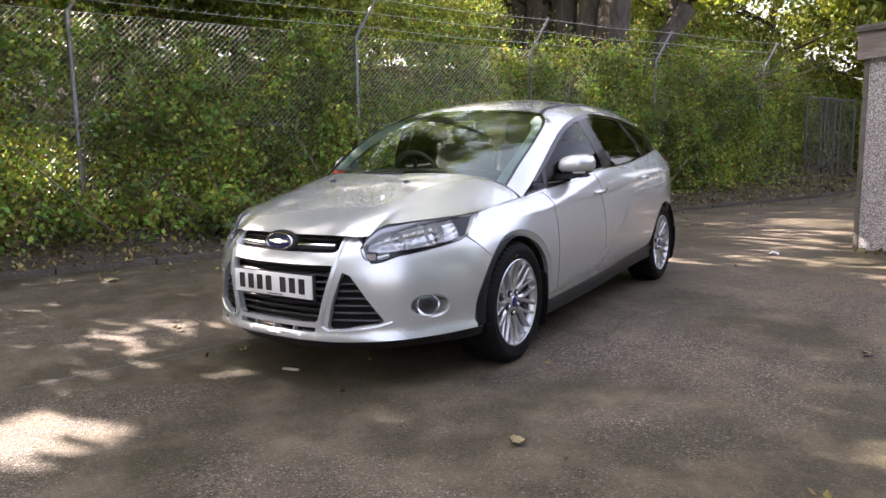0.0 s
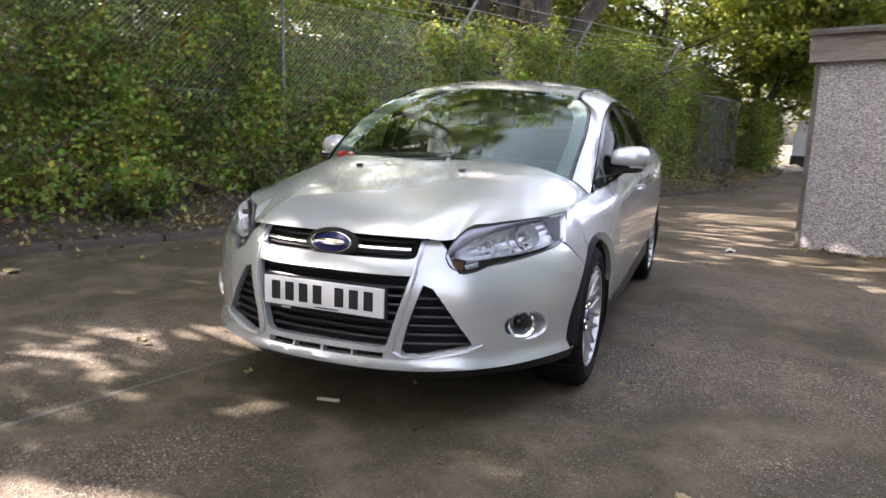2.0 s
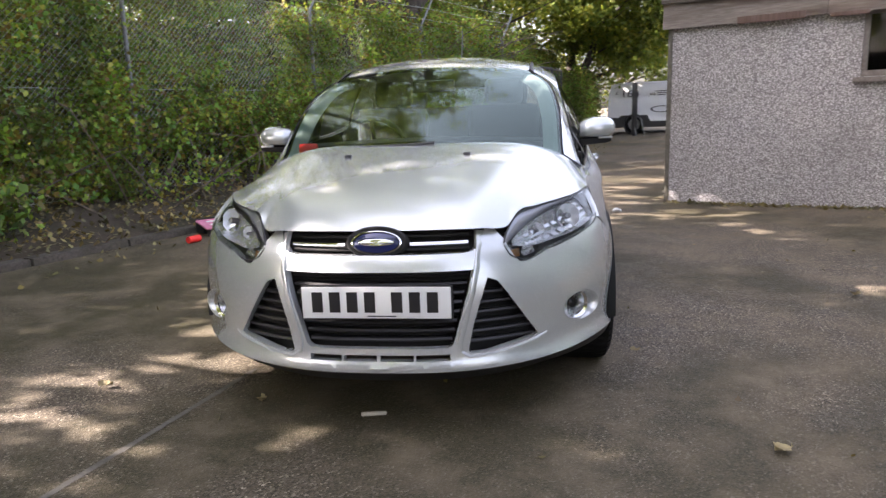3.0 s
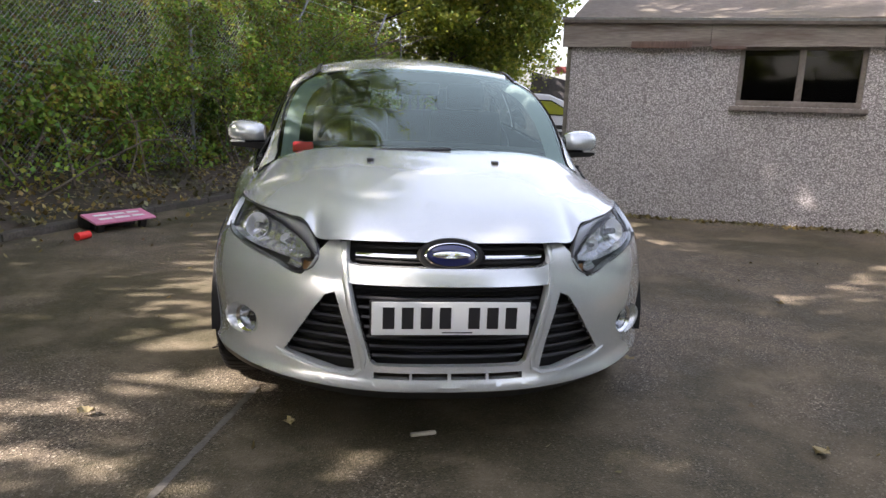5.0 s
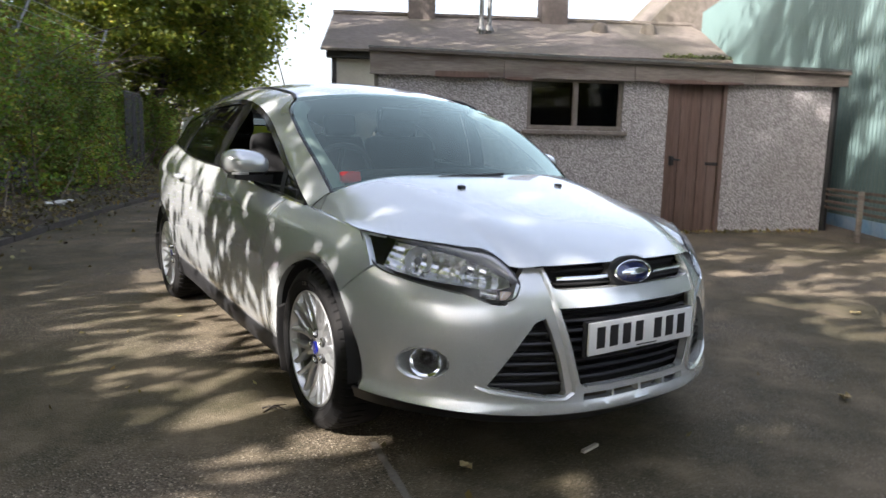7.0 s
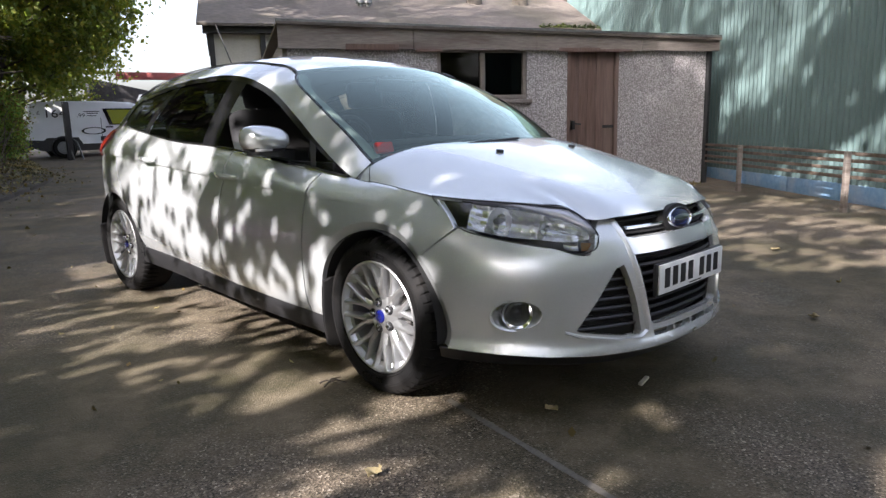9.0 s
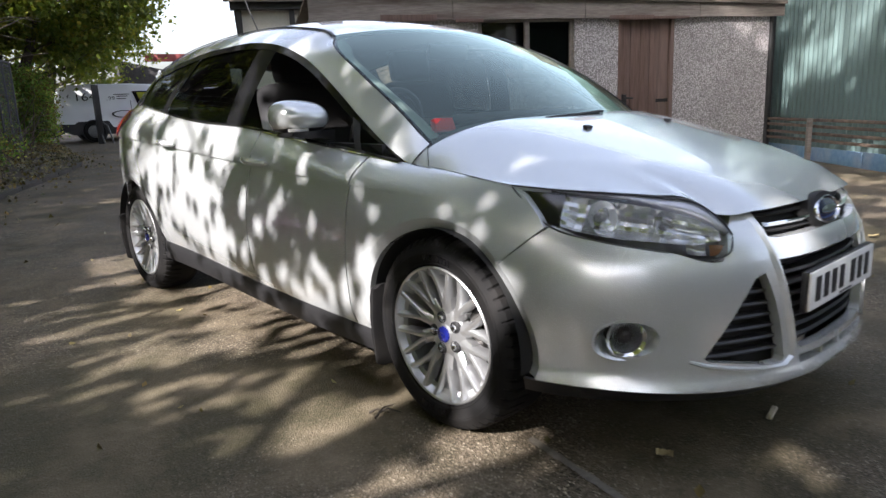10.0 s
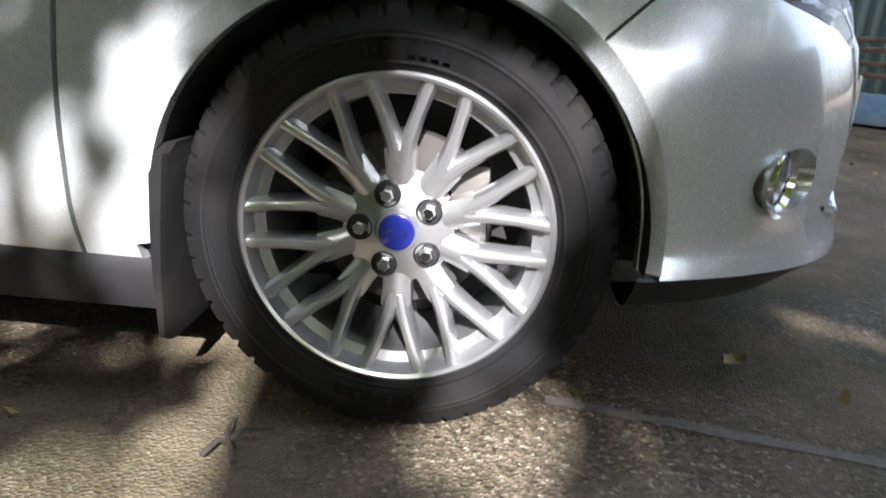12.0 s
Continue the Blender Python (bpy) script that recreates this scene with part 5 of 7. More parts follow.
# silver fins that run down beside the grille and out under the vents
for m in (1, -1):
    path = [(0.382, 0.715), (0.372, 0.672), (0.352, 0.60), (0.330, 0.52), (0.303, 0.42), (0.283, 0.345), (0.286, 0.306), (0.318, 0.286), (0.40, 0.288), (0.48, 0.303), (0.545, 0.318), (0.585, 0.335)]
    bm = bmesh.new()
    rows = []
    for i, (x, z) in enumerate(path):
        a, b = path[max(0, i - 1)], path[min(len(path) - 1, i + 1)]
        d = Vector((b[0] - a[0], 0, b[1] - a[1])).normalized()
        q = Vector((d.z, 0, -d.x))
        w = 0.017 if i < 6 else 0.011
        k = 0.011 * (0.3 if i in (0, len(path) - 1) else 1.0)
        s0 = float(np.interp(x, [plan(t)[0] for t in np.linspace(0, 1.1, 60)], np.linspace(0, 1.1, 60)))
        c = nose(m * s0, z, 0.0)
        rows.append([c + Vector((m * q.x * w, 0.010, q.z * w)), c + Vector((m * q.x * w * 0.35, -k, q.z * w * 0.35)), c + Vector((-m * q.x * w * 0.2, -k * 0.9, -q.z * w * 0.2)), c + Vector((-m * q.x * w, 0.010, -q.z * w))])
    loft(bm, rows)
    part("bumper_fin", bm, PAINT, bumper, smooth=50)

# oval badge: plain blue shape with a chrome rim, in a black surround
def oval(bm, c, d, a, b, prof, n=40):
    d = Vector(d).normalized()
    u = Vector((1, 0, 0))
    w = d.cross(u).normalized()
    rows = [[Vector(c) + u * (a * k) * math.cos(t) + w * (b * k) * math.sin(t) + d * h for t in (2 * math.pi * i / n for i in range(n))] for k, h in prof]
    loft(bm, rows, True)
    bmesh.ops.remove_doubles(bm, verts=bm.verts, dist=1e-5)


bd = (0, -0.96, 0.28)
bc = Vector((0, -0.814, 0.688))
bm = bmesh.new()
oval(bm, bc, bd, 0.110, 0.057, [(0.0, 0.004), (0.92, 0.004), (1.0, -0.004), (1.0, -0.05)])
surround = part("badge_surround", bm, SHELL, car, "black oval badge surround")
bm = bmesh.new()
oval(bm, bc + Vector((0, -0.008, 0)), bd, 0.085, 0.038, [(0.0, 0.006), (0.6, 0.005), (0.92, 0.0)])
part("badge", bm, BADGE_BLUE, surround, "plain blue oval badge")
bm = bmesh.new()
oval(bm, bc + Vector((0, -0.008, 0)), bd, 0.089, 0.041, [(0.90, 0.0), (0.94, 0.005), (1.0, 0.003), (1.03, -0.006)])
part("badge_rim", bm, CHROME, surround)
bm = bmesh.new()
oval(bm, bc + Vector((0, -0.0155, 0.002)), bd, 0.062, 0.012, [(0.0, 0.0005), (0.85, 0.0005), (1.0, -0.001)])
part("badge_motif", bm, CHROME, surround)

# number plate with plain bars
plate_y = -0.880
bm = bmesh.new()
box(bm, (0, plate_y, 0.490), (0.520, 0.008, 0.111), bevel=0.003)
plate = part("number_plate", bm, WHITE_PLATE, car, "white number plate with plain dark bars")
xx = -0.205
for k in range(7):
    if k == 4:
        xx += 0.033
    bm = bmesh.new()
    box(bm, (xx, plate_y - 0.0045, 0.492), (0.038, 0.002, 0.072))
    part("dark_bar", bm, INK, plate)
    xx += 0.0615
bm = bmesh.new()
box(bm, (0.02, plate_y - 0.0045, 0.443), (0.10, 0.002, 0.004))
part("dark_bar", bm, INK, plate)
bm = bmesh.new()
box(bm, (0, plate_y + 0.013, 0.489), (0.533, 0.018, 0.120), bevel=0.006)
part("plate_holder", bm, BLACK, plate)

# ---- bonnet ----
bonnet_keys = ((-0.84, 0.70), (-0.79, 0.735), (-0.72, 0.772), (-0.60, 0.820), (-0.45, 0.867), (-0.25, 0.915), (-0.08, 0.955), (0.10, 0.985), (0.3, 1.0))
bonnet_fit = np.polyfit([k[0] for k in bonnet_keys], [k[1] for k in bonnet_keys], 5)
bonnet_mid = lambda y: float(np.polyval(bonnet_fit, min(0.3, max(-0.84, y))))
front_edge = curve((0.0, -0.795), (0.20, -0.788), (0.36, -0.758), (0.435, -0.710), (0.465, -0.665), (0.490, -0.622), (0.555, -0.555), (0.64, -0.468), (0.72, -0.335), (0.763, -0.232))
rear_edge = curve((0.0, 0.075), (0.4, 0.10), (0.62, 0.155), (0.70, 0.192), (0.763, 0.205))


lead_z = curve((0.0, 0.724), (0.36, 0.724), (0.425, 0.718), (0.45, 0.722), (0.478, 0.758), (0.548, 0.775), (0.64, 0.788), (0.722, 0.798), (0.764, 0.806))


def bonnet(x, y):
    """Height of the bonnet; its leading edge sits on the lamps and the grille."""
    yf, yr = front_edge(abs(x)), rear_edge(abs(x))
    f = min(1, max(0, (y - yf) / max(0.05, min(0.30, yr - yf))))
    return bonnet_free(x, y) + (lead_z(abs(x)) - bonnet_free(x, yf)) * (1 - f) ** 2


def bonnet_free(x, y):
    a = abs(x)
    z = bonnet_mid(y)
    rim_z = belt(max(-0.5, y))[1]
    k = min(1, a / 0.77)
    z2 = z - (z - rim_z + 0.004) * k ** (2.5 + 2.4 * min(1, max(0, (y + 0.52) / 0.62)) ** 1.9)
    # a soft ridge running from the screen pillar towards the lamp
    rx = 0.50 - 0.22 * (0.1 - y)
    return z2 + 0.003 * min(1, max(0, (0.05 - y) / 0.3)) * math.exp(-((a - rx) / 0.06) ** 2)


bm = bmesh.new()
BX = [0.762 * math.sin(t * math.pi / 2) for t in np.linspace(-1, 1, 121)]
loft(bm, [[(x, front_edge(abs(x)) + (rear_edge(abs(x)) - front_edge(abs(x))) * v, bonnet(x, front_edge(abs(x)) + (rear_edge(abs(x)) - front_edge(abs(x))) * v)) for x in BX] for v in np.linspace(0, 1, 64)])
FOOT = [(0.698, 0.207), (0.790, 0.100), (0.95, 0.100), (0.95, 0.32), (0.698, 0.32)]
for m in (1, -1):
    cut(bm, [(m * x, y) for x, y in FOOT], 2)
lip(bm, lambda co: Vector((0, 0.016, -0.003) if co.y < -0.35 else (0, 0.004, -0.018)))
part("bonnet", bm, PAINT, car, smooth=40)
for m in (1, -1):
    # the foot of the screen pillar behind the bonnet's corner
    bm = bmesh.new()
    rows = []
    for y in np.linspace(0.108, 0.209, 14):
        x0 = 0.790 - 0.092 * (y - 0.100) / 0.107 + 0.004
        x1, z1 = belt(y)
        x0 = min(x0, x1 - 0.002)
        rows.append([(m * x, y, (bonnet_free(x, y) if f < 0.9 else z1 + 0.001) + 0.001) for f, x in ((f, x0 + (x1 + 0.001 - x0) * f) for f in np.linspace(0, 1, 14))])
    loft(bm, rows)
    part("pillar_foot", bm, PAINT, car, smooth=True)
bm = bmesh.new()
loft(bm, [[(x, front_edge(abs(x)) + 0.03 + (0.30 - front_edge(abs(x))) * v, bonnet(x, front_edge(abs(x)) + (0.30 - front_edge(abs(x))) * v) - 0.03) for x in np.linspace(-0.75, 0.75, 21)] for v in np.linspace(0, 1, 12)])
part("engine_bay_cover", bm, SHELL, car)
for m in (1, -1):
    bm = bmesh.new()
    p = Vector((m * 0.262, -0.132, bonnet(m * 0.262, -0.132)))
    box(bm, p + Vector((0, 0, 0.005)), (0.030, 0.022, 0.012), Matrix.Rotation(radians(14), 4, "X"), 0.004)
    part("washer_jet", bm, BLACK, car)

# ---- greenhouse ----
win_top = curve((0.235, 0.777, 0.856), (0.36, 0.762, 0.912), (0.5, 0.747, 0.990), (0.72, 0.722, 1.125), (0.92, 0.700, 1.232), (1.13, 0.690, 1.302), (1.36, 0.686, 1.334), (1.7, 0.686, 1.336), (2.04, 0.692, 1.315), (2.3, 0.700, 1.282), (2.55, 0.715, 1.222), (2.66, 0.745, 1.13))
edge = curve((0.15, 0.700, 0.882), (0.24, 0.690, 0.930), (0.35, 0.690, 1.010), (0.62, 0.678, 1.173), (0.85, 0.622, 1.287), (0.955, 0.553, 1.338), (1.2, 0.553, 1.388), (1.6, 0.556, 1.412), (2.0, 0.553, 1.403), (2.4, 0.540, 1.378), (2.8, 0.520, 1.325), (3.05, 0.505, 1.265), (3.2, 0.515, 1.13), (3.30, 0.505, 1.04))
roof_mid = curve((0.90, 1.372), (0.95, 1.388), (1.2, 1.440), (1.6, 1.474), (2.0, 1.467), (2.4, 1.446), (2.8, 1.402), (3.10, 1.352))


def glass_pt(y, v):
    """The side windows: v from the belt (0) to the window top (1)."""
    bx, bz = belt(y)
    tx, tz = win_top(y)
    z = bz + (tz - bz) * v
    # one curved sheet: tumblehome with height above the belt
    h = z - bz
    H = max(0.02, tz - bz)
    x = bx - 0.004 + (tx - bx) * (h / H) ** 1.35
    return Vector((x, y, z))


def window(name, y_lo, y_hi, material, parent, m, n=20, push=0.0, top=0.985, low=0.0):
    bm = bmesh.new()
    rows = []
    for v in np.linspace(low, top, 14):
        row = []
        for k in range(n + 1):
            y = 0.5 * (y_lo(1.1) + y_hi(1.1))
            for _ in range(4):
                z = glass_pt(y, v).z
                y = y_lo(z) + (y_hi(z) - y_lo(z)) * k / n
            p = glass_pt(y, v)
            row.append(Vector((m * (p.x + push), p.y, p.z)))
        rows.append(row)
    loft(bm, rows)
    return part(name, bm, material, parent, smooth=True)


lin = lambda z0, y0, z1, y1: (lambda z: y0 + (y1 - y0) * (z - z0) / (z1 - z0))
tri_line = lin(0.87, 0.44, 1.0, 0.53)
bp_f, bp_r = lin(0.97, 1.235, 1.33, 1.15), lin(0.97, 1.40, 1.33, 1.30)
cp_f, cp_r = lin(1.03, 2.12, 1.29, 1.93), lin(1.03, 2.20, 1.29, 2.01)
for m in (1, -1):
    for nm, a, b, mt, par in (("quarter_light", lambda z: 0.262, tri_line, SIDE_GLASS, DOORS["front", m < 0]), ("front_window", tri_line, bp_f, SIDE_GLASS, DOORS["front", m < 0]), ("rear_window", bp_r, cp_f, DARK_GLASS, DOORS["rear", m < 0]), ("rear_quarter_window", cp_r, lambda z: 2.64, DARK_GLASS, car)):
        if nm == "front_window" and m < 0:
            # wound down: only a strip of the glass stands above the door
            w = window("front_window", a, b, mt, par, m, top=0.12)
            w["label"] = "lowered front door window"
        else:
            w = window(nm, a, b, mt, par, m)
        w.visible_shadow = False
    window("door_pillar", bp_f, bp_r, PILLAR_BLACK, car, m, 4, 0.004)
    window("window_divider", cp_f, cp_r, PILLAR_BLACK, car, m, 3, 0.004)
    window("mirror_mount_pillar", lambda z: tri_line(z) - 0.012, lambda z: tri_line(z) + 0.018, BLACK, car, m, 2, 0.005)
    # bright strip under the windows
    bm = bmesh.new()
    rows = []
    for y in np.linspace(0.25, 2.60, 60):
        x, z = belt(y)
        rows.append([(m * (x + 0.002), y, z - 0.005), (m * (x + 0.010), y, z + 0.001), (m * (x + 0.004), y, z + 0.009), (m * (x - 0.006), y, z + 0.006)])
    loft(bm, rows, True, True)
    part("window_trim", bm, GLOSS_BLACK, car)
    bm = bmesh.new()
    rows = []
    for y in np.linspace(0.25, 1.05, 30):
        x, z = belt(y)
        rows.append([(m * (x + 0.009), y, z - 0.008), (m * (x + 0.014), y, z - 0.004), (m * (x + 0.011), y, z + 0.0005)])
    loft(bm, rows, True, True)
    part("chrome_strip", bm, CHROME, car)
    # black frame above the windows
    bm = bmesh.new()
    rows = []
    for y in np.linspace(0.245, 2.655, 70):
        x, z = win_top(y)
        g = glass_pt(y, 0.90)
        inner = Vector((x, y, z)) + (g - Vector((x, y, z))).normalized() * min(0.028, (g - Vector((x, y, z))).length * 1.5 + 0.003)
        rows.append([(m * (x + 0.004), y, z + 0.002), (m * (inner.x + 0.006), inner.y, inner.z), (m * (inner.x - 0.004), inner.y, inner.z)])
    loft(bm, rows)
    part("window_frame", bm, GLOSS_BLACK, car)
    # silver pillar and roof rail in one sweep
    bm = bmesh.new()
    rows = []
    for y in [*np.linspace(0.205, 1.2, 31), *np.linspace(1.25, 3.28, 44)]:
        if y < 0.235:
            x0, z0 = belt(y)
        elif y <= 2.655:
            x0, z0 = win_top(y)
        else:
            f = (y - 2.655) / (3.28 - 2.655)
            bx, bz = belt(y)
            x0, z0 = bx, bz
            if f < 0.12:
                wx, wz = win_top(2.655)
                x0, z0 = wx + (bx - wx) * f / 0.12, wz + (bz - wz) * f / 0.12
        x1, z1 = edge(y)
        ds = Vector((x1 - x0, 0, z1 - z0))
        nrm = Vector((z1 - z0, 0, x0 - x1))
        nrm = nrm.normalized() if nrm.length > 1e-4 else Vector((1, 0, 0))
        rows.append([(m * (x0 + ds.x * f + nrm.x * 0.10 * ds.length * f * (1 - f)), y, z0 + ds.z * f + nrm.z * 0.10 * ds.length * f * (1 - f)) for f in np.linspace(0, 1, 9)])
    loft(bm, rows)
    part("roof_rail", bm, PAINT, car, smooth=True)
    # ditch moulding
    bm = bmesh.new()
    rows = []
    for y in np.linspace(0.93, 3.02, 50):
        x, z = edge(y)
        rows.append([(m * (x + 0.010), y, z - 0.001), (m * (x + 0.004), y, z + 0.006), (m * (x - 0.010), y, z + 0.007)])
    loft(bm, rows)
    part("roof_moulding", bm, BLACK, car)

# roof
bm = bmesh.new()
rows = []
for y in np.linspace(0.90, 3.08, 46):
    xe, ze = edge(max(0.95, y))
    zm = roof_mid(y)
    row = []
    for f in np.linspace(-1, 1, 31):
        bow = 0.055 * (f * f) * max(0, (1.15 - y) / 0.25) if y < 1.15 else 0
        row.append((f * (xe - 0.008), y + bow, ze + (zm - ze) * (1 - abs(f) ** 2.3)))
    rows.append(row)
loft(bm, rows)
part("roof", bm, PAINT, car, smooth=True)

# windscreen
def screen_pt(f, q, push=0.0):
    """f across (-1..1), q from the base (0) to the top (1)."""
    y = 0.19 + (0.955 - 0.19) * q
    xe, ze = edge(y)
    cy, cz = 0.045 + (0.905 - 0.045) * q, 0.972 + (1.378 - 0.972) * q + 0.022 * math.sin(math.pi * q)
    a = abs(f) ** 2.0
    return Vector((f * (xe - 0.012), cy + (y - cy) * a, cz + (ze - cz) * a + push))


bm = bmesh.new()
loft(bm, [[screen_pt(f, q) for f in np.linspace(-1, 1, 33)] for q in np.linspace(0, 1, 24)])
screen = part("windscreen", bm, SCREEN, car, "curved windscreen reflecting trees", smooth=True)
screen.visible_shadow = False
bm = bmesh.new()
loft(bm, [[screen_pt(f, q, -0.004) for f in np.linspace(-1, 1, 33)] for q in (-0.05, 0.0, 0.055)])
loft(bm, [[screen_pt(f, q, -0.004) for f in np.linspace(-1, 1, 33)] for q in (0.945, 0.97, 1.0)])
for m in (1, -1):
    loft(bm, [[screen_pt(m * f, q, -0.004) for f in (0.985, 0.995, 1.012)] for q in np.linspace(0, 1, 24)])
part("screen_border", bm, GLOSS_BLACK, screen)
for m in (1, -1):
    bm = bmesh.new()
    loft(bm, [[screen_pt(m * f, q, d) for f, d in ((0.88, -0.05), (0.935, -0.014), (0.955, -0.008), (0.986, -0.006))] for q in np.linspace(0.02, 0.97, 20)])
    part("inner_pillar_trim", bm, PALE_TRIM, screen, "pale grey inner pillar trim", smooth=True)
bm = bmesh.new()
loft(bm, [[Vector((x, rear_edge(abs(x)) - 0.02 + 0.10 * v, bonnet(x, rear_edge(abs(x))) - 0.016 + 0.010 * v)) for x in np.linspace(-0.70, 0.70, 25)] for v in (0, 0.5, 1)])
part("scuttle", bm, BLACK, car)
for x0, x1, q0, q1 in ((-0.60, 0.10, -0.035, 0.012), (0.12, 0.60, -0.035, 0.010)):
    bm = bmesh.new()
    tube(bm, [screen_pt(x0 / 0.7, q0, 0.012), screen_pt((x0 + x1) / 1.4, (q0 + q1) / 2 + 0.005, 0.014), screen_pt(x1 / 0.7, q1, 0.010)], [0.009, 0.008, 0.006], 6)
    wp = part("wiper", bm, BLACK, car)
    bm = bmesh.new()
    tube(bm, [screen_pt(x0 / 0.7 + 0.02, q0 + 0.01, 0.006), screen_pt(x1 / 0.7, q1 + 0.012, 0.007)], 0.005, 5)
    part("wiper_blade", bm, BLACK, wp)

# tail: rear screen, tailgate and bumper
bm = bmesh.new()
rows = []
for y, z, w in ((3.06, 1.31, 0.50), (3.12, 1.21, 0.515), (3.24, 1.06, 0.525)):
    rows.append([(f * w, y + 0.10 * (1 - f * f), z + 0.02 * (1 - f * f)) for f in np.linspace(-1, 1, 17)])
loft(bm, rows)
part("rear_screen", bm, SIDE_GLASS, car, smooth=True).visible_shadow = False
bm = bmesh.new()
rows = []
for z, y, w in ((1.06, 3.24, 0.535), (0.98, 3.29, 0.56), (0.80, 3.33, 0.585), (0.70, 3.36, 0.59), (0.55, 3.38, 0.59), (0.36, 3.36, 0.585)):
    rows.append([(f * w, y + 0.06 * (1 - f * f), z) for f in np.linspace(-1, 1, 17)])
loft(bm, rows)
part("tailgate", bm, PAINT, car, smooth=True)
bm = bmesh.new()
rows = [[(f * 0.49, 2.98 + d, 1.366 + dz - 0.07 * abs(f) ** 2.3) for f in np.linspace(-1, 1, 15)] for d, dz in ((0, 0.0), (0.16, -0.012), (0.165, -0.03), (0.05, -0.045))]
loft(bm, rows)
part("roof_spoiler", bm, PAINT, car)
for m in (1, -1):
    bm = bmesh.new()
    rows = []
    for v in np.linspace(v_of(3.0, 0.90), v_of(3.0, 1.065), 9):
        rows.append([Vector((m * (p.x + 0.009), p.y, p.z)) for p in (side(y, v) for y in np.linspace(2.70 + 0.10 * abs(v - 1.65) / 0.35, 3.35, 18))])
    loft(bm, rows)
    part("tail_lamp", bm, RED_LENS, car, "red tail lamp", smooth=True)
bm = bmesh.new()
tube(bm, [(0, 2.53, 1.42), (0, 2.60, 1.50), (0, 2.80, 1.80)], [0.010, 0.005, 0.003], 6)
part("aerial", bm, BLACK, car, "thin black roof aerial")

# ---- headlamps ----
lamp_up = curve((0.0, 0.436, -0.740, 0.666), (0.10, 0.446, -0.715, 0.702), (0.22, 0.480, -0.655, 0.753), (0.38, 0.548, -0.570, 0.771), (0.60, 0.640, -0.478, 0.785), (0.82, 0.722, -0.340, 0.796), (1.0, 0.764, -0.236, 0.805))
lamp_lo = curve((0.0, 0.436, -0.740, 0.658), (0.10, 0.462, -0.750, 0.624), (0.22, 0.522, -0.712, 0.606), (0.38, 0.615, -0.638, 0.634), (0.60, 0.728, -0.505, 0.668), (0.82, 0.786, -0.372, 0.712), (1.0, 0.768, -0.240, 0.800))


def lamp_pt(m, t, v, push=0.0):
    a, b = Vector(lamp_lo(t)), Vector(lamp_up(t))
    p = a.lerp(b, v)
    out = Vector((0.55 + 0.35 * t, -0.75 + 0.5 * t, 0.42)).normalized()
    p += out * (0.018 * math.sin(math.pi * v) * math.sin(math.pi * min(1, t * 1.1 + 0.05)) + push)
    return Vector((m * p.x, p.y, p.z))


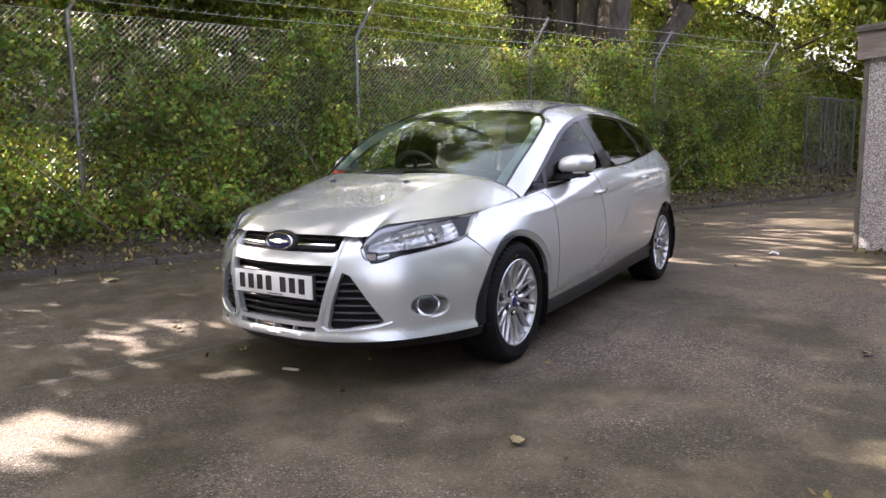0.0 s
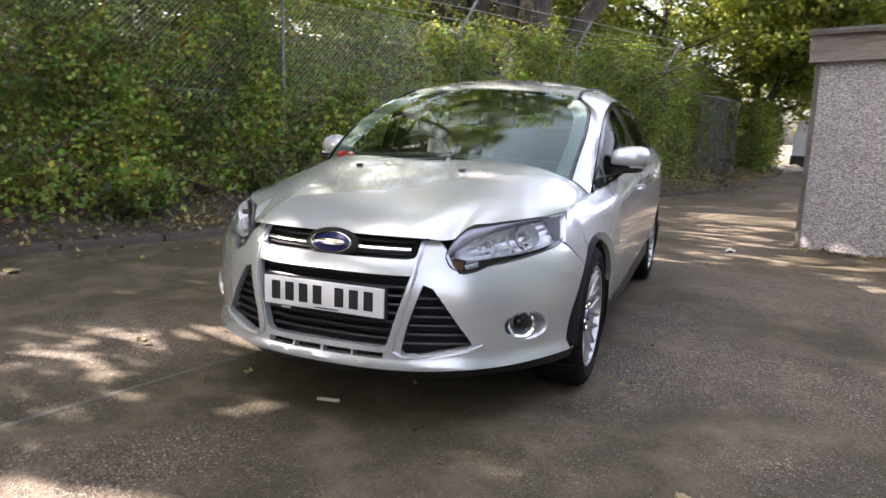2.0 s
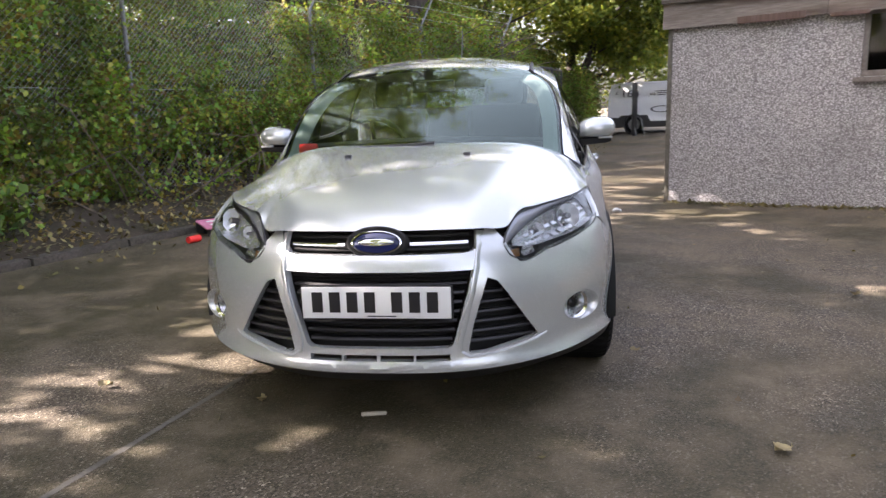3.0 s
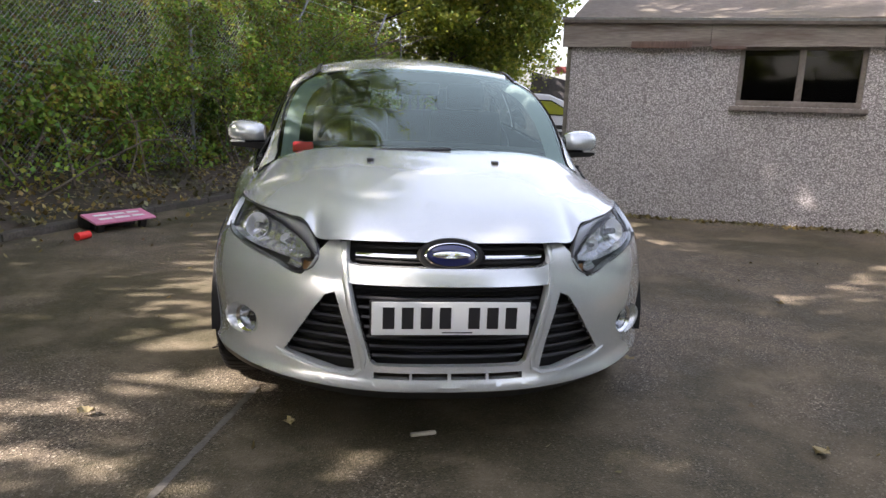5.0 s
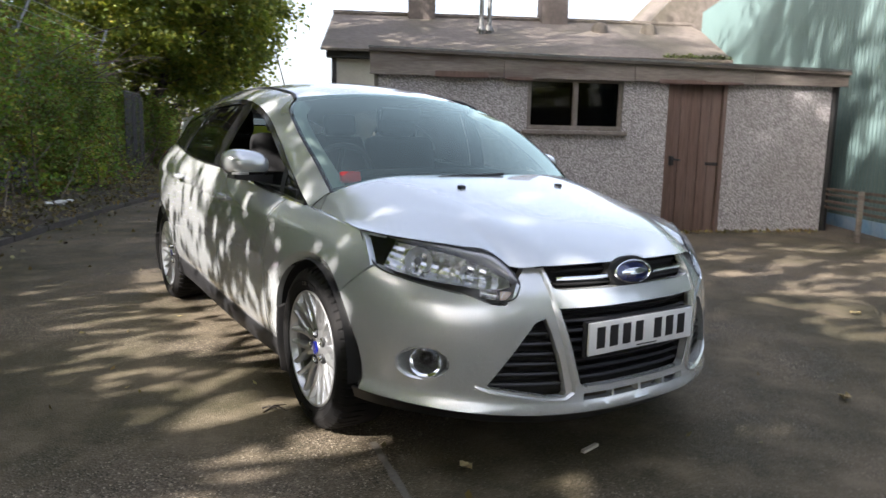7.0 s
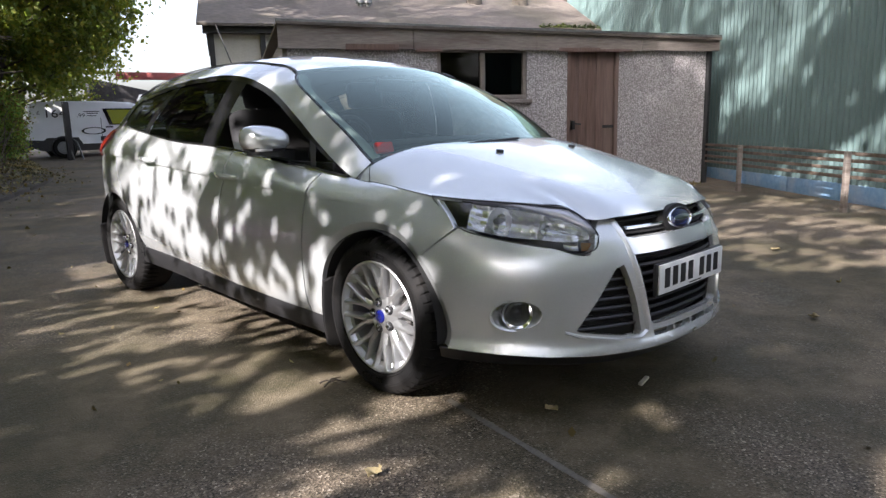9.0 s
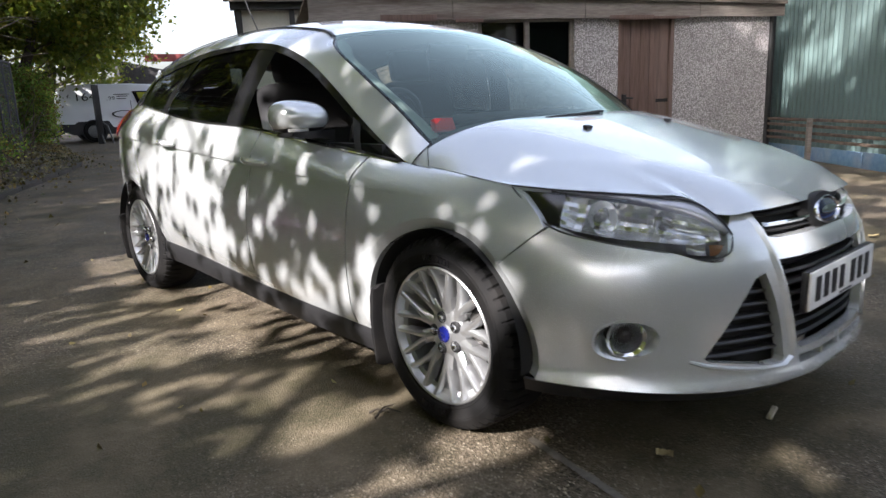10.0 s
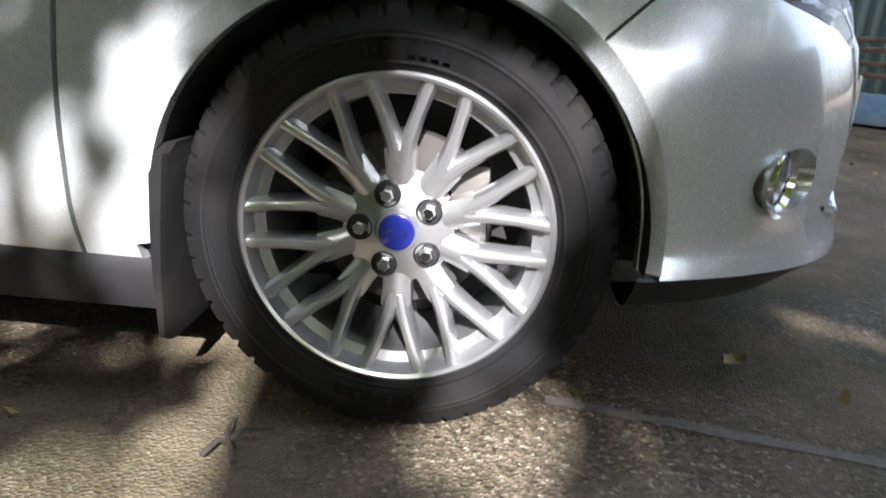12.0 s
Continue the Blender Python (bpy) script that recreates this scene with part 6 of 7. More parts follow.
for m in (1, -1):
    bm = bmesh.new()
    loft(bm, [[lamp_pt(m, t, v, -0.095 * math.sin(math.pi * min(1, max(0, t)) ** 0.9) * math.sin(math.pi * v) ** 0.4 - 0.006) for t in np.linspace(0, 1, 25)] for v in np.linspace(0, 1, 9)])
    lamp = part("headlamp", bm, LAMP_DARK, car, "clear swept-back headlamp with chrome bowls", smooth=True)
    # grey inner mask under the bonnet edge, deepest at the inner end
    mask_lo = curve((0.04, 0.54), (0.20, 0.62), (0.32, 0.74), (0.45, 0.84), (0.60, 0.90), (0.80, 0.94))
    bm = bmesh.new()
    loft(bm, [[lamp_pt(m, t, mask_lo(t) + (0.985 - mask_lo(t)) * w, -0.009 - 0.022 * (1 - w) ** 3) for t in np.linspace(0.04, 0.80, 26)] for w in np.linspace(0, 1, 7)])
    part("lamp_mask", bm, LAMP_GREY, lamp, "satin grey inner mask", smooth=True)
    # dark outer end
    bm = bmesh.new()
    loft(bm, [[lamp_pt(m, t, v, -0.012) for t in np.linspace(0.76, 0.995, 10)] for v in np.linspace(0.02, 0.98, 8)])
    part("dark_bezel", bm, GLOSS_BLACK, lamp, smooth=True)
    # silver reflector plate, tall at its outer end, with two bowls set in it
    bm = bmesh.new()
    rows = []
    for i, u in enumerate(np.linspace(0.02, 1, 21)):
        t = 0.13 + 0.64 * u
        top, low = 0.56 + 0.30 * math.sin(math.pi / 2 * u) ** 0.7, 0.48 - 0.37 * math.sin(math.pi * min(1, 0.58 * u)) ** 0.45
        rows.append([lamp_pt(m, t, low + (top - low) * w, -0.014 - 0.055 * (math.sin(math.pi * u ** 1.3) ** 0.7) * math.sin(math.pi * w) ** 0.6 + 0.0055 * (i % 2) - 0.004 * (k % 2)) for k, w in enumerate(np.linspace(0, 1, 9))])
    loft(bm, rows)
    part("reflector_plate", bm, LAMP_SILVER, lamp, "silver faceted reflector plate", smooth=8)
    d = Vector((m * 0.36, -0.91, 0.18)).normalized()
    for t, v, r, push in ((0.61, 0.52, 0.047, -0.036), (0.36, 0.50, 0.029, -0.050)):
        c = lamp_pt(m, t, v, push)
        bm = bmesh.new()
        revolve(bm, [(0.004, -0.030), (r * 0.45, -0.026), (r * 0.75, -0.014), (r * 0.93, 0.002), (r, 0.006)], c, d, 28)
        for vert in bm.verts:
            q = vert.co - c
            a = math.atan2(q.z, q.x * m)
            vert.co -= d * 0.0022 * math.cos(7 * a)
        bowl = part("reflector_bowl", bm, BRIGHT, lamp, "bright round reflector bowl", smooth=25)
        bm = bmesh.new()
        revolve(bm, [(0.0, 0.014), (r * 0.22, 0.011), (r * 0.27, 0.0), (r * 0.25, -0.024)], c, d, 18)
        part("bulb_shield", bm, LAMP_DARK, bowl)
    # bright blade over the bowls
    bm = bmesh.new()
    loft(bm, [[lamp_pt(m, t, 0.83 + 0.04 * t, -0.020), lamp_pt(m, t, 0.87 + 0.04 * t, -0.010)] for t in np.linspace(0.50, 0.78, 10)])
    part("chrome_blade", bm, CHROME, lamp)
    # clear cell and amber cell along the lower edge
    bm = bmesh.new()
    loft(bm, [[lamp_pt(m, t, v, -0.020 - 0.012 * math.sin(math.pi * (v - 0.10) / 0.20)) for t in np.linspace(0.21, 0.29, 9)] for v in np.linspace(0.10, 0.30, 6)])
    part("clear_cell", bm, LAMP_SILVER, lamp, smooth=True)
    bm = bmesh.new()
    loft(bm, [[lamp_pt(m, t, v, -0.026) for t in np.linspace(0.09, 0.195, 9)] for v in np.linspace(0.10, 0.30, 4)])
    part("indicator", bm, AMBER, lamp, "amber indicator lens", smooth=True)
    bm = bmesh.new()
    loft(bm, [[lamp_pt(m, t, 0.37 + 0.05 * t, -0.022), lamp_pt(m, t, 0.42 + 0.05 * t, -0.012)] for t in np.linspace(0.05, 0.36, 10)])
    part("chrome_blade", bm, CHROME, lamp)
    bm = bmesh.new()
    loft(bm, [[lamp_pt(m, t, v, 0.0) for t in np.linspace(0, 1, 33)] for v in np.linspace(0, 1, 11)])
    part("lens", bm, LENS, lamp, smooth=True).visible_shadow = False
    bm = bmesh.new()
    for f in (lamp_lo, lamp_up):
        pts = [Vector(f(t)) for t in np.linspace(0, 1, 25)]
        tube(bm, [(m * p.x, p.y + 0.004, p.z) for p in pts], 0.0028, 6)
    part("lamp_gasket", bm, BLACK, lamp)

# ---- door mirrors ----
swell = curve((0.0, 0.66), (0.10, 0.84), (0.30, 0.97), (0.55, 1.0), (0.78, 0.90), (0.90, 0.72), (0.97, 0.46), (1.0, 0.16))
for m in (1, -1):
    shell = []
    for f in np.linspace(0, 1, 25):
        k = swell(f)
        x, yc, zc = 0.800 + 0.192 * f, 0.716 + 0.03 * f, 1.004 + 0.010 * f
        row = []
        for a in np.linspace(0, 2 * math.pi, 28, endpoint=False):
            ca, sa = math.cos(a), math.sin(a)
            yy = yc - (0.105 * k * ca if ca > 0 else 0.036 * k * -abs(ca) ** 0.45)
            zz = zc + (0.066 if sa > 0 else 0.058) * k * math.copysign(abs(sa) ** 0.86, sa)
            row.append((m * x, yy, zz))
        shell.append(row)
    mir = None
    for nm, mt, up in (("door_mirror", PAINT, True), ("mirror_base", BLACK, False)):
        bm = bmesh.new()
        loft(bm, shell, True, True)
        bmesh.ops.bisect_plane(bm, geom=list(bm.verts) + list(bm.edges) + list(bm.faces), plane_co=(0, 0, 0.972), plane_no=(0, 0, 1 if up else -1), clear_inner=True, dist=1e-5)
        if up:
            mir = part(nm, bm, mt, car, "silver door mirror with a black base", smooth=45)
        else:
            bmesh.ops.translate(bm, vec=(-0.003 * m, 0.002, -0.002), verts=bm.verts)
            part(nm, bm, mt, mir, smooth=45)
    bm = bmesh.new()
    loft(bm, [[(m * x, y, z) for x, y, z in ((x0, 0.630, 0.962), (x0, 0.75, 0.956), (x0, 0.755, 0.936 + dz), (x0, 0.640, 0.938 + dz))] for x0, dz in ((0.785, -0.02), (0.84, -0.006), (0.93, 0.0), (0.96, 0.008))], True, True)
    part("mirror_foot", bm, BLACK, mir)
    bm = bmesh.new()
    box(bm, (m * 0.930, 0.652, 0.966), (0.074, 0.018, 0.012), Matrix.Rotation(radians(16 * m), 4, "Z"), 0.004)
    part("indicator", bm, CLEAR_PLASTIC, mir, "clear indicator strip")
    bm = bmesh.new()
    box(bm, (m * 0.895, 0.770, 1.008), (0.140, 0.004, 0.090), Matrix.Rotation(radians(8 * m), 4, "Z"), 0.0015)
    part("mirror_glass", bm, CHROME, mir)

# ---- door handles ----
for m in (1, -1):
    for key, y0, z in (("front", 1.06, 0.838), ("rear", 1.99, 0.895)):
        p = side(y0, v_of(y0, z))
        bm = bmesh.new()
        rows = []
        for f in np.linspace(0, 1, 13):
            yy = y0 - 0.10 + 0.20 * f
            o = 0.012 + 0.022 * math.sin(math.pi * f) ** 0.5
            hz = 0.014 * (0.55 + 0.45 * math.sin(math.pi * f) ** 0.5)
            q = side(yy, v_of(yy, z))
            zz = z + 0.012 * (f - 0.5)
            rows.append([(m * (q.x + o), yy, zz - hz), (m * (q.x + o + 0.006), yy, zz), (m * (q.x + o), yy, zz + hz), (m * (q.x + o - 0.014), yy, zz)])
        loft(bm, rows, True, True)
        part("door_handle", bm, PAINT, DOORS[key, m < 0])

# ---- mudflaps ----
for m in (1, -1):
    for y, z0, z1 in ((0.325, 0.115, 0.43), (RAXLE + 0.335, 0.13, 0.43)):
        bm = bmesh.new()
        rows = []
        for f in (0.0, 0.04, 0.15, 0.4, 0.62, 0.85, 0.96, 1.0):
            z = z0 + (z1 - z0) * f
            yy = y + 0.022 * (1 - f) - 0.010 * f
            out = 0.855 + 0.025 * min(1, f / 0.5) - (0.02 if f in (0.0, 1.0) else 0.0)
            deep = 0.014 + 0.012 * f
            rows.append([(m * 0.70, yy, z), (m * (out - 0.012), yy, z), (m * out, yy + 0.006, z), (m * out, yy + deep, z), (m * 0.70, yy + 0.012, z)])
        loft(bm, rows, True, True)
        part("mudflap", bm, RUBBER, car, "black rubber mudflap")

# ---- wheels ----
def make_wheel():
    """A wheel facing +x with its centre at the origin."""
    w = new("wheel")
    w["label"] = "alloy wheel with ten split spokes"
    w.parent = car

    def sub(name, bm, material, parent, label="", smooth=35):
        bmesh.ops.recalc_face_normals(bm, faces=bm.faces)
        me = bpy.data.meshes.new(name)
        bm.to_mesh(me)
        bm.free()
        me.materials.append(material)
        me.shade_smooth()
        me.set_sharp_from_angle(angle=radians(smooth))
        ob = new(name, me)
        ob.parent = parent
        if label:
            ob["label"] = label
        return ob
    R, rim = 0.319, 0.222
    bm = bmesh.new()
    prof = [(rim - 0.004, -0.012), (rim + 0.006, 0.004), (rim + 0.030, 0.014), (rim + 0.055, 0.016), (R - 0.025, 0.008), (R - 0.010, -0.004), (R - 0.002, -0.022), (R, -0.05), (R + 0.001, -0.10), (R, -0.15), (R - 0.002, -0.185), (R - 0.015, -0.205), (rim + 0.03, -0.215), (rim - 0.004, -0.20)]
    revolve(bm, prof, (0, 0, 0), (1, 0, 0), 320)
    # tread blocks: press short grooves into the shoulder and long ones round the tread
    for v in bm.verts:
        r = math.hypot(v.co.y, v.co.z)
        if r > R - 0.012:
            k = round(math.atan2(v.co.z, v.co.y) / (2 * math.pi) * 320)
            if k % 6 == 0 and v.co.x > -0.06:
                s = (r - 0.008) / r
                v.co.y *= s
                v.co.z *= s
    sub("tyre", bm, RUBBER, w, "black rubber tyre", 25)
    bm = bmesh.new()
    revolve(bm, [(rim + 0.045, 0.0158), (rim + 0.048, 0.0172), (rim + 0.051, 0.0158)], (0, 0, 0), (1, 0, 0), 72)
    revolve(bm, [(rim + 0.012, 0.0085), (rim + 0.015, 0.0112), (rim + 0.018, 0.0105)], (0, 0, 0), (1, 0, 0), 72)
    sub("sidewall_ring", bm, RUBBER, w)
    # raised sidewall blocks in place of lettering
    for a0 in (1.75, -1.45):
        for i in range(8):
            a = a0 - i * 0.062
            if i == 3:
                continue
            bm = bmesh.new()
            loft(bm, [[(0.0185 if k < 3 and k > 0 else 0.013, r * math.cos(aa), r * math.sin(aa)) for k, r in enumerate((rim + 0.025, rim + 0.026, rim + 0.042, rim + 0.043))] for aa in (a - 0.020, a + 0.020)])
            sub("sidewall_bar", bm, GLOSS_BLACK, w)
    bm = bmesh.new()
    revolve(bm, [(rim + 0.004, -0.004), (rim + 0.005, 0.006), (rim + 0.001, 0.009), (rim - 0.004, 0.006), (rim - 0.007, -0.008), (rim - 0.012, -0.020), (rim - 0.027, -0.026), (rim - 0.030, -0.06), (rim - 0.034, -0.20)], (0, 0, 0), (1, 0, 0), 72)
    sub("rim", bm, ALLOY, w, "silver alloy rim")
    bm = bmesh.new()
    revolve(bm, [(0.0, -0.014), (0.030, -0.014), (0.034, -0.020), (0.066, -0.025), (0.082, -0.034), (0.086, -0.060)], (0, 0, 0), (1, 0, 0), 40)
    sub("hub", bm, ALLOY, w)

    def rad(r, a, x):
        return Vector((x, r * math.cos(a), r * math.sin(a)))

    def beam(bm, pts, widths, depth):
        rows = []
        for i, p in enumerate(pts):
            d = (pts[min(i + 1, len(pts) - 1)] - pts[max(i - 1, 0)])
            s = Vector((0, -d.z, d.y)).normalized()
            h = widths[i] / 2
            rows.append([p - s * h + Vector((-depth, 0, 0)), p - s * h + Vector((-0.011, 0, 0)), p - s * h * 0.55 + Vector((-0.002, 0, 0)), p - s * h * 0.12, p + s * h * 0.12, p + s * h * 0.55 + Vector((-0.002, 0, 0)), p + s * h + Vector((-0.011, 0, 0)), p + s * h + Vector((-depth, 0, 0))])
        loft(bm, rows, True, True)
    for k in range(10):
        a = 2 * math.pi * k / 10 + 0.314
        bm = bmesh.new()
        beam(bm, [rad(0.050, a, -0.028), rad(0.085, a, -0.022), rad(0.118, a, -0.016)], [0.048, 0.042, 0.046], 0.05)
        for s in (1, -1):
            beam(bm, [rad(0.100, a + s * 0.035, -0.0185), rad(0.132, a + s * 0.085, -0.013), rad(0.172, a + s * 0.145, -0.007), rad(rim - 0.004, a + s * 0.192, 0.004)], [0.027, 0.023, 0.020, 0.022], 0.042)
        sub("spoke", bm, ALLOY, w)
    for k in range(5):
        a = 2 * math.pi * k / 5 + 0.60
        c = rad(0.055, a, -0.022)
        # flat black disc: the shade of the nut's recess as colour
        bm = bmesh.new()
        revolve(bm, [(0.0, 0.0005), (0.0165, 0.0005), (0.0180, 0.0035), (0.0195, 0.0015), (0.020, -0.01)], c, (1, 0, 0), 24)
        sub("recess_shade_disc", bm, BLACK, w)
        bm = bmesh.new()
        revolve(bm, [(0.0, 0.013), (0.008, 0.013), (0.0112, 0.009), (0.0125, -0.010)], c, (1, 0, 0), 6)
        sub("wheel_nut", bm, CHROME, w, "chrome wheel nut")
    bm = bmesh.new()
    revolve(bm, [(0.0, -0.006), (0.018, -0.0065), (0.026, -0.010), (0.028, -0.018)], (0, 0, 0), (1, 0, 0), 32)
    sub("centre_cap", bm, BLUE, w, "blue centre cap")
    bm = bmesh.new()
    rows = [[Vector((-0.0058, 0.016 * k * math.cos(t), 0.0065 * k * math.sin(t))) for t in np.linspace(0, 2 * math.pi, 20, endpoint=False)] for k in (0.86, 1.0)]
    loft(bm, rows, True)
    # the brake disc and caliper behind
    bm2 = bmesh.new()
    revolve(bm2, [(0.05, -0.09), (0.135, -0.09), (0.138, -0.095), (0.138, -0.112), (0.05, -0.115)], (0, 0, 0), (1, 0, 0), 40)
    sub("brake_disc", bm2, STEEL, w)
    sub("cap_ring", bm, CHROME, w)
    bm = bmesh.new()
    box(bm, (-0.09, 0.10, 0.02), (0.06, 0.06, 0.15), None, 0.01)
    sub("caliper", bm, STEEL, w)
    bm = bmesh.new()
    revolve(bm, [(0.02, -0.17), (0.19, -0.17)], (0, 0, 0), (1, 0, 0), 32)
    sub("back_plate", bm, SHELL, w)
    return w


wheel = make_wheel()
FACE = 0.858
back = Matrix.Translation(-car.location)
spots = [(FACE, AXLE, 0.3), (-FACE, AXLE, 0.0), (FACE - 0.005, RAXLE, 0.9), (-FACE + 0.005, RAXLE, 0.5)]
for i, (x, y, roll) in enumerate(spots):
    mtx = back @ Matrix.Translation((x, y, WHEEL_Z)) @ (Matrix.Rotation(math.pi, 4, "Z") if x < 0 else Matrix()) @ Matrix.Rotation(roll, 4, "X")
    if i == 0:
        wheel.matrix_basis = mtx
    else:
        copy_thing(wheel, mtx)

# ---- inside ----
bm = bmesh.new()
rows = []
for y, z in ((0.30, 0.985), (0.42, 1.00), (0.62, 0.985), (0.72, 0.93), (0.70, 0.70), (0.66, 0.45)):
    rows.append([(f * 0.66, y + 0.03 * (1 - f * f), z - 0.02 * f * f) for f in np.linspace(-1, 1, 13)])
loft(bm, rows)
part("dashboard", bm, DASH, car, "dark moulded dashboard", smooth=True)
bm = bmesh.new()
c, d = Vector((-0.36, 0.86, 0.93)), Vector((0, 0.92, 0.38)).normalized()
u, w2 = Vector((1, 0, 0)), d.cross(Vector((1, 0, 0)))
tube(bm, [c + 0.185 * (math.cos(a) * u + math.sin(a) * w2) for a in np.linspace(0, 2 * math.pi, 33)], 0.015, 8, False)
wheel_ob = part("steering_wheel", bm, DASH, car)
bm = bmesh.new()
box(bm, c, (0.16, 0.05, 0.12), Matrix.Rotation(radians(-22), 4, "X"), 0.02)
for a in (0.1, math.pi - 0.1, -math.pi / 2):
    tube(bm, [c, c + 0.18 * (math.cos(a) * u + math.sin(a) * w2)], 0.014, 6)
part("steering_hub", bm, DASH, wheel_ob)


def seat(x, y, width, parent):
    bm = bmesh.new()
    box(bm, (x, y + 0.02, 0.52), (width, 0.52, 0.20), Matrix.Rotation(radians(6), 4, "X"), 0.06)
    st = part("seat", bm, FABRIC, parent, "dark fabric seat", smooth=True)
    bm = bmesh.new()
    box(bm, (x, y + 0.36, 0.86), (width * 0.94, 0.16, 0.62), Matrix.Rotation(radians(-16), 4, "X"), 0.06)
    part("backrest", bm, FABRIC, st, smooth=True)
    for dx in ((0,) if width < 0.8 else (-0.4, 0.4)):
        bm = bmesh.new()
        box(bm, (x + dx, y + 0.47, 1.25), (0.25, 0.10, 0.17), Matrix.Rotation(radians(-10), 4, "X"), 0.04)
        part("headrest", bm, FABRIC, st, smooth=True)
        bm = bmesh.new()
        for k in (-0.06, 0.06):
            tube(bm, [(x + dx + k, y + 0.455, 1.10), (x + dx + k, y + 0.465, 1.22)], 0.006, 6)
        part("headrest_rod", bm, CHROME, st)


seat(-0.37, 1.10, 0.50, car)
seat(0.37, 1.10, 0.50, car)
seat(0.0, 2.05, 1.20, car)
bm = bmesh.new()
rows = []
for y in np.linspace(0.98, 3.0, 20):
    xe, ze = edge(y)
    rows.append([(f * (xe - 0.03), y, ze - 0.03 + (roof_mid(y) - ze) * (1 - f * f)) for f in np.linspace(-1, 1, 11)])
loft(bm, rows)
HEADLINING = mat("headlining", (0.20, 0.20, 0.19), 0.9)
part("headlining", bm, HEADLINING, car, smooth=True)
bm = bmesh.new()
box(bm, (0, 1.7, 0.36), (1.5, 2.6, 0.04))
for m in (1, -1):
    box(bm, (m * 0.76, 1.3, 0.62), (0.05, 1.9, 0.58))
part("cabin_floor", bm, DASH, car)
bm = bmesh.new()
box(bm, screen_pt(0, 0.86) + Vector((0, 0.06, -0.06)), (0.24, 0.03, 0.07), Matrix.Rotation(radians(20), 4, "X"), 0.012)
part("rear_view_mirror", bm, BLACK, car)

# ---- small things ----
p = screen_pt(-0.84, 0.11)
bm = bmesh.new()
box(bm, p + Vector((0.0, 0.035, -0.008)), (0.095, 0.03, 0.05), Matrix.Rotation(radians(-20), 4, "X"), 0.012)
tagged(part("red_tag", bm, RED), "small red tag lying on the dashboard", "tag")

VAN_WHITE = grainy("van_white", (0.72, 0.73, 0.74), (0.78, 0.79, 0.80), 6.0, 0.3, soil=0.15)
VAN_GREEN_GLASS = mat("yellow_tint_window", (0.22, 0.24, 0.01), 0.2)


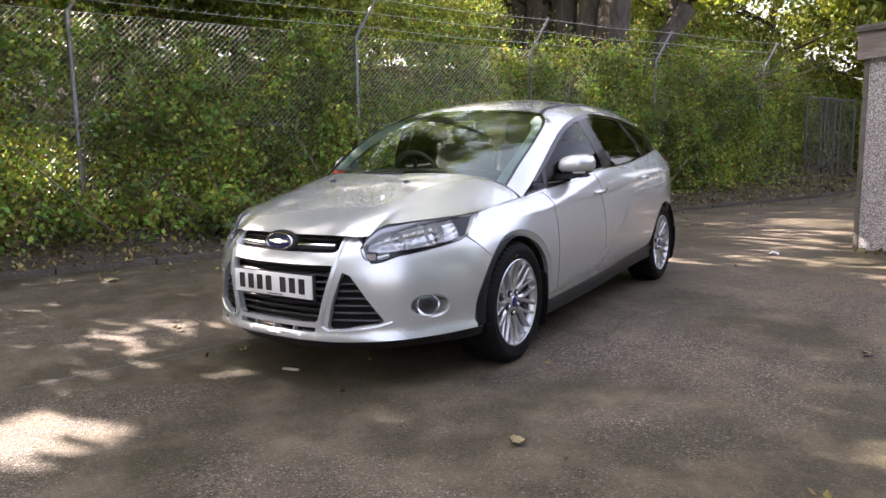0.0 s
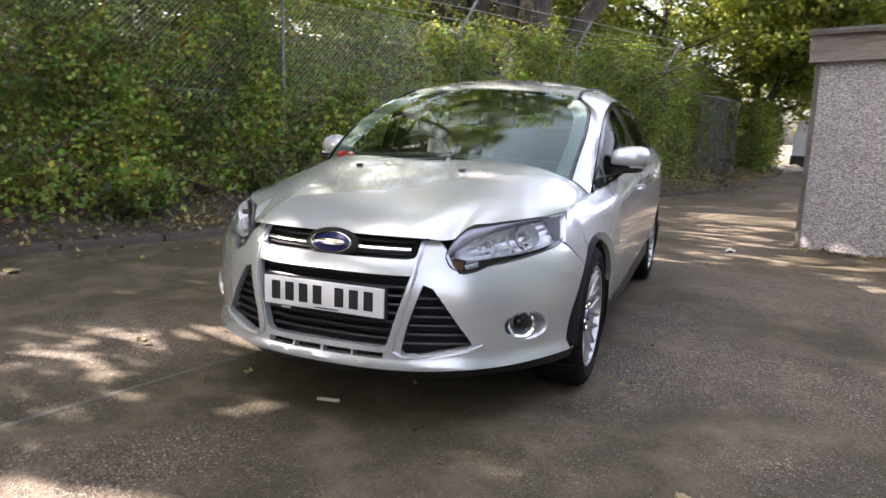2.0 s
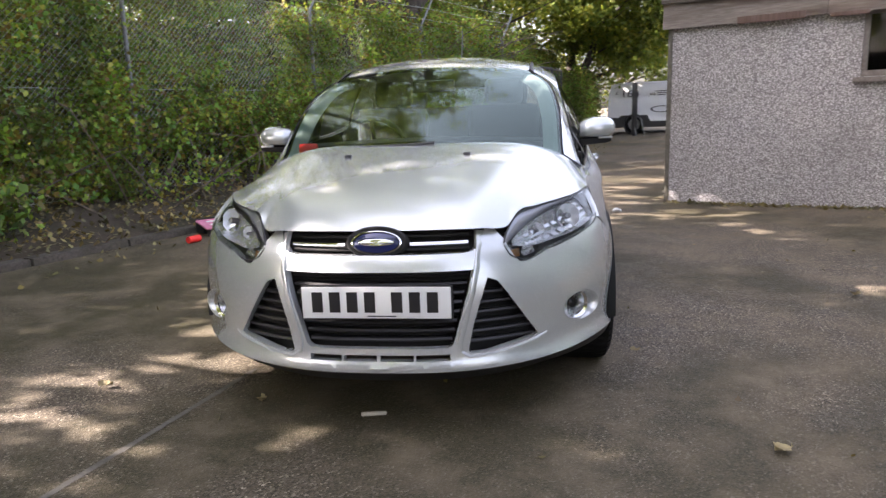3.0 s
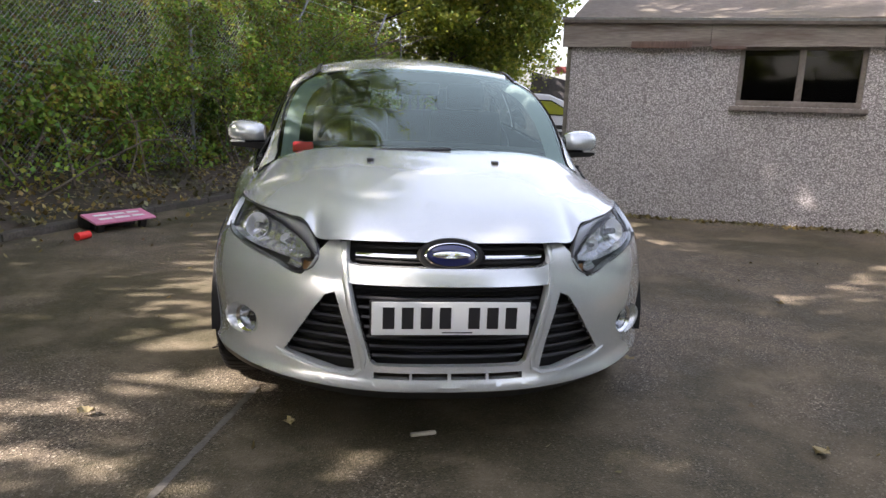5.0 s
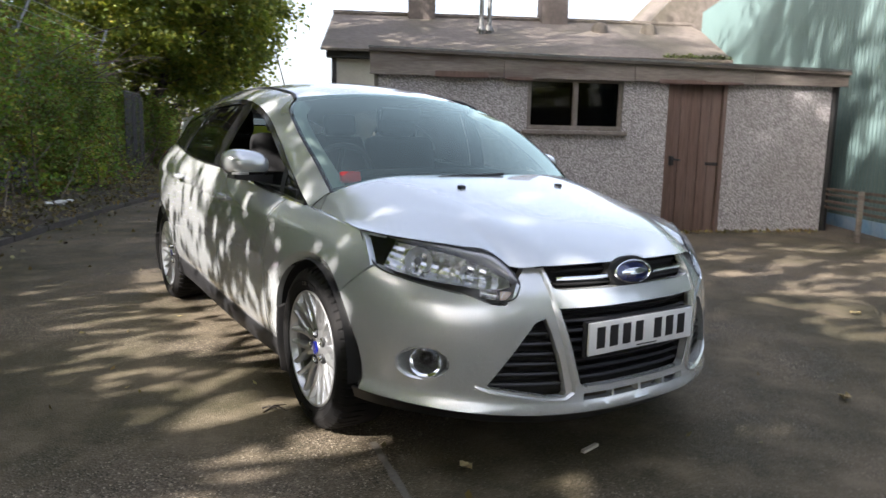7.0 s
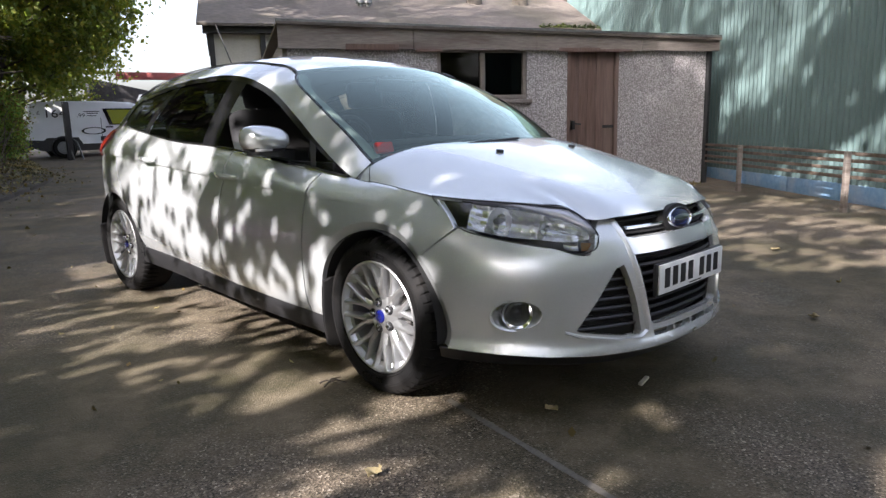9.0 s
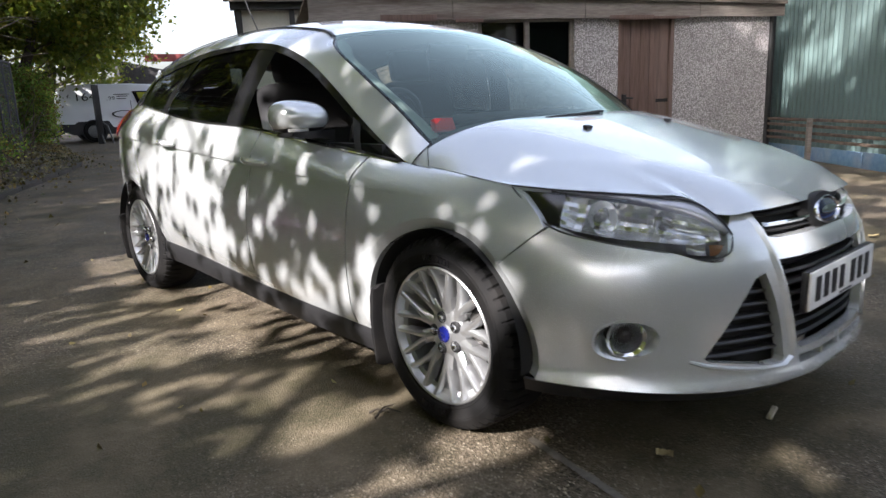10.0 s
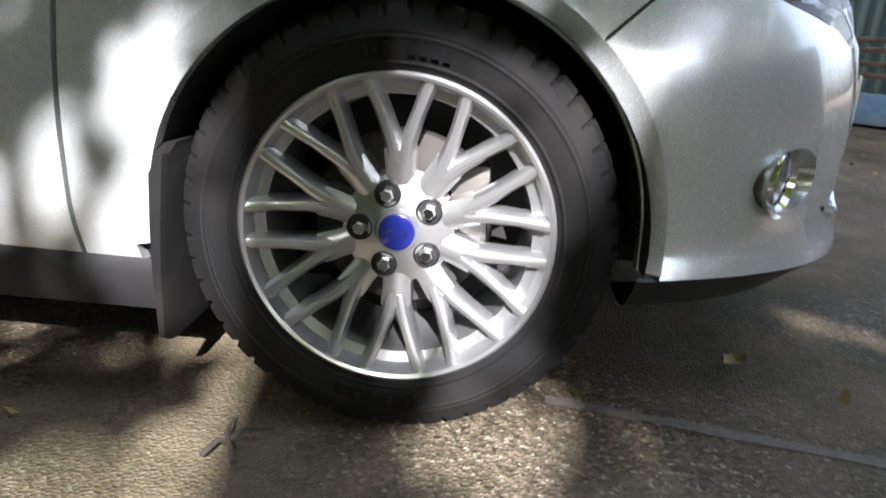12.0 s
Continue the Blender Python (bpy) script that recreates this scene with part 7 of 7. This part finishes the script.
def van(at, turn):
    """A small panel van, nose to its local +x, its rear wheel at the origin."""
    v = thing("panel_van", at, "small white panel van with dark lettering, parked by the trees", "van")
    M = Matrix.Translation(at) @ Matrix.Rotation(radians(turn), 4, "Z") @ Matrix.Diagonal((1.13, 1.13, 0.90, 1))
    out = [(-0.72, 0.42), (-0.76, 0.70), (-0.74, 1.35), (-0.66, 1.76), (-0.45, 1.84), (1.0, 1.85), (1.75, 1.80), (2.25, 1.55), (2.75, 1.12), (3.2, 1.0), (3.52, 0.85), (3.60, 0.55), (3.55, 0.30), (0.5, 0.26), (-0.5, 0.30)]
    b = bmesh.new()
    rows = []
    for y, k in ((-0.88, 0.965), (-0.84, 1.0), (-0.3, 1.005), (0.3, 1.005), (0.84, 1.0), (0.88, 0.965)):
        rows.append([M @ Vector((x, y - (0.10 * max(0, z - 1.0) * (1 if y > 0 else -1)), 0.30 + (z - 0.30) * k)) for x, z in out])
    loft(b, rows, True, True)
    body = part("body", b, VAN_WHITE, v)
    b = bmesh.new()
    low = [(-0.78, 0.60), (-0.45, 0.58), (-0.36, 0.66), (0.36, 0.66), (0.46, 0.44), (2.2, 0.44), (2.34, 0.66), (3.06, 0.66), (3.16, 0.50), (3.62, 0.54), (3.58, 0.24), (0.5, 0.22), (-0.5, 0.24), (-0.74, 0.38)]
    loft(b, [[M @ Vector((x, y, z)) for x, z in low] for y in (-0.892, 0.892)], True, True)
    part("lower_cladding", b, BLACK, body, "black plastic lower bodywork")
    for sy in (-1, 1):
        b = bmesh.new()
        pane = [(1.10, 1.56), (1.80, 1.56), (2.34, 1.20), (2.38, 1.05), (1.22, 1.08)]
        mid = (sum(x for x, _ in pane) / 5, sum(z for _, z in pane) / 5)
        for nm, mt, k, out_by in (("window_surround", GLOSS_BLACK, 1.13, 0.893), ("side_window", VAN_GREEN_GLASS, 0.97, 0.898)):
            b = bmesh.new()
            b.faces.new([b.verts.new(M @ Vector((mid[0] + (x - mid[0]) * k, sy * (out_by - 0.10 * max(0, z - 1.0)), mid[1] + (z - mid[1]) * k))) for x, z in pane])
            part(nm, b, mt, body)
        b = bmesh.new()
        for x0 in (0.95, 2.46):
            box(b, M @ Vector((x0, sy * 0.886, 0.85)), (0.012, 0.02, 0.80), Matrix.Rotation(radians(turn), 4, "Z"))
        part("door_seam", b, INK, body)
        b = bmesh.new()
        box(b, M @ Vector((1.14, sy * 0.900, 0.98)), (0.20, 0.035, 0.045), Matrix.Rotation(radians(turn), 4, "Z"), 0.01)
        part("door_handle", b, BLACK, body)
        b = bmesh.new()
        box(b, M @ Vector((1.85, sy * 0.89, 0.60)), (2.15, 0.03, 0.136), Matrix.Rotation(radians(turn), 4, "Z"), 0.01)
        part("rubbing_strip", b, BLACK, body)
        for wx in (0.0, 2.70):
            b = bmesh.new()
            ax = (M.to_3x3() @ Vector((0, sy, 0)))
            c0 = M @ Vector((wx, sy * 0.835, 0.33))
            revolve(b, [(0.0, 0.06), (0.18, 0.07), (0.19, 0.11), (0.28, 0.105), (0.30, 0.06), (0.30, -0.08)], c0, ax, 28)
            wh = part("wheel", b, RUBBER, v)
            b = bmesh.new()
            revolve(b, [(0.0, 0.085), (0.09, 0.09), (0.17, 0.075), (0.185, 0.114)], c0, ax, 24)
            part("hub_cap", b, GALV, wh)
            b = bmesh.new()
            revolve(b, [(0.345, 0.098), (0.325, 0.10), (0.30, 0.05)], c0, ax, 28)
            part("arch_trim", b, BLACK, body)
    b = bmesh.new()
    for zz in (0.40,):
        box(b, M @ Vector((-0.74, 0, zz)), (0.11, 1.92, 0.22), Matrix.Rotation(radians(turn), 4, "Z"), 0.02)
    part("rear_bumper", b, BLACK, body)
    b = bmesh.new()
    box(b, M @ Vector((-0.735, 0.78, 1.0)), (0.07, 0.14, 0.56), Matrix.Rotation(radians(turn), 4, "Z"), 0.02)
    part("tail_lamp", b, RED_LENS, body)
    # price on the side
    for text, x, z, h in (("£", -0.55, 1.42, 0.16), ("164", -0.40, 1.32, 0.36), (".99", 0.38, 1.32, 0.17)):
        cu = bpy.data.curves.new("lettering", "FONT")
        cu.body, cu.size, cu.extrude = text, h, 0.002
        ob = new("lettering", cu)
        me = bpy.data.meshes.new_from_object(ob)
        bpy.data.objects.remove(ob)
        me.transform(M @ Matrix.Translation((x, -0.892 + 0.04, z)) @ Matrix.Rotation(radians(90 - 5), 4, "X"))
        finish("lettering", me, INK, body, "dark price lettering", False)
    for z, x0, x1 in ((1.50, 0.55, 0.95), (1.44, 0.62, 0.90), (1.36, 0.62, 0.85)):
        b = bmesh.new()
        box(b, M @ Vector(((x0 + x1) / 2, -0.893 + 0.10 * (z - 1.0), z)), ((x1 - x0) * 1.1, 0.006, 0.022), Matrix.Rotation(radians(turn), 4, "Z"))
        part("text_bar", b, INK, body)
    b = bmesh.new()
    oval_rows = [[M @ Vector((0.75 + 0.30 * k * math.cos(t), -0.889, 0.86 + 0.12 * k * math.sin(t))) for t in np.linspace(0, 2 * math.pi, 24, endpoint=False)] for k in (0.8, 1.0)]
    loft(b, oval_rows, True)
    part("oval_mark", b, INK, body)
    return v


van((4.22, 21.6, ground_z(4.22, 21.6)), -10)

DARK_HUT = grainy("dark_hut", (0.03, 0.028, 0.03), (0.06, 0.055, 0.055), 10.0, 0.8)
RED_BEAM = grainy("faded_red_beam", (0.16, 0.03, 0.03), (0.24, 0.05, 0.045), 8.0, 0.7)
hut = thing("far_shed", (9.0, 27, 0.3), "dark shed with a faded red roof beam beyond the van", "shed")
bm = bmesh.new()
loft(bm, [[(6.7, 26.0, 0.3), (6.7, 26.0, 2.95), (10.9, 25.0, 2.0), (10.9, 25.0, 0.3)], [(7.5, 29.0, 0.3), (7.5, 29.0, 3.0), (11.7, 28.0, 1.9), (11.7, 28.0, 0.3)]], True, True)
part("wall", bm, DARK_HUT, hut)
bm = bmesh.new()
box(bm, (9.6, 25.4, 3.05), (4.0, 0.2, 0.28), Matrix.Rotation(radians(-14), 4, "Z"), 0.02)
part("roof_beam", bm, RED_BEAM, hut)

gp = Vector((3.9, 19.6, 0))
gp.z = ground_z(gp.x, gp.y)
bm = bmesh.new()
box(bm, gp + Vector((0, 0, 0.82)), (0.15, 0.15, 1.64), None, 0.01)
tagged(part("gate_post", bm, BLACK), "square black gate post beside the van", "post")
bm = bmesh.new()
q = gp + Vector((0.30, -0.1, 0))
tube(bm, [q, q + Vector((-0.10, 0.05, 0.5)), q + Vector((-0.22, 0.08, 0.62)), q + Vector((-0.30, 0.05, 0.30)), q + Vector((-0.24, 0.0, 0.0))], 0.022, 6)
tagged(part("bent_hoop", bm, GALV), "bent galvanised hoop leaning on the gate post", "hoop")

# the sign board on the kerb
PINK = grainy("pink_board", (0.58, 0.17, 0.30), (0.70, 0.27, 0.40), 8.0, 0.5)
sb = thing("sign_board", (-2.62, 3.65, 0.0), "pink sign board lying on a black crate by the kerb", "sign")
ST = Matrix.Rotation(radians(52), 4, "Z") @ Matrix.Rotation(radians(14), 4, "X")
bm = bmesh.new()
box(bm, (-2.63, 3.58, 0.075), (0.46, 0.20, 0.15), Matrix.Rotation(radians(52), 4, "Z"), 0.03)
part("crate", bm, BLACK, sb)
SC = Vector((-2.48, 3.46, 0.115))
bm = bmesh.new()
box(bm, SC, (0.60, 0.24, 0.022), ST, 0.010)
face = part("board", bm, PINK, sb)
for ox, w in ((-0.16, 0.13), (0.0, 0.15), (0.16, 0.12)):
    for r in (-0.045, 0.04):
        bm = bmesh.new()
        box(bm, SC + ST.to_3x3() @ Vector((ox, r, 0.0135)), (w, 0.032, 0.003), ST)
        part("pale_bar", bm, WHITE_PLATE, face)
for ox in (-0.22, 0.20):
    bm = bmesh.new()
    box(bm, SC + ST.to_3x3() @ Vector((ox, -0.06, -0.055)), (0.07, 0.05, 0.09), ST, 0.012)
    part("foot", bm, BLACK, face)
bm = bmesh.new()
tube(bm, [(-2.62, 2.86, 0.034), (-2.57, 2.98, 0.034)], 0.033, 14)
tagged(part("drink_can", bm, RED), "red drink can lying by the kerb", "can")

# litter and single leaves
PAPER = mat("white_litter", (0.75, 0.74, 0.72), 0.8)
for x, y, s in ((1.487, 4.504, 0.05), (-1.1, 8.9, 0.09), (-1.25, 8.75, 0.07), (-0.95, 9.2, 0.06)):
    bm = bmesh.new()
    bmesh.ops.create_icosphere(bm, subdivisions=2, radius=s)
    for v in bm.verts:
        v.co *= 1 + 0.6 * noise.noise(v.co * 30 + Vector((x, y, 0)))
        v.co.z *= 0.45
    z = ground_z(x, y) if x > kerb_x(y) else bank_at(y, (kerb_x(y) - x) * 0.95).z
    bm.transform(Matrix.Translation((x, y, z + s * 0.35)))
    tagged(part("paper_litter", bm, PAPER), "crumpled white paper litter on the ground", "litter", "litter")


def big_leaf(x, y, size, turn, tint):
    bm = bmesh.new()
    rows = []
    for f in np.linspace(-1, 1, 9):
        w = size * 0.42 * (1 - f * f) ** 0.6 * (1 + 0.25 * math.sin(f * 9))
        rows.append([(f * size / 2, -w, 0.012 + 0.01 * f * f), (f * size / 2, 0, 0.004), (f * size / 2, w, 0.016 - 0.008 * f)])
    loft(bm, rows)
    bm.transform(Matrix.Translation((x, y, ground_z(x, y) + 0.008)) @ Matrix.Rotation(turn, 4, "Z"))
    tagged(part("dry_leaf", bm, tint), "curled dry leaf lying on the asphalt", "leaf", "dry leaves")


DRY = grainy("dry_leaf", (0.22, 0.17, 0.08), (0.34, 0.28, 0.15), 40.0, 0.8)
for x, y, s, a in ((1.336, -0.93, 0.065, 0.4), (-0.55, -0.62, 0.05, 2.0), (-3.35, 0.3, 0.13, 0.2), (2.4, 1.0, 0.06, 1.0), (-1.3, -0.5, 0.06, 0.3), (3.1, -0.1, 0.07, 2.2)):
    big_leaf(x, y, s, a, DRY)
bm = bmesh.new()
box(bm, (-0.065, -0.727, 0.012), (0.095, 0.018, 0.012), Matrix.Rotation(radians(12), 4, "Z"), 0.004)
tagged(part("wood_chip", bm, grainy("pale_wood", (0.42, 0.38, 0.30), (0.5, 0.46, 0.38), 40.0)), "pale splinter of wood on the asphalt", "stick")
bm = bmesh.new()
for a, b in (((-0.99, 0.20), (-0.88, 0.24)), ((-0.95, 0.23), (-0.90, 0.17)), ((-0.98, 0.25), (-0.93, 0.20))):
    tube(bm, [(a[0], a[1], 0.012), ((a[0] + b[0]) / 2, (a[1] + b[1]) / 2 + 0.01, 0.022), (b[0], b[1], 0.012)], [0.005, 0.004, 0.002], 5)
tagged(part("dry_twig", bm, BARK), "small dry twig on the asphalt", "twig")
